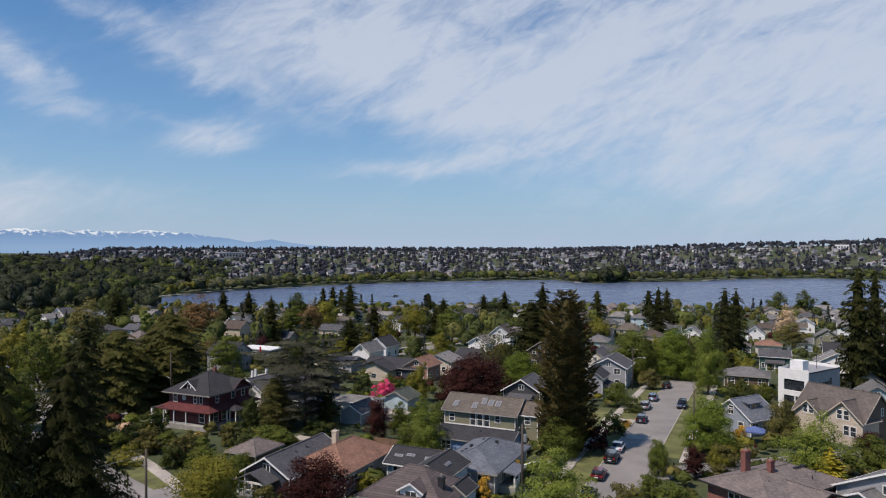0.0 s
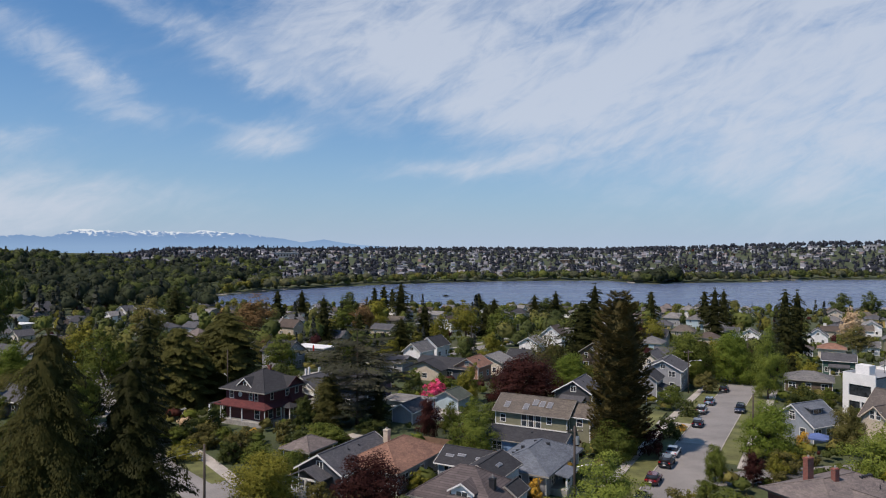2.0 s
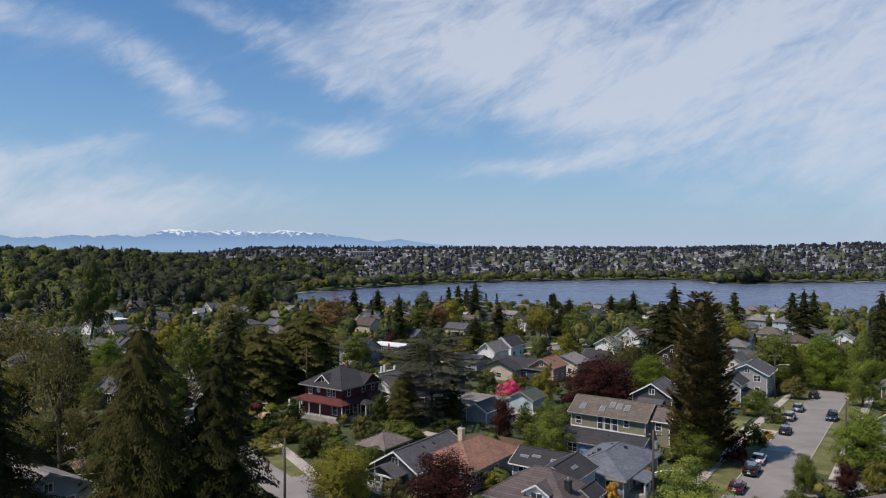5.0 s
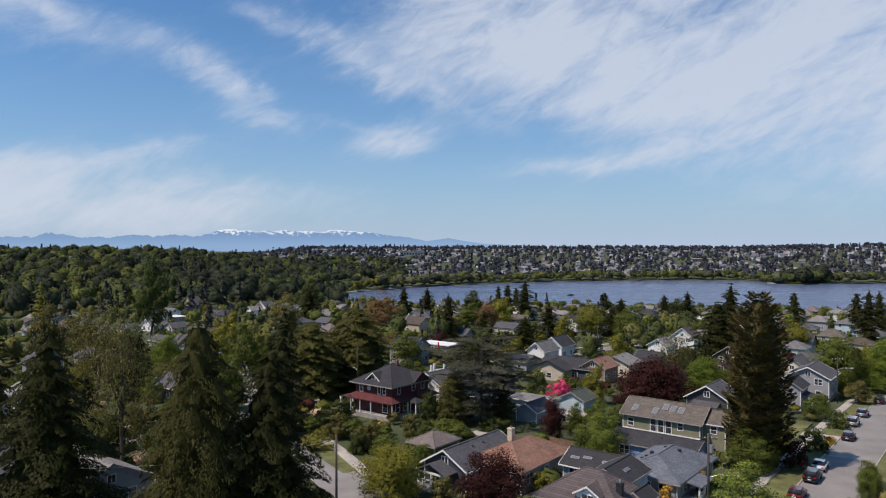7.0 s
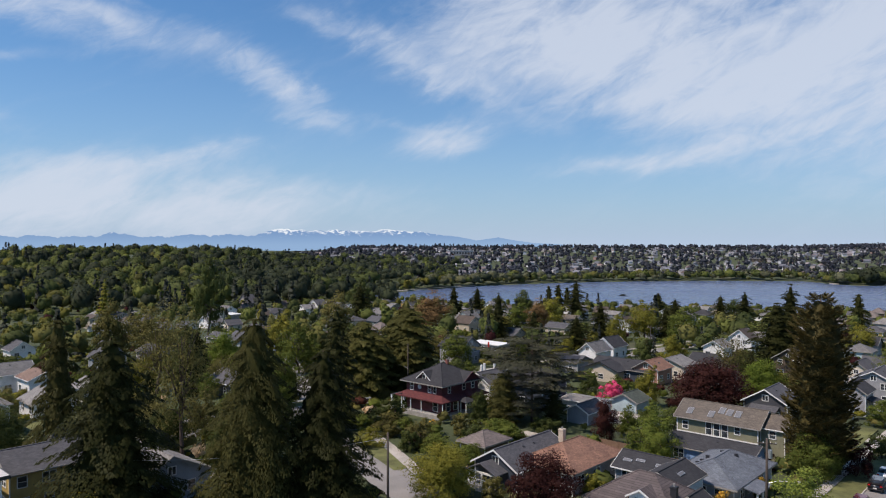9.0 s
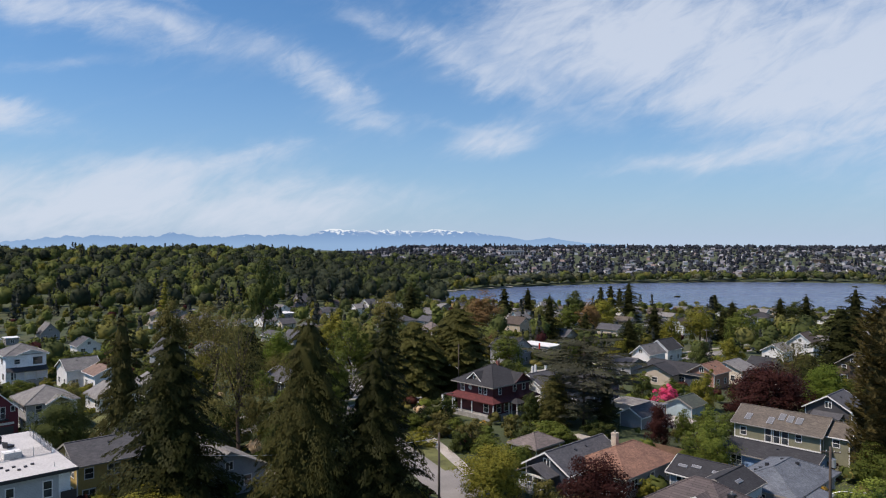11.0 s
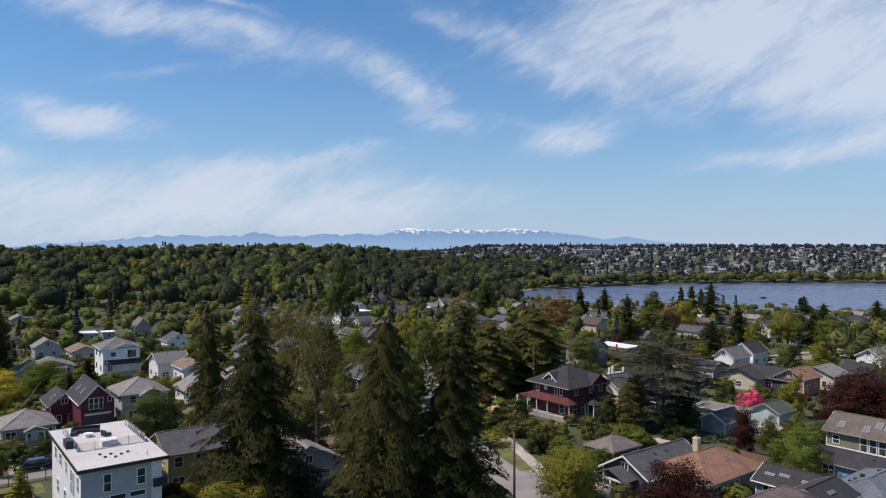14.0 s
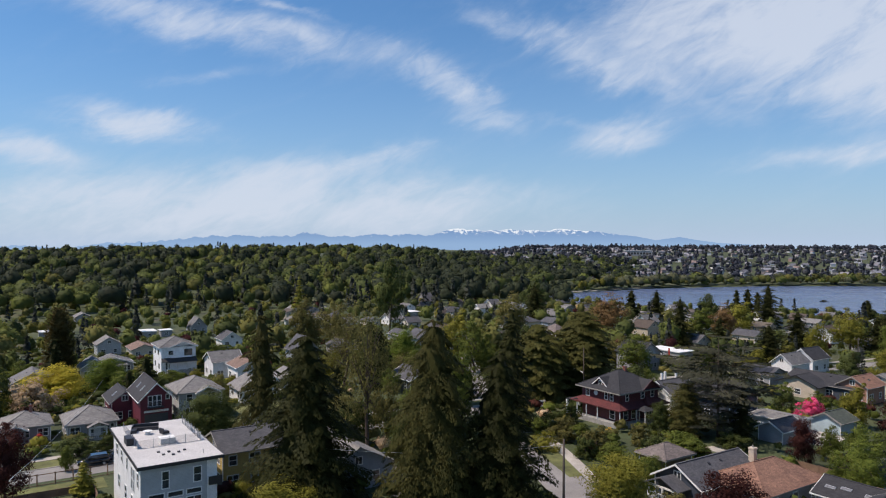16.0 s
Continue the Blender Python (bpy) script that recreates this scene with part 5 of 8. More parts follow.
# ---- houses on the slanting block east of the street ----
def brick_house():
    w, d, h = 9.0, 15.0, 2.9
    H = thing("house", pose(44.0, 93.1, 0, 0, 0, -SLANT), "low red brick house with a wide brown-grey hipped roof", "house")
    rm = roof_mat("mauve")
    hip_roof(H, w, d, h, 0.34, 0.8, rm, M["dark_metal"])
    part("wall", Mesh().box(-w / 2, w / 2, -d / 2, d / 2, -0.6, h), M["brick"], H)
    gable_roof(H, 5.0, 6.0, h, 0.3, 0.6, rm, M["dark_metal"], x0=w / 2 + 0.8, y0=-1.0, axis="x", name="wing_roof")
    part("wing", Mesh().box(w / 2, w / 2 + 3.0, -3.6, 1.6, -0.6, h), M["brick"], H)
    window(H, "s", -0.4, 1.7, 1.6, 1.4, (w / 2, d / 2), None, 2)
    window(H, "e", -5.6, 1.7, 1.6, 1.3, (w / 2, d / 2), None, 2)
    window(H, "e", 4.6, 1.7, 1.6, 1.3, (w / 2, d / 2), None, 2)
    window(H, "w", 0, 1.7, 1.4, 1.3, (w / 2, d / 2), None, 2)
    chimney(H, -2.4, -2.6, h + 0.3, h + 3.9, 0.7, 1.1)
    chimney(H, 0.6, -1.6, h + 0.3, h + 3.2, 0.6, 0.8)
    for k in range(5):
        part("roof_vent", Mesh().box(0.9, 1.3, 2.6 + 0.5 * k, 2.85 + 0.5 * k, h + 0.9, h + 1.72), M["dark_metal"], H)
    for x, y in ((2.6, 5.0), (2.0, -4.0), (3.4, 3.0)):
        part("vent_pipe", Mesh().tube([(x, y, h), (x, y, h + 1.3)], [0.06, 0.06], 6), M["dark_metal"], H)


brick_house()
H = house(58.6, 88.0, SLANT, 12.6, 10.0, 3.3, "grey house with a pale grey roof and white front gable", "grey", "grey", 0.5, axis="y", wins="s2 e2 w2")
gable_roof(H, 4.6, 3.6, 3.0, 0.5, 0.4, roof_mat("grey"), M["white"], x0=-1.6, y0=-6.2, axis="y", name="porch_roof")
walls(H, 4.0, 3.0, 3.0, wall_mat("grey"), 1.0, "y", x0=-1.6, y0=-6.2, name="porch_wall", corner=M["white"])


def tan_house():
    w, d, h, p = 12.5, 9.4, 4.2, 0.92
    H = thing("house", pose(72.5, 127.1, -0.2, 0, 0, -SLANT), "tall cream house with a brown-grey roof and twin gables", "house")
    rm, wm = roof_mat("taupe"), wall_mat("beige")
    rise = gable_roof(H, w, d, h, p, 0.4, rm, wm)
    walls(H, w, d, h, wm, rise)
    for x0, ww in ((3.0, 6.8), (-3.4, 4.6)):
        gable_roof(H, ww, d / 2 + 0.6, h, 0.9, 0.3, rm, wm, x0=x0, y0=-d / 4 - 0.3, axis="y", name="front_roof")
        walls(H, ww, d / 2 + 0.3, h, wm, ww / 2 * 0.9, "y", x0=x0, y0=-d / 4 - 0.3, name="front_gable")
    dims = (w / 2, d / 2 + 0.45)
    for u in (2.4, 3.6):
        window(H, "s", u, h + 0.8, 0.85, 1.5, dims)
        window(H, "s", u + 1.2, 2.4, 0.9, 1.6, dims)
    for u in (-3.9, -2.8):
        window(H, "s", u, h + 0.6, 0.75, 1.3, dims)
    part("side_wall", Mesh().extrude([(w / 2, -d / 2, -0.5), (w / 2, d / 2, -0.5), (w / 2, d / 2, h), (w / 2, 0, h + rise - 0.1), (w / 2, -d / 2, h)], (0.04, 0, 0)), wall_mat("brown"), H, "dark brown shingles")
    window(H, "e", 1.0, h + 1.2, 0.6, 1.2, (w / 2 + 0.04, d / 2))
    window(H, "e", -2.0, 2.2, 0.8, 1.3, (w / 2 + 0.04, d / 2))


tan_house()
H = house(56.7, 131.9, SLANT, 8.4, 7.6, 3.2, "cottage with a blue-grey roof, white barge boards and shed dormer", "bluegrey", "bluegrey", 0.72, axis="y", wins="s2 e3", over=0.4)
dormer(H, 2.2, -0.2, 4.4, 3.2, 2.2, 1.2, "e", roof_mat("bluegrey"), wall_mat("dark"), M["white"], 0.5, True, 3)
window(H, "s", 0, 4.4, 1.0, 1.5, (4.2, 3.8))


def modern_house():
    w, d, h = 6.6, 12.9, 8.6
    H = thing("house", pose(80.0, 153.1, -1.3, 0, 0, -55), "white cubic modern house with dark openings and roof deck", "house")
    wm = M["white"]
    part("wall", Mesh().box(-w / 2, w / 2, -d / 2, d / 2, -0.6, h), wall_mat("grey"), H)
    f = lattice([-w / 2, -w / 2 + 1.3, w / 2 - 0.9, w / 2], [-0.6, 1.3, 3.6, 4.7, 7.0, h + 0.7], -d / 2 - 0.3, -d / 2)
    part("front_frame", f, wm, H, "white render")
    part("opening", Mesh().box(-w / 2 + 1.3, w / 2 - 0.9, -d / 2 - 0.06, -d / 2 + 0.02, 4.7, 7.0), M["glass"], H)
    part("opening", Mesh().box(-w / 2 + 1.3, w / 2 - 0.9, -d / 2 - 0.06, -d / 2 + 0.02, 1.3, 3.6), M["glass"], H)
    part("mullion", Mesh().box(0.2, 0.5, -d / 2 - 0.26, -d / 2 - 0.06, 1.3, 3.6), wm, H)
    part("side_wall", Mesh().box(-w / 2 - 0.06, -w / 2, -d / 2, d / 2, -0.6, h + 0.7), wm, H)
    part("parapet", Mesh().box(-w / 2, w / 2, d / 2 - 0.2, d / 2, h, h + 0.7), wm, H)
    part("parapet", Mesh().box(w / 2 - 0.2, w / 2 + 0.02, -d / 2, d / 2, h, h + 0.25), M["dark_metal"], H)
    part("roof", Mesh().box(-w / 2 + 0.1, w / 2 - 0.2, -d / 2 + 0.2, d / 2 - 0.2, h - 0.1, h + 0.06), wall_mat("grey"), H)
    part("stair_box", Mesh().box(-2.6, 0.2, -3.2, -1.0, h, h + 2.0), wm, H)
    for k in range(5):
        window(H, "e", -1.6 + 1.0 * k, 6.0 if k < 4 else 6.3, 0.5, 0.5 if k < 4 else 1.2, (w / 2, d / 2), M["dark_metal"])
    part("mast", Mesh().tube([(0.5, 2.0, h), (0.5, 2.0, h + 4.0)], [0.06, 0.04], 6), M["dark_metal"], H)


modern_house()
H = house(79.6, 183.9, GRID, 10.5, 8.0, 3.2, "brown bungalow with a grey hipped roof and yellow porch", "brown", "grey", 0.4, "hip", wins="s3 e2")
H = house(104.2, 220.4, GRID, 8.5, 8.0, 4.6, "dark green house with a white railed porch", "green", "slate", 0.4, axis="x", wins="s3", stoop="s")
H = house(43.9, 181.7, GRID, 8.6, 10.5, 5.6, "grey two-storey house with white trim beside the street", "grey", "slate", 0.5, axis="y", wins="s2 e3")
H = house(35.7, 166.2, GRID, 5.5, 7.0, 5.0, "narrow grey house with a dark gabled roof", "grey", "charcoal", 0.7, axis="y", wins="s1 e2", stoop="e")
H = house(18.3, 152.3, GRID, 8.0, 8.0, 4.2, "dark house with a white-edged front gable", "dark", "slate", 0.6, axis="y", wins="s2 e2", stoop="s")

# ---- the next block, towards the lake ----
H = house(-12.0, 193.7, GRID, 17.0, 9.0, 3.6, "long navy house with a dark roof and beige front gable", "navy", "charcoal", 0.42, axis="x", wins="s4 e2")
gable_roof(H, 10.0, 5.0, 3.5, 0.4, 0.6, roof_mat("charcoal"), M["dark_metal"], x0=-3.4, y0=-6.0, axis="y", name="front_roof")
walls(H, 9.4, 5.0, 3.5, wall_mat("beige"), 1.9, "y", x0=-3.4, y0=-6.0, name="front_gable")
window(H, "s", -5.6, 1.7, 1.4, 1.2, (8.5, 8.5))
window(H, "s", -3.2, 1.7, 1.4, 1.2, (8.5, 8.5))
H = house(-5.4, 190.6, GRID, 6.5, 8.0, 4.2, "coral painted house with a coral roof", "coral", "rust", 0.6, axis="y", wins="s2 e2")
H = house(-0.2, 202.9, GRID, 9.0, 8.0, 4.0, "cream bungalow with a pale roof and timber gable", "cream", "pale", 0.4, axis="y", wins="s2 e2")
H = house(8.7, 219.1, GRID, 7.0, 8.0, 3.4, "small house with a dark gabled roof", "cream", "charcoal", 0.5, axis="x", wins="s2")
H = house(-23.9, 224.5, GRID, 6.0, 9.0, 4.6, "white gabled house with a grey roof", "white", "grey", 0.8, axis="y", wins="s2 e2")
H = house(-20.6, 243.7, GRID, 7.0, 9.0, 4.6, "white house with a dark steep gable", "white", "charcoal", 0.8, axis="y", wins="s2 e2")
H = house(24.4, 286.0, GRID, 9.0, 8.0, 5.4, "white gabled house among trees", "white", "brown", 0.8, axis="y", wins="s2 e2")
H = house(14.3, 261.8, GRID, 7.0, 8.0, 4.2, "white cottage with a pale grey roof", "white", "pale", 0.6, axis="y", wins="s2 e1")
H = house(-38.9, 150.5, GRID, 6.5, 8.5, 5.0, "white two-storey house with a dark gabled roof", "white", "slate", 0.62, axis="y", wins="s2 e2")
for x_, y_ in ((-1.6, -1.0), (-2.4, 1.0), (-0.8, 2.6)):
    part("flue", Mesh().box(x_ - 0.2, x_ + 0.2, y_ - 0.2, y_ + 0.2, 5.2, 8.2), M["white"], H)
H = house(-28.8, 150.2, GRID, 10.0, 9.0, 5.2, "dark blue house with a charcoal roof behind a pine", "navy", "charcoal", 0.62, axis="x", wins="s3 e2")
H = house(-17.5, 147.1, GRID, 8.0, 5.5, 2.6, "white garage with a pale flat-pitched roof", "white", "pale", 0.12, axis="x", wins="s2", vents=0)
H = house(-16.4, 138.3, GRID, 4.5, 6.5, 2.6, "small grey shed with white rafter ends", "grey", "slate", 0.55, axis="y", wins="e1", vents=0)
H = house(-8.9, 151.7, GRID, 5.5, 5.5, 2.5, "pale blue garage with a greenish gabled roof", "paleblue", "greenish", 0.5, axis="y", wins="s1", vents=0)

H = house(-28.6, 203.3, GRID, 9.0, 7.0, 3.6, "grey house with dark solar panels on its roof", "grey", "slate", 0.4, axis="x", wins="s2", vents=0)
for k in range(5):
    on_slope(H, 9.0, 7.0, 3.6, 0.4, 0.4, -3.2 + 1.6 * k, 0.5, -1, (1.5, 2.6), "solar_panel", M["dark_metal"])
H = house(119.8, 338.0, GRID, 8.0, 7.0, 3.4, "white cottage with a pale roof", "white", "grey", 0.6, axis="y", wins="s2")
H = house(112.2, 343.2, GRID, 8.0, 7.0, 4.2, "white house with a dark roof", "white", "slate", 0.5, axis="x", wins="s2")
H = house(145.9, 327.8, GRID, 8.0, 8.0, 4.2, "grey house with a steep white gable", "white", "slate", 0.8, axis="y", wins="s2")
H = house(181.1, 357.6, GRID, 7.5, 7.0, 4.6, "white house with a tan roof", "white", "tan", 0.6, axis="x", wins="s2")
H = house(147.0, 289.2, GRID, 9.0, 7.0, 3.6, "white bungalow with a pale grey roof", "white", "grey", 0.5, axis="x", wins="s2")
H = house(126.4, 272.6, GRID, 9.0, 7.0, 3.6, "brown-roofed bungalow among trees", "cream", "rust", 0.45, "hip", wins="s2")
H = house(113.2, 269.5, GRID, 9.0, 7.0, 3.6, "grey bungalow with a low roof", "grey", "taupe", 0.45, "hip", wins="s2")
H = house(-53.3, 342.3, GRID, 11.0, 8.0, 3.6, "house with a long slate roof near the lake", "beige", "slate", 0.5, axis="x", wins="s2")
H = house(-23.4, 363.0, GRID, 8.0, 8.0, 5.0, "white gabled house near the lake", "white", "brown", 0.8, axis="y", wins="s2")
H = house(-236.8, 438.3, GRID, 10.0, 8.0, 4.0, "white-gabled house near the park", "white", "slate", 0.7, axis="y", wins="s2")
H = house(-225.1, 441.9, GRID, 14.0, 8.0, 4.0, "long house with a grey roof near the park", "grey", "grey", 0.5, axis="x", wins="s2")


def white_roof(x, y, w, d, label):
    """A low flat building with a bright white roof."""
    H = thing("house", pose(x, y, G(x, y), 0, 0, -GRID), label, "building")
    walls(H, w, d, 3.0, wall_mat("grey"))
    part("roof", Mesh().box(-w / 2 - 0.4, w / 2 + 0.4, -d / 2 - 0.4, d / 2 + 0.4, 3.0, 3.3), M["white"], H)
    window(H, "s", 0, 1.6, 1.4, 1.2, (w / 2, d / 2), None, 2)
    window(H, "e", 0, 1.6, 1.4, 1.2, (w / 2, d / 2), None, 2)


white_roof(-258.2, 366.9, 12, 9, "low building with a bright white flat roof")
white_roof(-343.5, 183.1, 9, 6, "small building with a bright white flat roof")
white_roof(-301.3, 209.0, 10, 6, "small building with a bright white flat roof")
white_roof(-296.9, 215.5, 6, 5, "small building with a bright white flat roof")
white_roof(-343.6, 356.4, 10, 7, "small building with a bright white flat roof")
white_roof(-64.7, 250.0, 14, 7, "long low building with a bright white roof")

# ---- houses along the western street ----
H = house(-125.4, 74.2, GRID, 9.0, 8.0, 3.0, "bungalow with a pale grey hipped roof and porch gable", "grey", "pale", 0.5, "hip", wins="e3 s2")
porch(H, "e", (4.5, 4.0), 0.8, 3.0, 1.6, 2.6, roof_mat("pale"), M["white"], 0.6, 2, gable=True)
door(H, "e", 0.8, (4.5, 4.0), 0.6, wall_mat("white"))
H = house(-132.2, 66.1, GRID, 8.5, 7.6, 3.0, "bungalow with a pale hipped roof and small front gable", "grey", "pale", 0.45, "hip", wins="e3 s2", stack=(-1.0, 1.0))
gable_roof(H, 2.6, 3.2, 2.9, 0.5, 0.3, roof_mat("pale"), M["white"], x0=4.9, y0=-1.6, axis="x", name="porch_roof")
walls(H, 2.0, 3.0, 2.9, wall_mat("grey"), 0.8, "x", x0=4.9, y0=-1.6, name="porch_wall")


def maroon_house():
    w, d, h, p = 12.0, 5.6, 5.6, 1.0
    H = thing("house", pose(-122.2, 84.7, 0, 0, 0, -GRID), "dark red house with a steep grey gable and balcony", "house")
    rise = gable_roof(H, w, d, h, p, 0.5, roof_mat("charcoal"), M["white"])
    walls(H, w, d, h, wall_mat("red"), rise)
    dims = (w / 2, d / 2)
    for u in (-1.1, -0.3, 0.5):
        window(H, "e", u, h - 0.5, 0.62, 1.9, dims)
    window(H, "e", 2.0, h + 0.1, 0.5, 0.8, dims)
    part("garage_band", Mesh().box(w / 2, w / 2 + 0.06, -2.2, 2.2, 3.0, 3.4), M["white"], H, "white boards over the garage")
    part("garage_door", Mesh().box(w / 2, w / 2 + 0.05, -2.1, 2.1, 0.1, 2.7), wall_mat("dark"), H, "dark garage door")
    part("balcony", Mesh().box(w / 2, w / 2 + 1.1, -1.6, 1.2, 3.9, 4.05).box(w / 2 + 1.05, w / 2 + 1.1, -1.6, 1.2, 4.9, 4.98), M["dark_metal"], H)
    for k in range(12):
        yy = -1.6 + 2.8 * k / 11
        part("baluster", Mesh().box(w / 2 + 1.05, w / 2 + 1.09, yy - 0.02, yy + 0.02, 4.05, 4.9), M["dark_metal"], H)
    on_slope(H, w, d, h, p, 0.5, 2.0, 0.5, -1, (0.8, 1.2))
    on_slope(H, w, d, h, p, 0.5, -2.0, 0.5, -1, (0.8, 1.2))


maroon_house()
H = house(-131.3, 84.5, GRID, 9.0, 4.8, 4.6, "red gabled house with a slate roof and skylights", "red", "charcoal", 0.75, wins="e2 s2", vents=0)
on_slope(H, 9.0, 4.8, 4.6, 0.75, 0.4, 1.0, 0.5, -1, (0.8, 1.2))
H = house(-122.4, 95.3, GRID, 10.0, 8.5, 5.6, "pale two-storey house with a light hipped roof", "ash", "pale", 0.5, "hip", wins="e2 s3")
gable_roof(H, 3.0, 4.0, 5.6, 0.5, 0.4, roof_mat("pale"), M["white"], x0=4.4, y0=1.2, axis="x", name="front_roof")
H = house(-79.4, 72.3, GRID, 8.5, 12.0, 5.9, "yellow two-storey house with a dark slate roof", "yellow", "slate", 0.45, axis="y", wins="e4 s2")
H = house(-84.3, 78.3, GRID, 6.0, 6.0, 5.0, "house with a pale steep pyramid roof", "cream", "pale", 1.0, "hip", wins="e2")


def white_villa():
    w, d, h = 11.0, 9.5, 8.0
    H = thing("house", pose(-177.5, 131.5, -2.9, 0, 0, -GRID), "white two-storey house with dark band and raised porch", "house")
    rise = hip_roof(H, w, d, h, 0.45, 0.6, roof_mat("grey"), M["white"])
    walls(H, w, d, h, wall_mat("snow"))
    dims = (w / 2, d / 2)
    gable_roof(H, 2.0, 7.0, h, 0.35, 0.5, roof_mat("grey"), M["white"], x0=w / 2 - 0.4, y0=1.0, axis="x", name="front_roof")
    walls(H, 1.2, 6.6, h, wall_mat("snow"), 1.15, "x", x0=w / 2 - 0.3, y0=1.0, name="front_gable")
    window(H, "e", -2.2, 6.4, 1.2, 1.1, (w / 2 + 0.3, d / 2))
    window(H, "e", 2.6, 6.3, 2.0, 1.7, (w / 2 + 0.3, d / 2), M["dark_metal"], 2)
    part("band", Mesh().extrude([(w / 2 + 1.6, -d / 2, 4.0), (w / 2 + 0.2, -d / 2, 4.8), (w / 2 + 0.2, -d / 2, 4.95), (w / 2 + 1.6, -d / 2, 4.15)], (0, d, 0)), roof_mat("charcoal"), H)
    for u, a, b in ((-3.0, 1.0, 2.0), (-0.6, 1.2, 2.2), (2.6, 2.4, 1.4)):
        window(H, "e", u, 2.7, a, b, dims, M["white"], 2)
    for u, z in ((-2.8, 6.3), (1.5, 6.3), (-2.8, 2.6), (2.6, 2.4)):
        window(H, "s", u, z, 0.9, 1.3, dims, M["dark_metal"])
    porch(H, "e", dims, 0.6, 8.0, 1.8, 3.9, roof_mat("charcoal"), M["white"], 1.4, 4, 0.2)


white_villa()
H = house(-249.9, 156.0, GRID, 9.0, 8.0, 4.4, "pale grey gabled house with a light roof", "ash", "pale", 0.6, axis="x", wins="e2 s2")
H = house(-197.0, 124.4, GRID, 9.0, 10.0, 3.2, "craftsman bungalow with a low grey roof and white windows", "bluegrey", "grey", 0.35, axis="x", wins="e3 s3", stoop="e")
H = house(-299.4, 235.7, GRID, 9.0, 8.0, 3.6, "tall-roofed grey house with steep gables", "grey", "grey", 1.1, axis="x", wins="e2")
H = house(-158.7, 133.6, GRID, 9.0, 8.0, 5.0, "white house with a grey gabled roof", "white", "grey", 0.5, axis="y", wins="e2 s2")
H = house(-147.2, 131.4, GRID, 9.0, 7.0, 4.4, "white house with a dusty coral roof", "white", "dusty", 0.45, axis="x", wins="e2 s2")
H = house(-124.6, 113.2, GRID, 9.0, 8.0, 3.2, "pale cottage with a light grey roof", "white", "pale", 0.5, axis="x", wins="e2 s2")
H = house(-164.9, 171.5, GRID, 8.0, 8.0, 4.5, "steep slate-roofed house with a front gable", "bluegrey", "slate", 1.0, axis="x", wins="e2")
H = house(-99.2, 142.3, GRID, 10.0, 8.0, 3.6, "navy bungalow with a white front gable", "navy", "slate", 0.5, axis="x", wins="e2 s2")
H = house(-67.8, 78.6, GRID, 10.0, 11.0, 3.4, "house with a pale sunlit roof between tall firs", "bluegrey", "pale", 0.5, axis="x", wins="e2")
H = house(-167.1, 194.4, GRID, 9.0, 8.0, 3.6, "slate-roofed bungalow among trees", "grey", "slate", 0.5, wins="e2")
H = house(-171.5, 87.9, GRID, 9.0, 9.0, 4.6, "grey house with a light grey roof", "grey", "grey", 0.5, wins="e2")
H = house(-229.1, 196.2, GRID, 9.0, 8.0, 3.6, "grey-roofed house with a white eave among trees", "white", "slate", 0.7, wins="e2")
H = house(-229.5, 156.3, GRID, 12.0, 8.0, 3.4, "low house with a coral-tan roof behind a bungalow", "cream", "dusty", 0.4, wins="e2")
H = house(-180.1, 249.5, GRID, 10.0, 8.0, 3.4, "slate-roofed house with white skylights among trees", "grey", "slate", 0.45, wins="e2")
H = house(-160.1, 235.2, GRID, 9.0, 8.0, 4.0, "house with a dark slate roof among trees", "bluegrey", "slate", 0.7, wins="e2")
H = house(-280.7, 286.9, GRID, 10.0, 8.0, 3.4, "pale-roofed house among trees by the hill", "white", "pale", 0.4, wins="e2")
H = house(-272.3, 383.2, GRID, 10.0, 8.0, 4.0, "white house with a grey roof by the hill", "white", "grey", 0.6, wins="e2")
H = house(-287.7, 429.2, GRID, 12.0, 8.0, 4.6, "grey steep-gabled house by the hill", "grey", "slate", 0.9, axis="y", wins="s2 e2")
H = house(-395.7, 231.8, GRID, 12.0, 8.0, 4.0, "grey-roofed house at the foot of the hill", "grey", "pale", 0.5, wins="e2")
H = house(-191.3, 114.8, GRID, 7.0, 7.0, 3.4, "small grey house with a white-edged gable", "grey", "grey", 0.7, wins="e2")
H = house(-127.9, 128.2, GRID, 7.0, 6.0, 3.4, "pale cottage with a light roof beside a fir", "white", "pale", 0.5, wins="e1")

# ---- roads and ground cover ----
def en(e, n):
    """From the street grid (east, north) to the world."""
    a = radians(GRID)
    return (e * math.cos(a) + n * math.sin(a), -e * math.sin(a) + n * math.cos(a))


strip("road_1", [en(-19.2, -60), en(-19.2, 200)], 7.2, 0.03, M["asphalt"], "worn pale asphalt street", "road")
strip("road_2", [en(-120.9, -60), en(-120.9, 330)], 6.8, 0.035, M["asphalt"], "worn pale asphalt street", "road")
strip("road_3", [(-8, 66), (-25, 82), (-38, 93), (-52, 108), (-63, 121), (-76, 140), (-100, 170), (-125, 215), (-140, 260)], 7.0, 0.04, M["asphalt"], "worn pale asphalt street", "road")
strip("road_4", [en(-15.4, 108), (62, 113), (90, 122)], 5.4, 0.045, M["asphalt"], "narrow asphalt side street", "road")
strip("road_5", [(-25, 82), en(-66, 48), en(-118, 52)], 6.0, 0.025, M["asphalt"], "worn pale asphalt street", "road")
strip("pavement_1", [en(-27.3, 20), en(-27.3, 196)], 1.6, 0.09, M["concrete"], "pale concrete pavement", "pavement")
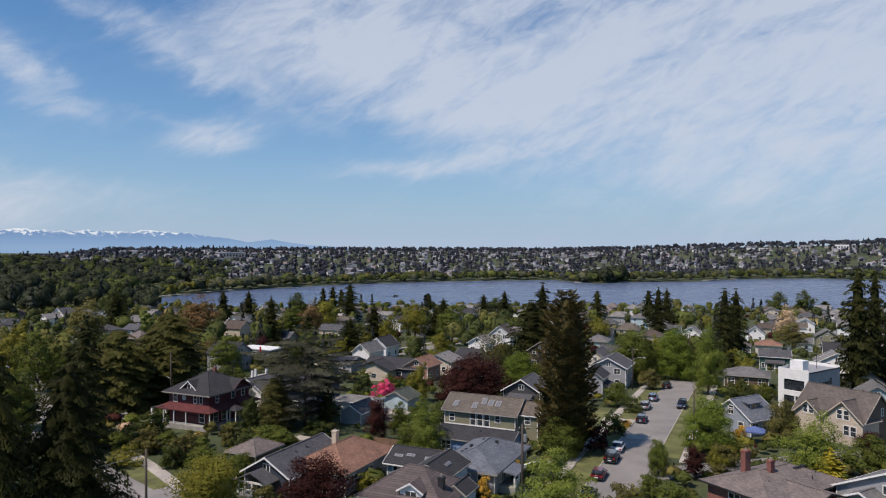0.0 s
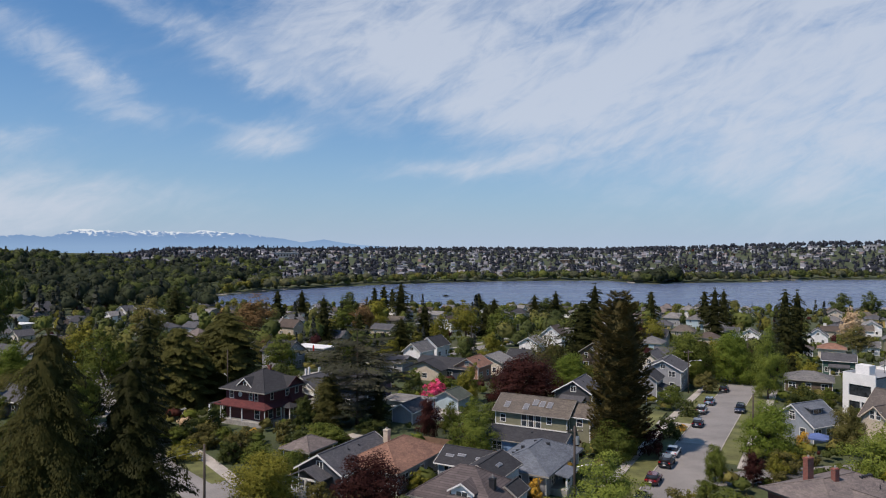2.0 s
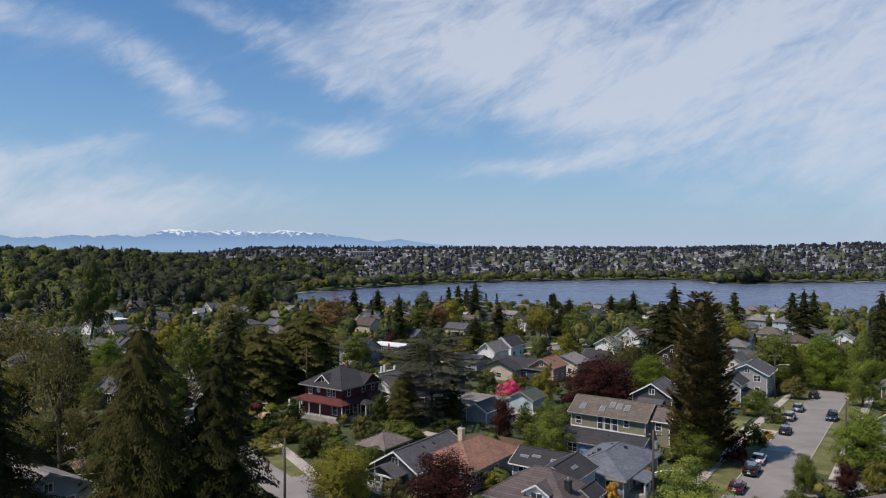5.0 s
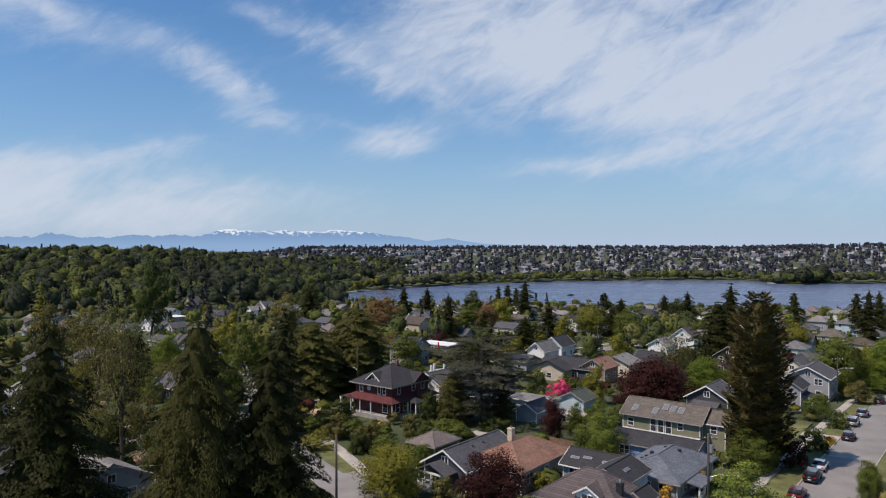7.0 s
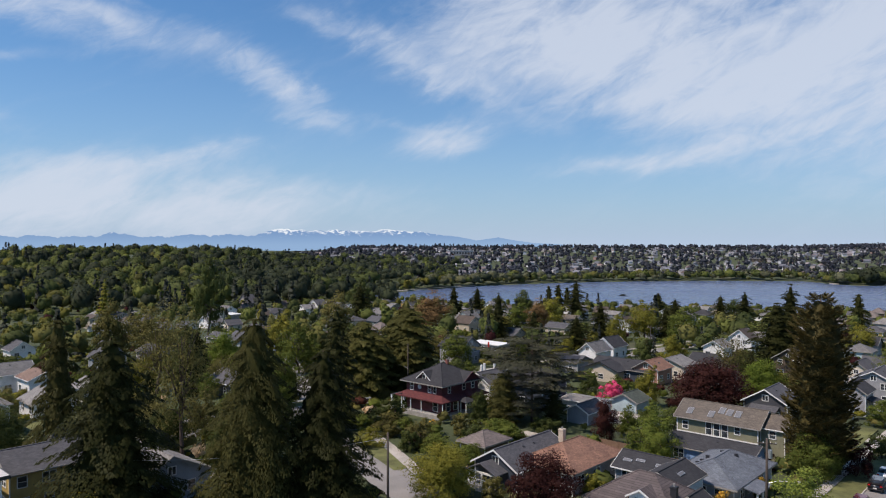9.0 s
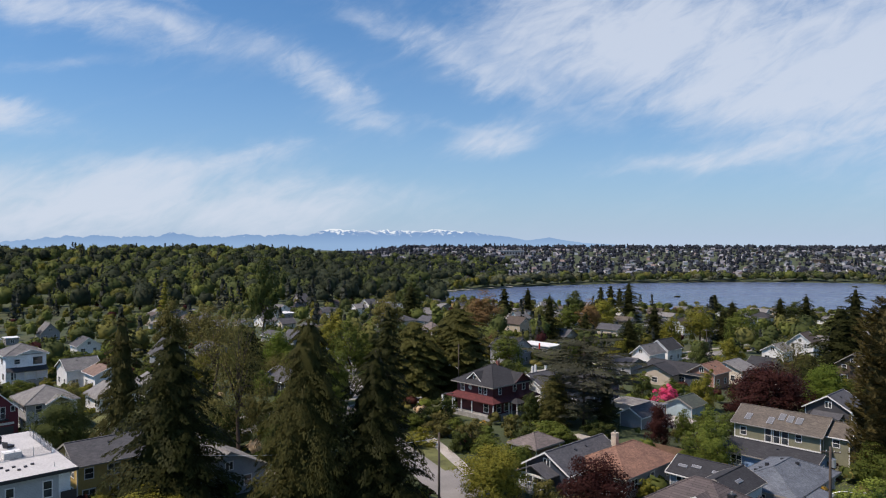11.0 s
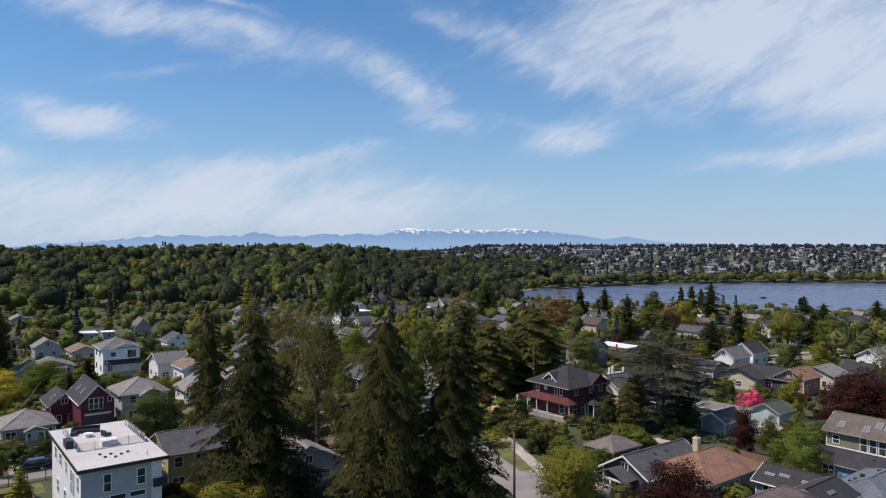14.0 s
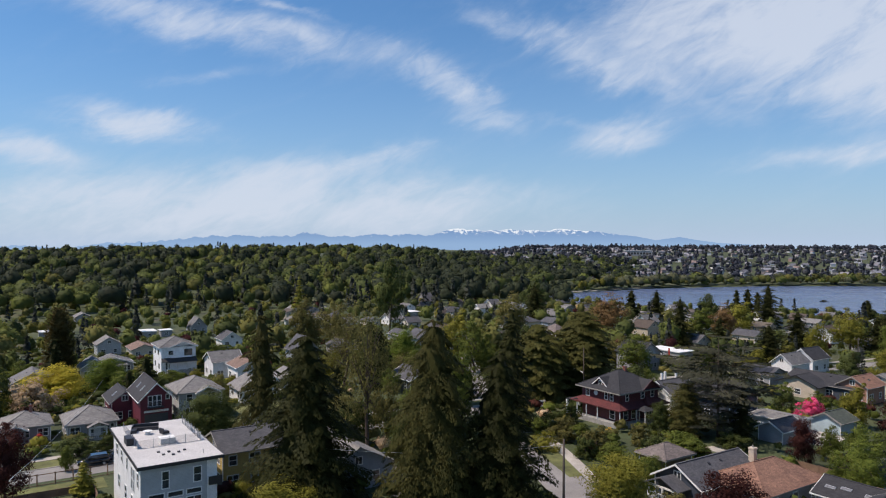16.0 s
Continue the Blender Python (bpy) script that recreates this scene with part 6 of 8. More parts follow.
strip("pavement_2", [en(-11.2, 116), en(-11.2, 196)], 1.6, 0.09, M["concrete"], "pale concrete pavement", "pavement")
strip("pavement_3", [en(-130.0, -40), en(-130.0, 300)], 1.9, 0.09, M["concrete"], "pale concrete pavement", "pavement")
strip("pavement_4", [(-36, 97.6), (-45.7, 109.1), (-54.9, 119.1), (-62, 129)], 2.0, 0.09, M["concrete"], "pale concrete pavement", "pavement")
strip("verge_1", [en(-24.7, 20), en(-24.7, 196)], 3.4, 0.06, M["lawn"], "mown grass verge beside the street", "grass")
strip("verge_2", [en(-13.8, 118), en(-13.8, 196)], 3.4, 0.06, M["lawn"], "mown grass verge beside the street", "grass")
strip("verge_3", [en(-126.8, -40), en(-126.8, 300)], 4.2, 0.06, M["lawn"], "mown grass verge beside the street", "grass")
strip("verge_4", [(-39, 99), (-47.5, 107.0), (-56.5, 117.2)], 3.6, 0.06, M["lawn"], "dry patchy grass verge", "grass")
strip("kerb_1", [en(-22.9, 20), en(-22.9, 196)], 0.16, 0.14, M["concrete"], "concrete kerb", "kerb")
strip("kerb_2", [en(-15.5, 118), en(-15.5, 196)], 0.16, 0.14, M["concrete"], "concrete kerb", "kerb")
strip("kerb_3", [en(-124.4, -40), en(-124.4, 300)], 0.16, 0.14, M["concrete"], "concrete kerb", "kerb")
for e0, n0, e1, n1 in ((-36, 118, -29, 150), (-140, 20, -134, 44), (-10, 128, -5, 150), (-152, 40, -134, 70), (-60, 66, -48, 80)):
    patch("lawn", [en(e0, n0), en(e1, n0), en(e1, n1), en(e0, n1)], 0.05, M["lawn"], "mown green front lawn", "grass")
patch("paved_yard", [en(-70.5, 116), en(-63.5, 116), en(-66.5, 130.5), en(-73, 130.5)], 0.06, M["concrete"], "pale paved yard before the garages", "yard")
patch("paved_yard", [en(-76, 102), en(-67, 102), en(-67, 104.5), en(-76, 104.5)], 0.06, M["concrete"], "pale garden path", "path")
patch("road_patch", [en(-22.3, 127), en(-18.6, 127), en(-18.6, 131), en(-22.3, 131)], 0.05, M["concrete"], "pale concrete repair in the street", "road")
strip("driveway", [en(-40, 141), en(-23, 141)], 3.0, 0.075, M["concrete"], "pale concrete driveway", "driveway")


# ---- far woods and the far shore ----
def lumps_at(d, lump):
    near = np.clip((d @ lump.T - 0.7) / 0.3, 0, 1)
    return near.max(axis=1), near.argmax(axis=1)


def grove(name, label, mat, spots, heights, spread, quads, size, seed, cone=False, lumps=9, fine=False):
    """Many far trees as one piece of woodland: lumpy crowns with a dense inside and loose leaf clumps, each on the land."""
    rng = np.random.default_rng(seed)
    P, N, S, V, F, C = [], [], [], [], [], []
    RING, TURN = (7, 11) if fine else (4, 7)
    th, ph = np.meshgrid(np.arange(TURN) * 2 * np.pi / TURN, np.linspace(-0.45, 1.5, RING))
    ball = np.stack([np.cos(ph) * np.cos(th), np.cos(ph) * np.sin(th), np.sin(ph)], 2).reshape(-1, 3)
    i, j = np.meshgrid(np.arange(RING - 1), np.arange(TURN), indexing="ij")
    skin = np.stack([i * TURN + j, i * TURN + (j + 1) % TURN, (i + 1) * TURN + (j + 1) % TURN, (i + 1) * TURN + j], 2).reshape(-1, 4)
    for (x, y), h in zip(spots, heights):
        z0 = G(x, y)
        here = np.array([x, y, z0])
        if cone:
            k = rng.uniform(0, 1, quads) ** 1.3
            a = rng.uniform(0, 6.283, quads)
            r = spread * h * (1.02 - k) * rng.uniform(0.55, 1.1, quads)
            p = np.stack([np.cos(a) * r, np.sin(a) * r, k * h], 1)
            n = np.stack([np.cos(a), np.sin(a), np.full(quads, 0.7)], 1)
        else:
            d = rng.normal(0, 1, (quads, 3))
            d /= np.linalg.norm(d, axis=1)[:, None]
            d[:, 2] = np.where(d[:, 2] < -0.4, -d[:, 2], d[:, 2])
            lump = rng.normal(0, 1, (lumps, 3))
            lump[:, 2] = np.abs(lump[:, 2]) * 0.8
            lump /= np.linalg.norm(lump, axis=1)[:, None]
            w = spread * h * rng.uniform(0.6, 1.25)
            tall = rng.uniform(0.38, 0.54) * h
            axes = np.array([w, w, tall])
            bulge, which = lumps_at(d, lump)
            p = d * (0.66 + 0.4 * bulge ** 0.6 + rng.uniform(-0.08, 0.1, quads))[:, None] * axes
            p[:, 2] += h - tall * 0.98
            n = d + 0.9 * bulge[:, None] * (d - 0.72 * lump[which])
            core = ball * (0.58 + 0.4 * lumps_at(ball, lump)[0] ** 0.7 + rng.uniform(-0.07, 0.07, len(ball)))[:, None] * axes
            C.append(core / axes)
            core[:, 2] += h - tall * 0.98
            F.append(skin + len(V) * RING * TURN)
            V.append(core + here)
        P.append(p + here)
        N.append(n)
        S.append(np.full(len(p), size * h / 14))
    v, f, soft = leaf_quads(np.concatenate(P), np.concatenate(N), np.concatenate(S), rng, 1.3, 0.42)
    if V:
        core = np.concatenate(V)
        f = np.concatenate([f, np.concatenate(F) + len(v)])
        v = np.concatenate([v, core])
        soft = np.concatenate([soft] + C)
    me = raw_mesh(name, v, f, mat, soft)
    return tagged(new(name, me), label, "woods", kind="stuff")


def polar(r, a):
    return (r * math.sin(radians(a)), r * math.cos(radians(a)))


def scatter(n, seed, a0, a1, r0, r1, ok=None, power=1.0):
    rng = np.random.default_rng(seed)
    out = []
    while len(out) < n:
        a = rng.uniform(a0, a1)
        r = r0 + (r1 - r0) * rng.uniform(0, 1) ** power
        if ok is None or ok(a, r):
            out.append(polar(r, a))
    return out


def far_side(a, r):
    return r > np.interp(a, SHORE_AZ, FAR_R) + 12




def hs(n, lo, hi, seed):
    return np.random.default_rng(seed).uniform(lo, hi, n)


def hill_ok(a, r):
    return a < -33 or r < 1000


for mt, n, seed, lo, hi, a1 in (("w_green", 600, 1, 10, 18, -35), ("w_deep", 500, 2, 11, 20, -24), ("w_dark", 560, 6, 11, 21, -24), ("w_dark", 260, 7, 10, 18, -22), ("w_olive", 140, 3, 10, 17, -36), ("w_lime", 60, 4, 9, 16, -38)):
    grove("hill_woods", "dense spring woodland on the hill", M[mt], scatter(n, seed, -38 if seed == 7 else -74, a1, 500, 1170, hill_ok, 0.85), hs(n, lo, hi, seed), 0.4, 130, 1.05, seed, lumps=10, fine=True)
grove("hill_firs", "dark conifers in the hill woodland", M["w_fir"], scatter(300, 5, -74, -24, 480, 1230, hill_ok), hs(300, 12, 23, 5), 0.2, 90, 1.3, 5, True)
for mt, n, seed, lo, hi in (("w_dark", 150, 31, 10, 16), ("w_deep", 110, 32, 9, 15), ("w_green", 60, 33, 8, 14)):
    grove("ridge_woods", "dark mixed woods behind the lake's end", M[mt], scatter(n, seed, -31, -17, 760, 1250, far_side, 1.0), hs(n, lo, hi, seed), 0.5, 80, 1.7, seed)
for mt, n, seed, lo, hi in (("hazed_fir", 1500, 11, 6, 13), ("hazed_green", 700, 12, 5, 11), ("hazed_olive", 900, 13, 4, 9), ("plum", 60, 16, 5, 8)):
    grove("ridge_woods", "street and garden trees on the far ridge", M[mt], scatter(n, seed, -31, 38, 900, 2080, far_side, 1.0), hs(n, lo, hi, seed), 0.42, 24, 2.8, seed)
grove("ridge_firs", "dark conifers on the far ridge", M["hazed_fir"], scatter(700, 14, -31, 38, 900, 2250, far_side), hs(700, 9, 19, 14), 0.17, 36, 2.6, 14, True)
grove("skyline_trees", "dark trees along the far skyline", M["hazed_fir"], scatter(900, 15, -31, 38, 2050, 2350, far_side), hs(900, 8, 17, 15), 0.45, 30, 3.0, 15)
_sh = [polar(float(np.interp(a, SHORE_AZ, FAR_R)) + d, a) for a, d in zip(np.linspace(-23.5, 38, 420), np.random.default_rng(21).uniform(1, 34, 420))]
for i, mt in enumerate(("w_shore_hazed", "w_green", "w_deep", "w_shore_hazed", "w_olive", "w_dark")):
    grove("shore_willows", "pale green willows and alders along the far shore", M[mt], _sh[i::6], np.random.default_rng(22 + i).uniform(2.0, 3.9, 70) ** 2 , 0.55, 80, 1.9, 22 + i)
def by_shore(n, seed, a0, a1, d0, d1):
    rng = np.random.default_rng(seed)
    return [polar(float(np.interp(a, SHORE_AZ, FAR_R)) + d, a) for a, d in zip(rng.uniform(a0, a1, n), rng.uniform(d0, d1, n))]


grove("shore_trees", "dense dark trees on a spit of the far shore", M["w_dark"], by_shore(26, 61, 10.6, 14.2, 3, 60), hs(26, 12, 20, 61), 0.5, 120, 1.5, 61)
grove("shore_trees", "deep green trees on a spit of the far shore", M["w_deep"], by_shore(24, 62, 10.3, 14.6, 2, 50), hs(24, 9, 17, 62), 0.5, 120, 1.5, 62)
grove("shore_trees", "large round willows beside the lake", M["w_shore_hazed"], by_shore(9, 63, -17.2, -14.2, 3, 14), hs(9, 11, 17, 63), 0.6, 150, 1.3, 63)
grove("shore_trees", "row of yellow-green poplars by the lake's end", M["w_lime"], by_shore(14, 64, -21.4, -18.0, 4, 14), hs(14, 10, 14, 64), 0.28, 120, 1.3, 64)
grove("shore_trees", "deep green trees along the far shore", M["w_deep"], by_shore(70, 65, -14, 36, 4, 40), hs(70, 9, 15, 65), 0.5, 100, 1.5, 65)
_nr = [polar(float(np.interp(a, SHORE_AZ, NEAR_R)) - d, a) for a, d in zip(np.linspace(-22, 36, 135), np.random.default_rng(25).uniform(14, 70, 135))]
for i, mt in enumerate(("w_lime", "w_green", "w_deep")):
    grove("near_shore_trees", "leafy trees along the near shore", M[mt], _nr[i::3], hs(45, 3, 6.5, 26 + i), 0.5, 80, 1.9, 26 + i)


def far_houses():
    """The far hillside's houses: small gabled bodies, too far to be told apart."""
    rng = np.random.default_rng(40)
    body, roof = Mesh(), Mesh()
    for x, y in scatter(900, 41, -30, 38, 960, 2150, lambda a, r: r > np.interp(a, SHORE_AZ, FAR_R) + 70):
        z, a = G(x, y) - 0.5, rng.choice([0.2, 1.77, 1.0, 2.5]) + rng.normal(0, 0.1)
        w, d, h = rng.uniform(7, 13), rng.uniform(6, 9), rng.uniform(3.6, 6.4)
        ca, sa = math.cos(a), math.sin(a)
        rise = d * rng.uniform(0.2, 0.4)

        def T(p):
            return (x + p[0] * ca - p[1] * sa, y + p[0] * sa + p[1] * ca, z + p[2])

        q = [T((sx * w / 2, sy * d / 2, k)) for k in (0, h) for sy in (-1, 1) for sx in (-1, 1)] + [T((-w / 2, 0, h + rise)), T((w / 2, 0, h + rise))]
        body.add(q, [(0, 2, 3, 1), (0, 1, 5, 4), (3, 2, 6, 7), (2, 0, 4, 8, 6), (1, 3, 7, 9, 5)])
        e = [T((sx * (w / 2 + 0.5), sy * (d / 2 + 0.5), h - 0.3)) for sy in (-1, 1) for sx in (-1, 1)] + [T((-w / 2 - 0.5, 0, h + rise + 0.25)), T((w / 2 + 0.5, 0, h + rise + 0.25))]
        roof.add(e, [(0, 1, 5, 4), (3, 2, 4, 5), (0, 4, 2), (1, 3, 5)])
    for nm, ms, cols, lab in (("far_house_walls", body, [(0.0, (0.5, 0.5, 0.52)), (0.3, (0.34, 0.32, 0.31)), (0.55, (0.24, 0.25, 0.28)), (0.8, (0.74, 0.74, 0.75)), (1.0, (0.3, 0.2, 0.17))], "pale walls of houses on the far ridge"),
                              ("far_house_roofs", roof, [(0.0, (0.1, 0.105, 0.125)), (0.4, (0.17, 0.17, 0.19)), (0.7, (0.26, 0.26, 0.285)), (1.0, (0.2, 0.145, 0.13))], "grey and brown roofs on the far ridge")):
        mat, nt, b = shader(nm, 0.8)
        geo = nt.nodes.new("ShaderNodeNewGeometry")
        nt.links.new(ramp_node(nt, geo.outputs["Random Per Island"], cols), b.inputs["Base Color"])
        tagged(new(nm, ms.data(nm, mat)), lab, "houses", kind="stuff")


far_houses()


# ---- large buildings on the far ridge ----
def far_block(a, r, w, h, d, lab, mat):
    x, y = polar(r, a)
    b = thing("building", pose(x, y, G(x, y), 0, 0, -a), lab, "building")
    part("wall", Mesh().box(-w / 2, w / 2, 0, d, 0, h), mat, b)
    part("roof", Mesh().box(-w / 2 - 0.5, w / 2 + 0.5, -0.5, d + 0.5, h, h + 0.6), M["membrane"], b)
    for k in range(int(w / 6)):
        x0 = -w / 2 + 6 * k + 1.5
        part("window_band", Mesh().box(x0, x0 + 3.5, -0.12, 0.02, h * 0.35, h * 0.7), M["glass"], b)


far_block(24.2, 1900, 44, 8, 20, "long white building on the far ridge", wall_mat("white"))
far_block(27.3, 1950, 22, 12, 18, "pale tall block on the far ridge", wall_mat("grey"))
far_block(29.6, 1950, 30, 12, 18, "white block on the far ridge", wall_mat("white"))
far_block(-16.8, 1500, 56, 11, 24, "long low school building with a pale roof", wall_mat("grey"))
far_block(33.2, 1950, 44, 8, 18, "long pale building on the far ridge", wall_mat("white"))
far_block(6.0, 1500, 34, 7, 16, "low brick building on the far slope", wall_mat("brown"))
far_block(-30.4, 1500, 42, 10, 18, "dark low block on the ridge", wall_mat("dark"))

# ---- beaches on the far shore ----
for a0, a1 in ((-23.4, -15.6), (20.3, 23.0), (10.6, 11.2), (14.0, 14.8)):
    pts_ = [polar(float(np.interp(a, SHORE_AZ, FAR_R)) + 3, a) for a in np.linspace(a0, a1, 8)]
    m_ = Mesh()
    for p_, q_ in zip(pts_[:-1], pts_[1:]):
        u_ = Vector(p_).normalized() * 7
        m_.extrude([(p_[0], p_[1], LAKE + 0.7), (q_[0], q_[1], LAKE + 0.7), (q_[0] + u_.x, q_[1] + u_.y, LAKE + 1.1), (p_[0] + u_.x, p_[1] + u_.y, LAKE + 1.1)], (0, 0, -1.4))
    tagged(new("beach", m_.data("beach", M["concrete"])), "pale strip of beach on the lake shore", "beach", kind="structure")

# ---- the blocks between the near streets and the lake ----
TAKEN = [(o.matrix_basis.translation.x, o.matrix_basis.translation.y) for o in bpy.data.objects if o.parent is None and o.name.split(".")[0] == "house"]
ROAD_E = (-19.2, -120.9)


def grid_of(x, y):
    a = radians(GRID)
    return x * math.cos(a) - y * math.sin(a), x * math.sin(a) + y * math.cos(a)


def on_road(x, y, m=5.5):
    e, n = grid_of(x, y)
    return min(abs(e - q) for q in ROAD_E) < m


def sight_height(x, y, wide, low=1.3):
    """How high a plant may stand here without hiding a SEEN spot from the camera at 34 m."""
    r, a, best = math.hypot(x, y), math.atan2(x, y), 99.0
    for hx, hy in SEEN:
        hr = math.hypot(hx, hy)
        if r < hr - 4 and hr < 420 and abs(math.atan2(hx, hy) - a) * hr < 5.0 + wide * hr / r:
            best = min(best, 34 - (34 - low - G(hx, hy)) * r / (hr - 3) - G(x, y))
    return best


NEAR_HOUSES = len(TAKEN)
# trees and shrubs to keep in the camera's plain view
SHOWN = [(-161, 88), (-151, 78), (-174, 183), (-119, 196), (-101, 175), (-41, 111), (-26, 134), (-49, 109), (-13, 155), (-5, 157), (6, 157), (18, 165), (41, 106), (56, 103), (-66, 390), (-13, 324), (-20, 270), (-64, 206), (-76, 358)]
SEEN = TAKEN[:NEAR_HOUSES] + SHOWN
rnd = random.Random(17)
LOOKS = [("white", "grey"), ("cream", "slate"), ("grey", "charcoal"), ("bluegrey", "slate"), ("tan", "brown"), ("white", "charcoal"), ("sage", "grey"), ("beige", "tan"), ("yellow", "slate"), ("brown", "mauve"), ("paleblue", "grey"), ("white", "pale"), ("grey", "pale")]
WORDS = {"charcoal": "dark", "slate": "slate grey", "grey": "grey", "pale": "pale grey", "brown": "brown", "mauve": "brown-mauve", "tan": "tan"}
TONES = {"bluegrey": "blue-grey", "paleblue": "pale blue"}
for e in range(-420, 260, 17):
    for n in range(150, 560, 15):
        x, y = en(e + rnd.uniform(-3, 3), n + rnd.uniform(-3, 3))
        r, a = math.hypot(x, y), math.degrees(math.atan2(x, y))
        lim = float(np.interp(a, SHORE_AZ, NEAR_R)) - 45 if a > -26 else 520
        keep = rnd.random()
        look_, form, pit, hh = rnd.choice(LOOKS), rnd.choice(("gable", "gable", "hip")), rnd.uniform(0.4, 0.8), rnd.choice((3.0, 3.2, 4.8, 5.6))
        if not ((140 if a < -42 else 165) < r < lim and -68 < a < 38) or keep > (0 if -13 < a < 3 and r < 290 else 0.8 if a < -42 else 0.92 if a > 8 else 0.5) or on_road(x, y, 12) or sight_height(x, y, 4.0, 1.5) < hh + 2.5 or any((x - p) ** 2 + (y - q) ** 2 < 210 for p, q in TAKEN):
            continue
        TAKEN.append((x, y))
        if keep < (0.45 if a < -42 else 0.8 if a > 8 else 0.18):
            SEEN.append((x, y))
        house(x, y, GRID + rnd.choice((0, 0, 0, 3)), rnd.uniform(7.5, 10.5), rnd.uniform(7, 9), hh, f"{TONES.get(look_[0], look_[0])} house with a {WORDS[look_[1]]} roof among trees", look_[0], look_[1], pit, form, rnd.choice("xy"), wins="s2 e2", vents=0, plain=True)


# ---- trees and shrubs, one by one ----
tree("fir", -63.8, 66.5, 23.3, 13.6, "tall dark fir with drooping boughs beside a roof", "tree")
tree("mid_cedar", -85.1, 79.0, 23.6, 7.6, "slender dark fir behind a yellow house", "tree")
tree("fir_b", -47.6, 71.9, 25.4, 11.0, "tall dark cedar in a close group", "tree")
tree("fir", -41.2, 77.1, 21.4, 11.4, "tall dark cedar in a close group", "tree")
tree("full_cedar", -67.1, 145.2, 17.8, 12.0, "dark olive cedar by the curved street", "tree")
tree("full_cedar", -61.0, 156.4, 20.4, 14.6, "dark olive cedar by the curved street", "tree")
tree("mid_fir", -60.2, 118.2, 22.6, 7.5, "dark cedar behind a close group", "tree")
tree("column", -196.8, 108.2, 20.2, 7.3, "dark columnar cypress beside houses", "tree")
tree("dome_acid", -161.4, 87.9, 7.4, 14.0, "yellow-green leafy tree in a front garden", "tree")
tree("bush_cream", -150.9, 77.7, 6.5, 9.9, "large shrub full of cream blossom", "shrub")
tree("dome_vivid", -166.8, 103.7, 7.1, 11.4, "rounded green garden tree", "tree")
tree("dome_deep", -105.7, 85.6, 7.0, 10.4, "dense deep green tree behind a modern house", "tree")
tree("plum", -98.1, 46.3, 9.3, 6.7, "dark purple-leaved tree in a garden", "tree")
tree("bush_plum", -128.8, 61.9, 3.9, 4.9, "dark purple shrub beside a bungalow", "tree")
tree("bush_redflower", -125.2, 64.9, 1.8, 2.0, "small shrub with red flowers", "shrub")
tree("spire", -94.2, 54.7, 4.8, 2.8, "small bright green conical tree by a fence", "tree")
tree("green", -106.2, 59.0, 3.6, 2.2, "young street tree with thin crown", "tree")
tree("bush_deep", -112.3, 64.6, 2.8, 7.0, "clipped dark green hedge", "hedge")
tree("bush_deep", -110.8, 68.6, 2.8, 3.4, "clipped dark green hedge", "hedge")
tree("lime", -59.7, 58.3, 6.5, 9.9, "bright yellow-green leafy tree", "tree")
tree("lime", -70.6, 62.5, 3.6, 3.6, "yellow-green shrub at a fir's foot", "tree")
tree("bare", -73.8, 91.7, 23.2, 10.4, "tall thin-leaved tree with bare grey limbs", "tree")
tree("bare", -113.7, 133.0, 19.6, 14.0, "tall thin-leaved spring tree", "tree")
tree("dome_vivid", -118.1, 164.5, 11.1, 10.1, "dense green round garden tree", "tree")
tree("far_olive", -174.5, 183.2, 19.0, 12.0, "fresh green tree among houses", "tree")
tree("far_olive", -186.7, 212.1, 15.8, 15.8, "olive spring tree among houses", "tree")
tree("far_deep", -209.1, 279.9, 34.3, 16.8, "tall dense poplar above the woods", "tree")
tree("spire", -304.4, 315.5, 25.3, 9.0, "slender yellow-green spire tree", "tree")
tree("far_lime", -119.1, 196.1, 14.8, 13.0, "fresh green tree by the street", "tree")
tree("far_green", -101.0, 175.5, 13.9, 11.4, "fresh green tree by the street", "tree")
tree("far_olive", -144.7, 285.7, 19.3, 15.4, "olive spring tree near the lake", "tree")
tree("far_deep", -192.4, 412.4, 22.6, 16.7, "dark tree by the lake end", "tree")
tree("deep", -60.5, 86.0, 9.5, 8.0, "dark leafy tree behind tall firs", "tree")
tree("green", -80.5, 131.5, 10.5, 9.5, "leafy green tree beside the curved street", "tree")
tree("deep", -78.0, 93.5, 7.0, 8.0, "dark green leafy tree behind tall firs", "tree")
tree("olive", -85.0, 98.5, 6.5, 8.0, "olive leafy tree behind tall firs", "tree")
tree("deep", -70.0, 101.0, 8.0, 8.5, "dark green leafy tree by a side street", "tree")
tree("dome_lime", -29.6, 88.5, 6.7, 8.8, "yellow-green maple beside the street", "tree")
tree("plum", -15.2, 84.6, 7.8, 9.0, "dark red Japanese maple with twisted limbs", "tree")
tree("bush_olive", -48.7, 116.4, 3.6, 6.1, "olive shrub in a garden", "shrub")
tree("bush_deep", -52.8, 119.4, 3.7, 5.2, "dark green garden shrub", "shrub")
tree("bush_olive", -40.9, 111.2, 4.3, 5.0, "yellow-green shrub in a garden", "shrub")
tree("bush_gold", -42.5, 121.8, 1.8, 2.3, "yellow-leaved shrub in a garden", "shrub")
tree("bush_deep", -41.5, 107.5, 3.3, 3.7, "dark green garden shrub", "shrub")
tree("bush_green", -29.0, 116.9, 3.9, 6.8, "rounded green hedge beside a path", "hedge")
tree("bush_green", -26.3, 116.0, 3.6, 5.7, "rounded green hedge beside a path", "hedge")
tree("olive", -31.9, 133.2, 8.8, 6.2, "olive conifer-like garden tree", "tree")
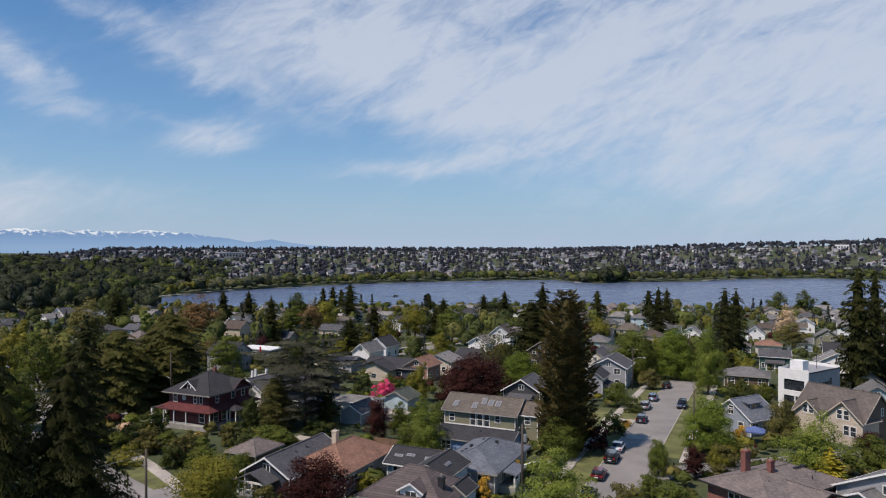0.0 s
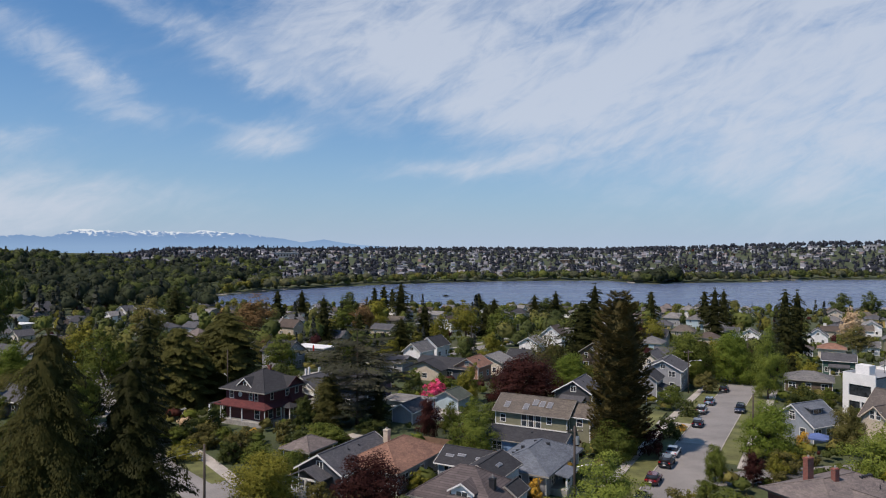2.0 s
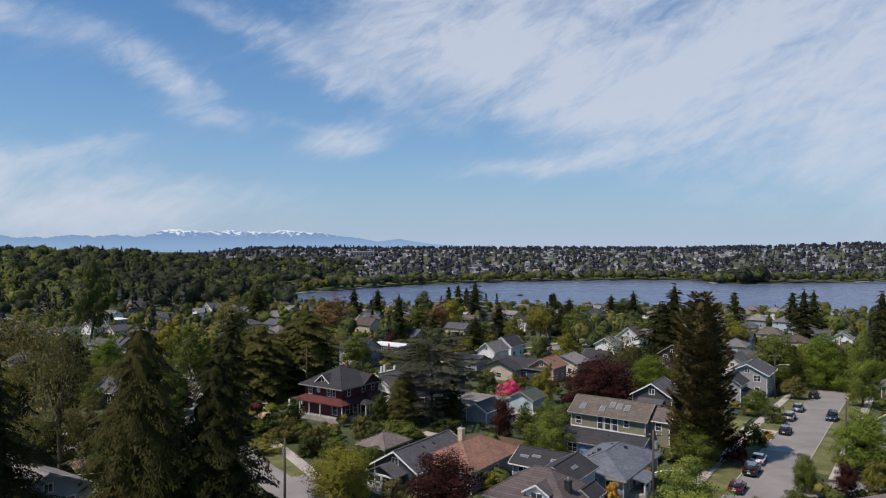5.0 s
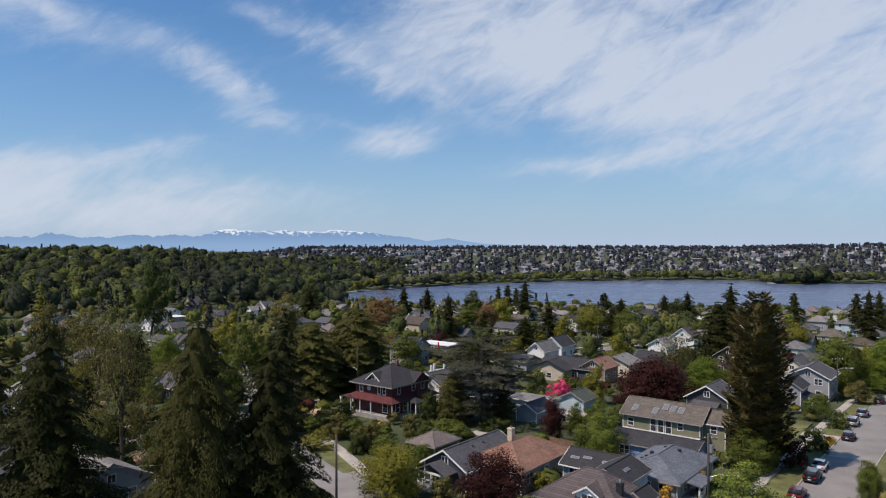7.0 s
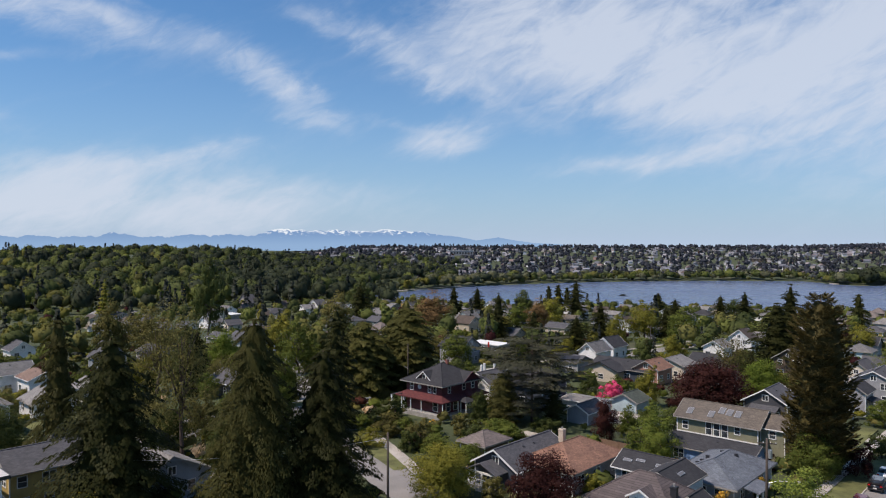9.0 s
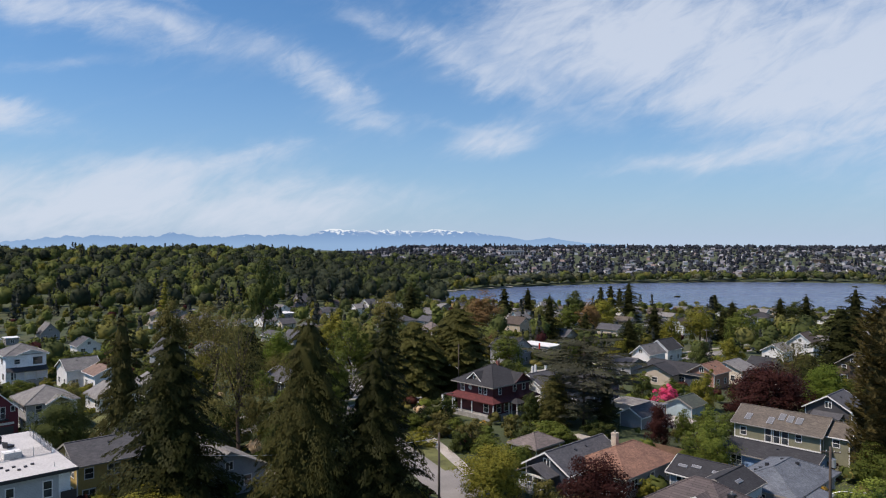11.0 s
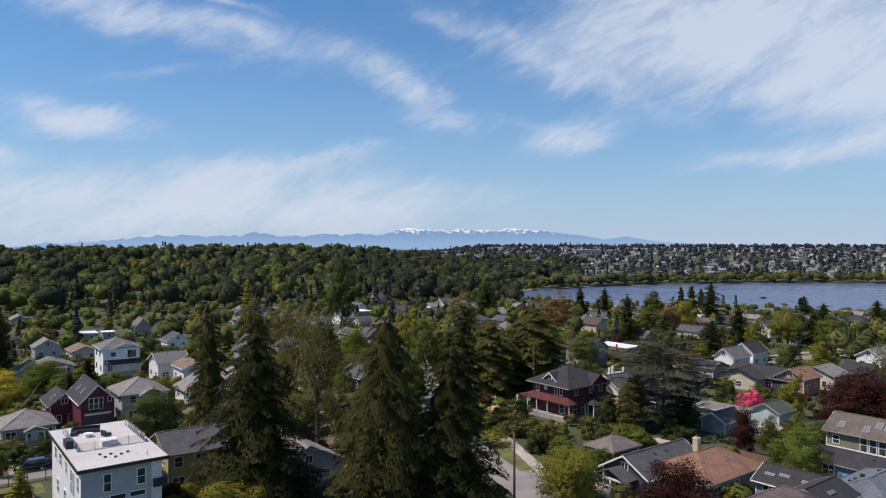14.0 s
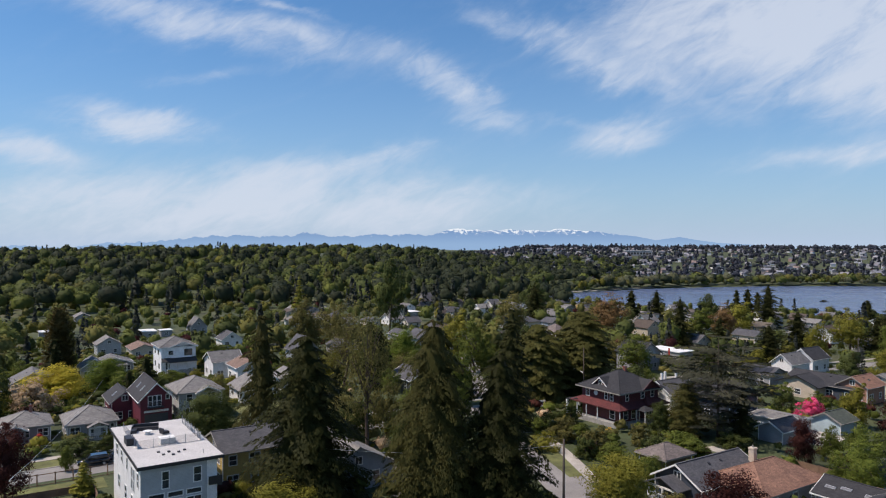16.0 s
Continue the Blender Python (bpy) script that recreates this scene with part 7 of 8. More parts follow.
tree("bush_plum", -41.2, 109.3, 2.5, 1.5, "pink-flowering shrub in a garden", "shrub")
tree("pine", -26.2, 133.6, 18.4, 16.5, "wide blue-green pine with flat boughs", "tree")
tree("mid_cedar", -31.1, 129.3, 10.1, 5.4, "dark green bushy conifer in a garden", "tree")
tree("mid_fir", -22.1, 133.5, 9.7, 3.8, "dark green conifer beside a pine", "tree")
tree("bush_deep", -22.9, 127.1, 2.6, 5.1, "dark green shrubs along a roof", "shrub")
tree("bush_deep", -21.2, 126.3, 2.4, 5.1, "dark green shrub by a shed", "shrub")
tree("bush_olive", -62.3, 123.4, 3.3, 5.1, "olive garden shrub by a porch", "shrub")
tree("bush_green", -54.4, 116.7, 3.1, 5.2, "green garden shrub by a path", "shrub")
tree("bush_deep", -51.8, 126.7, 4.4, 4.4, "dark green garden shrub by a house", "shrub")
tree("bush_lime", -49.1, 108.6, 2.9, 5.4, "yellow-green garden shrub by a path", "shrub")
tree("bush_green", -37.5, 108.8, 2.8, 5.6, "green garden shrub beside a garage", "shrub")
tree("bush_olive", -36.6, 120.3, 3.6, 4.5, "olive garden shrub beside a garage", "shrub")
tree("bush_deep", -32.2, 114.0, 3.4, 4.4, "dark green shrub beside a garage", "shrub")
tree("bush_green", -45.1, 115.5, 3.5, 4.4, "green garden shrub by a house", "shrub")
tree("deep", -35.2, 128.7, 5.6, 4.7, "small dark green garden tree", "tree")
tree("far_olive", -66.0, 136.1, 4.8, 4.8, "small olive garden tree by a house", "tree")
tree("plum", -11.3, 121.4, 7.1, 4.3, "dark maroon garden tree by a yard", "tree")
tree("feather", -3.2, 114.6, 8.2, 7.8, "feathery bright green garden tree", "tree")
tree("bush_pink", -12.9, 155.4, 4.8, 6.3, "shrub covered in bright pink blossom", "shrub")
tree("far_lime", -5.3, 156.7, 7.8, 5.6, "yellow-green tree in a garden", "tree")
tree("bush_deep", -18.7, 161.5, 4.8, 5.2, "green shrub in a garden", "shrub")
tree("dome_plum", 6.5, 156.8, 9.3, 16.9, "large dark copper beech tree", "tree")
tree("dome_vivid", 18.1, 165.3, 9.1, 9.3, "fresh green round garden tree", "tree")
tree("bare", 12.3, 173.0, 14.2, 10.6, "grey thin-leaved spring tree", "tree")
tree("column", 20.5, 116.3, 26.6, 8.8, "tall narrow brown-green cypress by the street", "tree")
tree("dome_green", 19.4, 113.8, 6.1, 7.0, "dense green round tree under a cypress", "tree")
tree("bush_plum", 25.2, 116.4, 4.9, 5.3, "dark bronze shrub by the pavement", "shrub")
tree("bush_deep", 31.4, 128.2, 3.4, 4.8, "dark green shrub by the pavement", "shrub")
tree("bush_gold", 34.9, 133.5, 1.3, 2.2, "low shrub with orange-yellow leaves", "shrub")
tree("bush_lime", 41.4, 106.1, 3.4, 3.4, "yellow-green garden shrub by the street", "shrub")
tree("bush_olive", 39.8, 101.2, 2.4, 3.4, "olive garden shrub by the street", "shrub")
tree("bush_green", 28.1, 95.2, 2.7, 3.8, "green shrub beside the street", "shrub")
tree("bush_lime", 24.7, 91.1, 2.8, 3.4, "yellow-green shrub beside the street", "shrub")
tree("feather", 14.0, 86.4, 8.3, 9.7, "broad feathery green tree by the street", "tree")
tree("bush_gold", 10.6, 102.1, 2.9, 2.6, "shrub with golden yellow leaves", "shrub")
tree("bush_gold", 5.5, 95.1, 2.7, 2.5, "rounded golden yellow shrub", "shrub")
tree("bush_lime", -10.5, 97.3, 2.5, 3.9, "yellow-green shrub by a wall", "shrub")
tree("bush_green", -5.5, 116.2, 2.1, 5.6, "green shrubs beside a garage", "shrub")
tree("bush_green", -29.2, 99.5, 4.0, 5.6, "dense green garden shrub", "shrub")
tree("bush_olive", -23.1, 90.0, 3.1, 4.4, "olive shrub by a porch", "shrub")
tree("green", -29.4, 103.2, 3.3, 3.7, "fresh green tree in a garden", "tree")
tree("bush_plum", 12.8, 116.3, 2.6, 3.7, "dark red shrub in a garden", "shrub")
tree("dome_vivid", 44.4, 117.3, 8.0, 8.4, "dense bright green street tree", "tree")
tree("dome_green", 32.0, 104.1, 4.9, 3.2, "small young street tree", "tree")
tree("plum", 36.6, 102.1, 4.6, 3.2, "dark red small garden tree", "tree")
tree("bush_olive", 43.5, 108.9, 3.1, 5.3, "olive shrub in a garden", "shrub")
tree("bush_olive", 22.0, 86.4, 4.4, 4.2, "green shrub beside the street", "shrub")
tree("bush_green", 29.5, 90.1, 3.3, 5.1, "green shrub beside the street", "shrub")
tree("bush_lime", 47.5, 91.1, 2.8, 4.4, "yellow-green tree in a garden", "tree")
tree("bush_gold", 51.0, 120.2, 3.4, 2.9, "golden shrub beside a cottage", "shrub")
tree("bush_olive", 49.4, 113.5, 2.0, 3.0, "green shrub in a garden", "shrub")
tree("bush_green", 50.4, 106.6, 2.0, 3.8, "green shrub in a garden", "shrub")
tree("bush_green", 46.5, 115.0, 2.8, 4.6, "dark green garden shrub", "shrub")
tree("feather", 56.0, 106.0, 8.0, 10.0, "broad pale green tree in a garden", "tree")
tree("olive", 58.3, 120.4, 7.3, 5.8, "green tree between houses", "tree")
tree("gold_spire", 56.5, 102.3, 4.8, 4.2, "golden conical garden tree", "tree")
tree("plum", 71.5, 117.4, 3.0, 4.4, "dark red tree in a garden", "tree")
tree("bush_green", 60.2, 103.7, 3.8, 5.0, "grey-green shrub in a garden", "shrub")
tree("mid_fir", 99.0, 167.5, 31.0, 10.0, "tall black-green fir above the roofs", "tree")
tree("mid_fir", 110.2, 172.9, 25.8, 7.6, "tall black-green fir above the roofs", "tree")
tree("mid_fir", 111.7, 181.5, 30.7, 8.0, "tall black-green fir above the roofs", "tree")
tree("full_fir", 89.8, 223.7, 25.2, 7.4, "tall dark conifer among houses", "tree")
tree("mid_fir", 97.0, 232.5, 25.2, 8.2, "tall dark conifer among houses", "tree")
tree("feather", 63.5, 167.8, 15.0, 7.8, "tall thin-leaved yellow-green tree", "tree")
tree("dome_vivid", 63.8, 192.7, 12.7, 10.9, "dense green tree beside the street", "tree")
tree("dome_green", 52.5, 193.8, 12.2, 13.1, "dense green tree beside the street", "tree")
tree("far_olive", 51.5, 174.7, 4.9, 5.6, "small tree beside the street", "tree")
tree("far_green", 37.6, 152.5, 4.9, 5.6, "green tree beside a house", "tree")
tree("bush_deep", 39.7, 146.7, 3.0, 4.7, "green front garden shrub", "shrub")
tree("far_lime", 66.6, 299.5, 10.9, 11.1, "bright green leafy street tree", "tree")
tree("far_olive", 143.2, 288.7, 10.5, 13.0, "olive tree between roofs", "tree")
tree("bush_cream", 166.4, 340.9, 13.7, 12.1, "tree full of pale blossom", "tree")
tree("mid_fir", -167.5, 359.4, 23.2, 13.4, "dark pointed conifer near the lake", "tree")
tree("far_fir", -127.4, 406.9, 19.7, 9.7, "dark pointed conifer near the lake", "tree")
tree("mid_fir", -117.7, 425.2, 18.8, 10.8, "dark pointed conifer near the lake", "tree")
tree("mid_fir", -71.8, 293.6, 20.8, 8.5, "dark pointed conifer near the lake", "tree")
tree("far_fir", -76.0, 445.4, 20.4, 6.8, "dark pointed conifer near the lake", "tree")
tree("far_fir", -69.8, 445.1, 21.1, 8.3, "dark pointed conifer near the lake", "tree")
tree("far_fir", -68.2, 470.9, 18.6, 7.2, "dark pointed conifer near the lake", "tree")
tree("mid_fir", -55.8, 422.7, 23.8, 12.9, "dark pointed conifer near the lake", "tree")
tree("far_fir", -9.8, 470.0, 15.9, 8.0, "dark pointed conifer near the lake", "tree")
tree("mid_fir", 0.4, 406.3, 15.4, 10.3, "dark pointed conifer near the lake", "tree")
tree("mid_fir", 24.6, 423.3, 16.7, 10.8, "dark pointed conifer near the lake", "tree")
tree("mid_fir", 35.7, 406.9, 19.7, 10.4, "dark pointed conifer near the lake", "tree")
tree("mid_fir", 33.0, 232.1, 26.2, 9.8, "dark pointed fir above the houses", "tree")
tree("full_fir", 28.0, 222.0, 20.6, 14.0, "broad deep green conifer among houses", "tree")
tree("full_fir", 39.0, 226.5, 19.6, 11.0, "broad deep green conifer among houses", "tree")
tree("far_fir", 93.5, 425.4, 19.5, 8.7, "dark pointed conifer near the lake", "tree")
tree("mid_fir", -29.0, 295.2, 17.1, 10.0, "dark pointed conifer near the lake", "tree")
tree("mid_fir", 101.9, 332.1, 24.6, 9.6, "dark pointed conifer near the lake", "tree")
tree("far_fir", 115.3, 393.5, 21.5, 8.7, "dark pointed conifer near the lake", "tree")
tree("mid_fir", 115.8, 363.2, 23.4, 9.2, "dark pointed conifer near the lake", "tree")
tree("mid_fir", -57.2, 297.3, 13.2, 7.6, "dark pointed conifer near the lake", "tree")
tree("mid_fir", -32.9, 249.5, 13.7, 10.6, "dark pointed conifer near the lake", "tree")
tree("far_fir", 264.0, 485.0, 10.9, 10.7, "dark pointed conifer near the lake", "tree")
tree("far_fir", -47.5, 703.2, 4.5, 11.9, "dark pointed conifer near the lake", "tree")
tree("mid_fir", -3.6, 323.5, 15.6, 8.2, "dark pointed conifer near the lake", "tree")
tree("far_deep", -87.1, 423.0, 16.3, 13.6, "dark round tree near the lake", "tree")
tree("far_deep", 36.4, 470.9, 11.4, 15.2, "dark round tree near the lake", "tree")
tree("far_deep", 229.3, 481.8, 15.5, 15.5, "dark round tree near the lake", "tree")
tree("far_deep", 237.0, 459.1, 17.4, 13.3, "dark round tree near the lake", "tree")
tree("far_lime", -65.6, 390.1, 14.1, 18.8, "yellow-green willow near the lake", "tree")
tree("far_lime", -12.7, 323.5, 15.6, 14.6, "yellow-green leafy tree near houses", "tree")
tree("far_green", 4.0, 308.7, 14.9, 13.9, "green leafy tree near houses", "tree")
tree("far_lime", -20.4, 270.0, 13.0, 8.7, "yellow-green leafy tree near houses", "tree")
tree("far_olive", -121.6, 332.7, 16.1, 16.1, "olive spring tree near houses", "tree")
tree("far_russet", -108.0, 311.8, 18.0, 17.0, "russet spring willow near the lake", "tree")
tree("far_russet", -66.0, 352.0, 14.0, 13.0, "russet spring tree near the lake", "tree")
tree("far_green", -63.5, 205.6, 9.9, 9.9, "fresh green tree by the street", "tree")
tree("far_green", -76.1, 358.1, 13.0, 14.4, "fresh green leafy tree", "tree")

# ---- garden and street trees that fill the blocks ----
FOOT = []
for o in [q for q in bpy.data.objects if q.parent is None and q.name.split(".")[0] == "house"]:
    box = [c.data for c in o.children if c.name.split(".")[0] in ("wall", "wing", "front_gable", "porch_wall")]
    pts = [v.co for d in box for v in d.vertices]
    if pts:
        FOOT.append((o.matrix_basis.inverted(), min(p.x for p in pts), max(p.x for p in pts), min(p.y for p in pts), max(p.y for p in pts), o.matrix_basis.translation.copy()))


def off_houses(x, y, m):
    for inv, x0, x1, y0, y1, c in FOOT:
        if abs(x - c.x) < 22 and abs(y - c.y) < 22:
            q = inv @ Vector((x, y, 0))
            if x0 - m < q.x < x1 + m and y0 - m < q.y < y1 + m:
                return False
    return True


FILL = [("far_green", 6, 13), ("far_green", 5, 10), ("far_deep", 6, 13), ("far_olive", 5, 12), ("far_green", 5, 9), ("far_deep", 5, 11), ("far_lime", 5, 10), ("far_plum", 4, 8), ("far_fir", 9, 17), ("far_fir", 8, 15), ("far_fir", 10, 18), ("bare", 7, 11)]
SAY = {"far_green": "leafy green garden tree", "far_deep": "deep green leafy garden tree", "far_olive": "olive spring-leaved garden tree", "far_lime": "yellow-green young garden tree",
       "far_plum": "purple-leaved young garden tree", "far_fir": "dark green garden conifer", "bare": "thin-leaved spring garden tree"}
rnd = random.Random(23)
PLANTED = [(o.matrix_basis.translation.x, o.matrix_basis.translation.y) for o in bpy.data.objects if o.parent is None and o.name.split(".")[0] == "tree"]
REST = {}
spots = []
for k in range(9000):
    a, r = rnd.uniform(-70, 38), rnd.uniform(125 ** 2, 560 ** 2) ** 0.5
    spots.append((r, a, rnd.choice(FILL), rnd.random(), rnd.random()))
spots.sort()
single = 0
for r, a, (kind, lo, hi), k1, k2 in spots:
    x, y = polar(r, a)
    h = (lo + (hi - lo) * k1) * (0.76 if r > 400 else 1.0)
    w = h * (0.34 + 0.1 * k2 if kind == "far_fir" else 0.8 + 0.3 * k2)
    lim = float(np.interp(a, SHORE_AZ, NEAR_R)) - 20 if a > -26 else 600
    gap = 40 if r < 330 else 62 if r < 400 else 95
    if r > lim or (kind == "far_fir" and r > 330 and k2 < 0.7) or (a < -42 and r < 330 and k2 < 0.72) or not off_roads(x, y, 1.0) or (top_ := sight_height(x, y, w * 0.35)) < 2.2 or not off_houses(x, y, 2.0) or (-6 < x < 4 and 138 < y < 166) or (-72 < x < -50 and 124 < y < 165) or (80 < x < 112 and 130 < y < 172) or any((x - p) ** 2 + (y - q) ** 2 < gap for p, q in PLANTED):
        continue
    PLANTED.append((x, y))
    # trees are cut down to stay under the camera's sight line
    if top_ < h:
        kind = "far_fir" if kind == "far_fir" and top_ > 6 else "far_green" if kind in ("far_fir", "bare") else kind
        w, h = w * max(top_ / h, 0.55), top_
    if single < 190:
        tree(kind, x, y, h, w, SAY[kind])
        single += 1
    else:
        REST.setdefault(kind, []).append((x, y, h))
for i, (kind, mt, cone) in enumerate((("far_green", "w_green", False), ("far_deep", "w_deep", False), ("far_olive", "w_olive", False), ("far_lime", "w_lime", False), ("far_plum", "w_plum", False), ("bare", "w_olive", False), ("far_fir", "w_fir", True))):
    q = REST.get(kind, [])
    if q:
        grove("garden_woods", "garden and street trees towards the lake", M[mt], [(x, y) for x, y, h in q], [h for x, y, h in q], 0.2 if cone else 0.4, 110 if cone else 130, 1.3, 80 + i, cone)

# ---- shrubs and hedges that fill the gardens ----
rnd = random.Random(29)
def by_fence(x, y):
    """The open strip of lawn, street and fence along the western street."""
    e, n = grid_of(x, y)
    return -131 < e < -103 and -12 < n < 26


BUSH = {k: [] for k in ("deep", "green", "olive", "lime", "plum", "cream")}
for k in range(4200):
    a, r = rnd.uniform(-72, 40), rnd.uniform(62 ** 1.4, 330 ** 1.4) ** (1 / 1.4)
    x, y = polar(r, a)
    kind = rnd.choices(list(BUSH), (7, 6, 6, 3, 1.2, 0.4))[0]
    h = rnd.uniform(0.7, 2.6)
    if off_roads(x, y, 0.5) and off_houses(x, y, 0.7) and not by_fence(x, y) and (r < 110 or sight_height(x, y, h * 0.6, 1.2) > h):
        BUSH[kind].append((x, y, h))
for k in range(1500):
    x, y = polar(rnd.uniform(95, 280), rnd.uniform(-66, -40))
    kind, h = rnd.choices(list(BUSH), (7, 8, 5, 3, 1.2, 0.5))[0], rnd.uniform(0.7, 1.9)
    if off_roads(x, y, 0.4) and off_houses(x, y, 0.6) and not by_fence(x, y):
        BUSH[kind].append((x, y, h))
for i, (kind, q) in enumerate(BUSH.items()):
    grove("garden_shrubs", "shrubs and hedges between the houses", M[kind], [(x, y) for x, y, h in q], [h for x, y, h in q], 0.7, 30, 3.6, 90 + i)


# ---- parked cars ----
PAINT = {k: mat_paint(k + "_car_paint", c, 0.25, 0.3, 1.0) for k, c in (("maroon", (0.13, 0.012, 0.02)), ("black", (0.012, 0.012, 0.014)), ("white", (0.75, 0.75, 0.74)), ("navy", (0.02, 0.025, 0.05)), ("silver", (0.42, 0.44, 0.46)), ("blue", (0.22, 0.3, 0.4)))}
LAMP_RED = mat_paint("red_lamp_glass", (0.4, 0.01, 0.01), 0.15)
LAMP_CLEAR = mat_paint("clear_lamp_glass", (0.6, 0.6, 0.58), 0.1)


def bevelled(m, width):
    """Rounds the edges of a gathered mesh."""
    bm = bmesh.new()
    vs = [bm.verts.new(p) for p in m.v]
    for f in m.f:
        bm.faces.new([vs[i] for i in f])
    bmesh.ops.recalc_face_normals(bm, faces=bm.faces)
    bmesh.ops.bevel(bm, geom=list(bm.edges), offset=width, segments=2, affect="EDGES", clamp_overlap=True)
    return bm


def bm_part(name, bm, mat, parent, label=""):
    me = bpy.data.meshes.new(name)
    bm.to_mesh(me)
    bm.free()
    me.materials.append(mat)
    me.polygons.foreach_set("use_smooth", [True] * len(me.polygons))
    return part(name, me, mat, parent, label)


SHAPES = {
    "sedan": (4.6, 1.8, [(-2.3, 0.35), (2.3, 0.35), (2.3, 0.72), (1.0, 0.92), (-1.55, 0.98), (-2.28, 0.92)], [(-1.75, 0.94), (0.95, 0.88), (0.25, 1.42), (-1.05, 1.42)]),
    "hatch": (4.2, 1.78, [(-2.1, 0.35), (2.1, 0.35), (2.1, 0.75), (0.95, 0.95), (-2.05, 1.0)], [(-2.02, 0.98), (0.95, 0.92), (0.2, 1.5), (-1.6, 1.5)]),
    "suv": (4.6, 1.88, [(-2.3, 0.42), (2.3, 0.42), (2.3, 0.88), (1.1, 1.08), (-2.26, 1.1)], [(-2.24, 1.08), (1.1, 1.04), (0.4, 1.68), (-1.95, 1.68)]),
}


def car(x, y, az, paint, kind, label):
    """A parked car, its nose towards az."""
    length, wide, low, top = SHAPES[kind]
    ob = thing("car", pose(x, y, G(x, y) + 0.04, 0, 0, -az), label, "car")
    hw = wide / 2
    bm_part("body", bevelled(Mesh().extrude([(-hw, a, b) for a, b in low], (wide, 0, 0)), 0.09), PAINT[paint], ob)
    v = [(s * (hw - (0.06 if i < 2 else 0.24)), a, b) for s in (-1, 1) for i, (a, b) in enumerate(top)]
    bm_part("windows", bevelled(Mesh().add(v, [(3, 2, 1, 0), (4, 5, 6, 7), (0, 1, 5, 4), (1, 2, 6, 5), (2, 3, 7, 6), (3, 0, 4, 7)]), 0.04), M["car_glass"], ob, "dark car glass")
    r = hw - 0.22
    part("roof", Mesh().box(-r, r, top[3][0] + 0.04, top[2][0] - 0.04, top[2][1] - 0.02, top[2][1] + 0.035), PAINT[paint], ob)
    for s in (-1, 1):
        for yy in (-length * 0.31, length * 0.31):
            w = part("wheel", Mesh().tube([(s * (hw - 0.2), yy, 0.32), (s * (hw + 0.01), yy, 0.32)], [0.33, 0.33], 14), M["rubber"], ob)
            part("rim", Mesh().tube([(s * (hw + 0.005), yy, 0.32), (s * (hw + 0.025), yy, 0.32)], [0.2, 0.2], 10), M["metal"], w)
        part("tail_light", Mesh().box(min(s * (hw - 0.35), s * (hw - 0.08)), max(s * (hw - 0.35), s * (hw - 0.08)), -length / 2 - 0.015, -length / 2 + 0.1, low[-1][1] - 0.22, low[-1][1] - 0.07), LAMP_RED, ob, "red lamp glass")
        part("headlight", Mesh().box(min(s * (hw - 0.4), s * (hw - 0.08)), max(s * (hw - 0.4), s * (hw - 0.08)), length / 2 - 0.1, length / 2 + 0.012, low[2][1] - 0.16, low[2][1] - 0.04), LAMP_CLEAR, ob, "clear lamp glass")
        part("mirror", Mesh().box(min(s * hw, s * (hw + 0.16)), max(s * hw, s * (hw + 0.16)), 0.6, 0.72, 0.95, 1.08), PAINT[paint], ob)
    part("number_plate", Mesh().box(-0.22, 0.22, -length / 2 - 0.02, -length / 2 + 0.05, 0.55, 0.67), M["white"], ob, "plain pale plate")
    part("bumper", Mesh().box(-hw + 0.06, hw - 0.06, -length / 2 - 0.04, -length / 2 + 0.1, 0.36, 0.52), M["dark_metal"], ob)
    return ob


car(23.0, 103.1, 24.5, "maroon", "hatch", "dark red hatchback car parked beside the kerb")
car(26.9, 111.4, 24.5, "black", "suv", "black sport utility car parked beside the kerb")
car(29.4, 117.4, 24.5, "white", "sedan", "white sedan car parked beside the kerb")
car(39.1, 137.8, 24.5, "navy", "hatch", "dark navy hatchback car parked beside the kerb")
car(43.4, 150.3, 24.5, "silver", "suv", "silver sport utility car parked beside the kerb")
car(48.0, 160.1, 24.5, "blue", "suv", "pale blue sport utility car parked beside the kerb")
car(56.7, 177.7, 24.5, "black", "suv", "black sport utility car parked beside the kerb")
car(51.8, 151.9, 204.5, "navy", "suv", "dark navy sport utility car parked beside the kerb")
car(19.7, 94.7, 24.5, "black", "hatch", "black hatchback car parked beside the kerb")
car(-105.6, 63.0, 204.5, "black", "suv", "black sport utility car parked beside the kerb")
car(-105.1, 66.4, 204.5, "black", "sedan", "black sedan car parked beside the kerb")
car(-117.6, 193.7, -30, "white", "sedan", "white sedan car parked beside the kerb")
car(-126.9, 209.9, -30, "silver", "suv", "silver sport utility car parked beside the kerb")
car(-63.8, 139.8, -35, "white", "hatch", "white hatchback car parked beside the kerb")
car(104.0, 180.4, 60, "silver", "sedan", "silver sedan car parked beside the kerb")


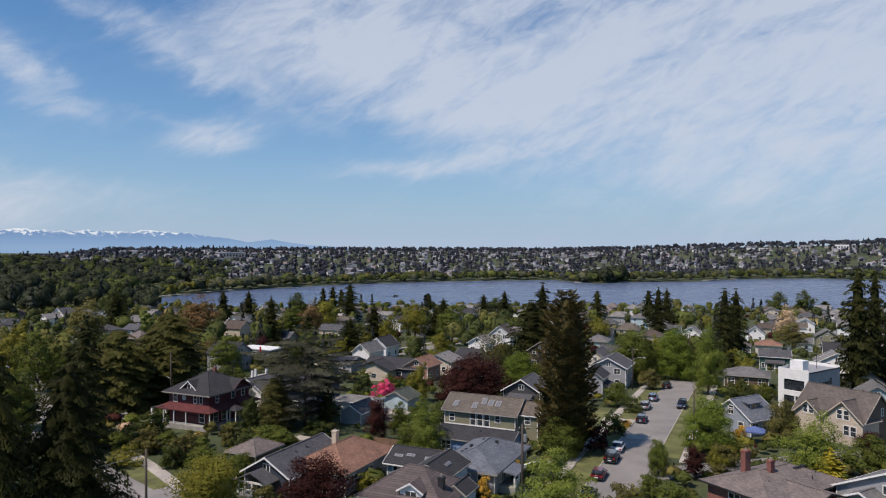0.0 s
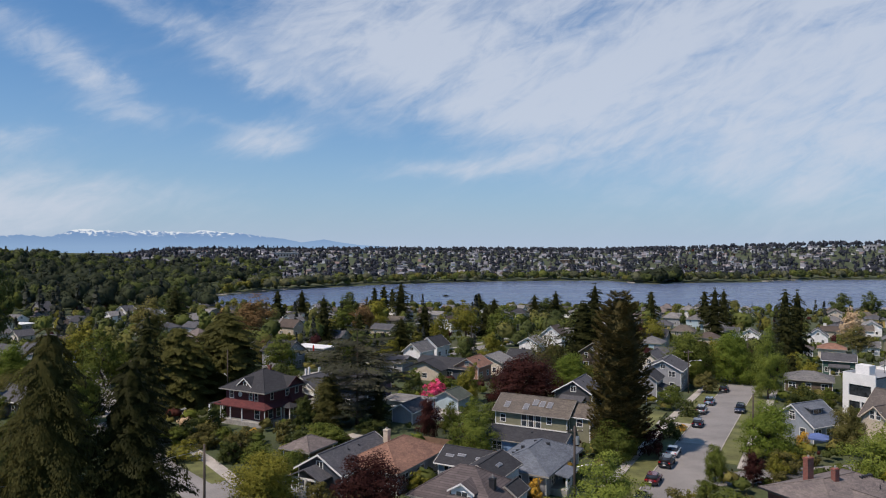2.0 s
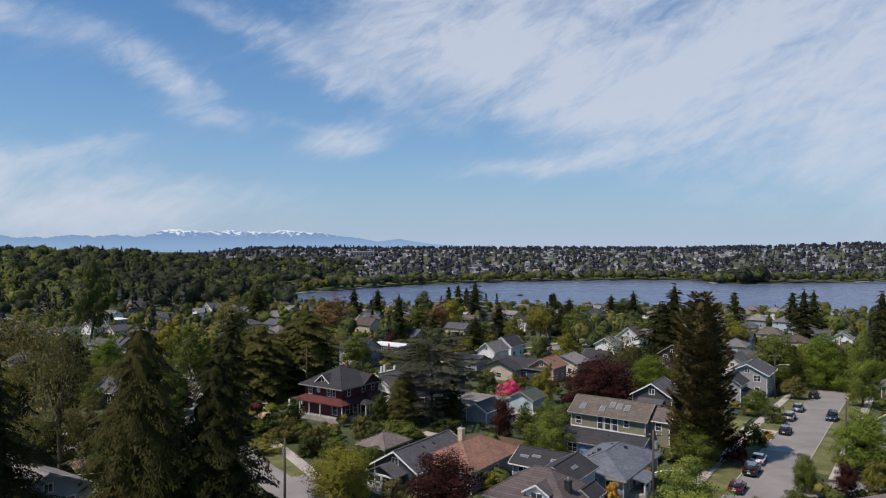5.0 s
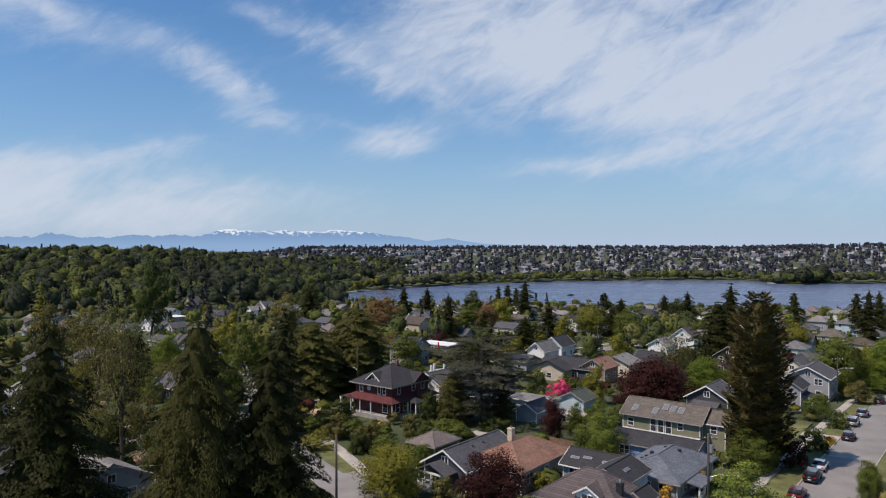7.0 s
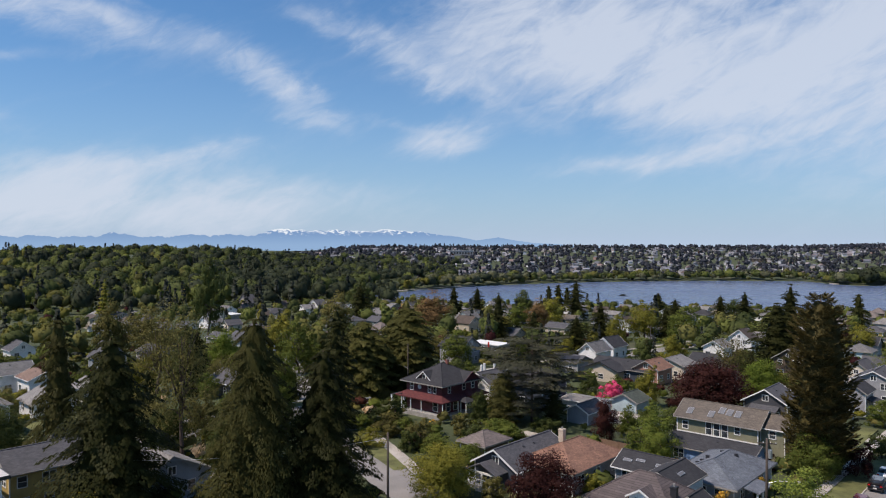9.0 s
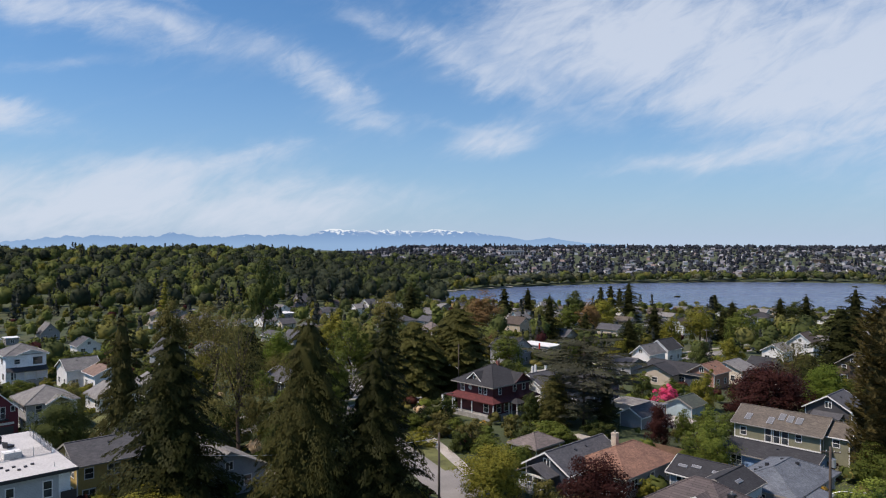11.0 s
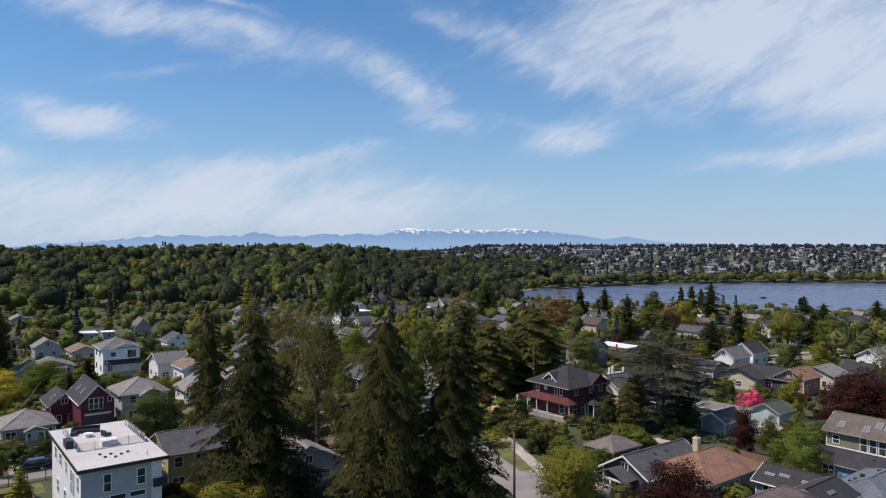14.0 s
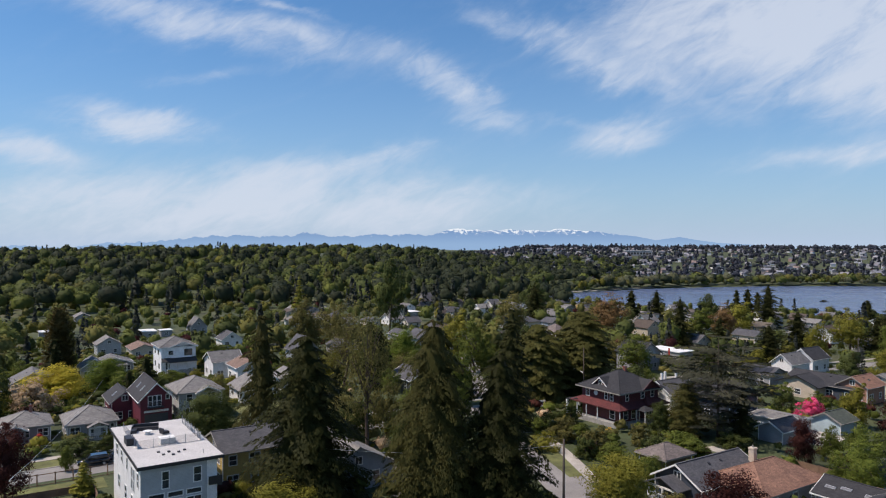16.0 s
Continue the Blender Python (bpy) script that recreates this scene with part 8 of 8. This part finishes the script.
# ---- poles, lamps, wires ----
def pole(x, y, h, label, r=0.16, mat=None, arm=None, cross=True, can=False):
    """A utility pole with cross-arm, insulators and, where it has one, a street lamp on an arm (length, height, azimuth)."""
    ob = thing("utility_pole", pose(x, y, G(x, y)), label, "pole")
    part("pole_shaft", Mesh().tube([(0, 0, -0.5), (0, 0, h * 0.5), (0, 0, h)], [r, r * 0.88, r * 0.72], 10), mat or M["pole"], ob, smooth=True)
    if cross:
        c = part("cross_arm", Mesh().box(-1.1, 1.1, -0.06, 0.06, h - 0.7, h - 0.58), M["pole"], ob)
        for k in (-1.0, -0.4, 0.4, 1.0):
            part("insulator", Mesh().tube([(k, 0, h - 0.58), (k, 0, h - 0.42)], [0.05, 0.035], 6), M["white"], c)
    if can:
        part("transformer", Mesh().tube([(0.35, 0, h - 2.4), (0.35, 0, h - 1.4)], [0.26, 0.26], 12), M["metal"], ob, "grey metal can")
    if arm:
        ln, z, a = arm
        dx, dy = math.sin(radians(a)), math.cos(radians(a))
        q = part("lamp_arm", Mesh().tube([(0, 0, z - 0.5), (dx * ln * 0.4, dy * ln * 0.4, z), (dx * ln, dy * ln, z + 0.12)], [0.045, 0.04, 0.035], 6), M["metal"], ob)
        part("lamp_head", Mesh().tube([(dx * ln, dy * ln, z + 0.14), (dx * (ln + 0.35), dy * (ln + 0.35), z + 0.15), (dx * (ln + 0.7), dy * (ln + 0.7), z + 0.1)], [0.07, 0.15, 0.08], 8), M["membrane"], q, "pale lamp head")
    return ob


pole(-33.0, 78.0, 11.4, "dark weathered timber utility pole beside the street", 0.17, cross=False)
pole(10.5, 92.6, 10.6, "dark timber pole with a street lamp and transformer", 0.19, arm=(3.2, 5.6, 100), can=True)
pole(25.0, 117.4, 10.2, "pale thin metal lamp pole beside the street", 0.1, M["metal"], cross=False)
pole(42.0, 117.3, 10.2, "dark timber utility pole at the corner", 0.15, cross=False)
pole(47.2, 174.4, 10.5, "dark timber utility pole with a street lamp", 0.15, arm=(2.4, 8.0, 115))
pole(-57.1, 147.3, 12.6, "tall weathered pole with a street lamp arm", 0.14, None, arm=(2.2, 7.4, -75), cross=False)
pole(-102.0, 175.0, 10.5, "dark timber utility pole beside the street", 0.15)
pole(78.0, 222.0, 10.5, "dark timber utility pole beside the street", 0.15)
pole(-34.0, 262.0, 10.5, "timber utility pole among the houses", 0.15)
pole(-8.0, 256.0, 10.5, "timber utility pole among the houses", 0.15)
pole(-128.5, 60.0, 10.5, "timber utility pole on the verge", 0.15)


def wire(a, b, sag, label):
    pts = [Vector(a).lerp(Vector(b), k / 12) - Vector((0, 0, sag * 4 * (k / 12) * (1 - k / 12))) for k in range(13)]
    me = Mesh().tube(pts, [0.02] * 13, 4).data("wire", M["metal"], True)
    tagged(new("wire", me), label, "wire")


wire((-121.5, 74.5, 9.8), (-84.0, 40.0, 8.0), 0.9, "thin overhead service wire over a garden")
wire((-33.0, 78.0, 10.8), (-60.0, 66.0, 9.0), 0.8, "thin overhead wire beside the street")


# ---- garden things ----
def canopy(x, y):
    ob = thing("garden_canopy", pose(x, y, G(x, y), 0, 0, -GRID), "blue square pop-up canopy on four thin legs", "canopy")
    cm = Mesh().add([(-1.6, -1.6, 2.2), (1.6, -1.6, 2.2), (1.6, 1.6, 2.2), (-1.6, 1.6, 2.2), (0, 0, 2.9), (-1.6, -1.6, 1.95), (1.6, -1.6, 1.95), (1.6, 1.6, 1.95), (-1.6, 1.6, 1.95)],
                    [(0, 1, 4), (1, 2, 4), (2, 3, 4), (3, 0, 4), (5, 6, 1, 0), (6, 7, 2, 1), (7, 8, 3, 2), (8, 5, 0, 3)])
    part("canopy_cloth", cm, mat_mottled("blue_canvas", (0.1, 0.15, 0.34), 0.8), ob)
    for sx in (-1, 1):
        for sy in (-1, 1):
            part("leg", Mesh().tube([(sx * 1.5, sy * 1.5, 0), (sx * 1.5, sy * 1.5, 2.2)], [0.03, 0.03], 6), M["metal"], ob)


canopy(54.6, 122.6)


def fence(pts, h, label, mat, step=2.4, slats=True):
    """A garden fence: posts, rails and boards between them."""
    ob = thing("fence", pose(pts[0][0], pts[0][1], G(*pts[0])), label, "fence")
    o = Vector(pts[0])
    for a, b in zip(pts[:-1], pts[1:]):
        a, b = Vector(a) - o, Vector(b) - o
        n = max(1, round((b - a).length / step))
        for k in range(n):
            p, q = a.lerp(b, k / n), a.lerp(b, (k + 1) / n)
            z = G(p.x + o.x, p.y + o.y) - ob.matrix_basis.translation.z
            part("post", Mesh().box(p.x - 0.06, p.x + 0.06, p.y - 0.06, p.y + 0.06, z - 0.3, z + h + 0.08), mat, ob)
            nrm = Vector((-(q - p).y, (q - p).x)).normalized() * 0.02
            for z0, z1 in (((0.05, h),) if slats else ((h - 0.1, h), (0.1, 0.2))):
                part("panel", Mesh().extrude([(p.x - nrm.x, p.y - nrm.y, z + z0), (q.x - nrm.x, q.y - nrm.y, z + z0), (q.x - nrm.x, q.y - nrm.y, z + z1), (p.x - nrm.x, p.y - nrm.y, z + z1)], (2 * nrm.x, 2 * nrm.y, 0)), mat, ob)


fence([en(-115.6, -6), en(-115.6, 17)], 1.7, "dark timber post and rail fence along the street", M["timber"], 2.4, False)
fence([en(-109.4, -6), en(-109.4, 12), en(-104, 12)], 1.1, "brown timber garden fence", M["timber"], 2.4)
fence([en(-62, 104), en(-50, 104)], 1.6, "brown timber fence behind a garage", M["timber"], 2.4)
fence([en(-44, 108), en(-44, 116)], 1.6, "brown timber garden fence", M["timber"], 2.4)
patch("lawn", [en(-115.2, -6), en(-110.0, -6), en(-110.0, 14), en(-115.2, 14)], 0.05, M["lawn"], "mown grass strip behind a fence", "grass")


def garden_arch(x, y):
    ob = thing("garden_arch", pose(x, y, G(x, y), 0, 0, -GRID), "white wooden garden arch beside a bungalow", "arch")
    for s in (-0.7, 0.7):
        for yy in (-0.4, 0.4):
            part("post", Mesh().box(s - 0.05, s + 0.05, yy - 0.05, yy + 0.05, -0.2, 2.2), M["white"], ob)
    for yy in (-0.4, 0.4):
        part("arch_bow", Mesh().tube([(0.7 * math.cos(t), yy, 2.15 + 0.6 * math.sin(t)) for t in [math.pi * k / 8 for k in range(9)]], [0.05] * 9, 6), M["white"], ob)


garden_arch(*en(-140.5, 18.0))


def banner(x, y):
    ob = thing("banner", pose(x, y, G(x, y)), "tall red feather banner on a thin pole", "banner")
    part("pole", Mesh().tube([(0, 0, 0), (0, 0, 4.2)], [0.05, 0.03], 6), M["metal"], ob)
    part("cloth", Mesh().box(0.05, 0.6, -0.02, 0.02, 1.4, 4.1), mat_mottled("red_cloth", (0.5, 0.03, 0.02), 0.8), ob)


banner(-63.5, 243.0)
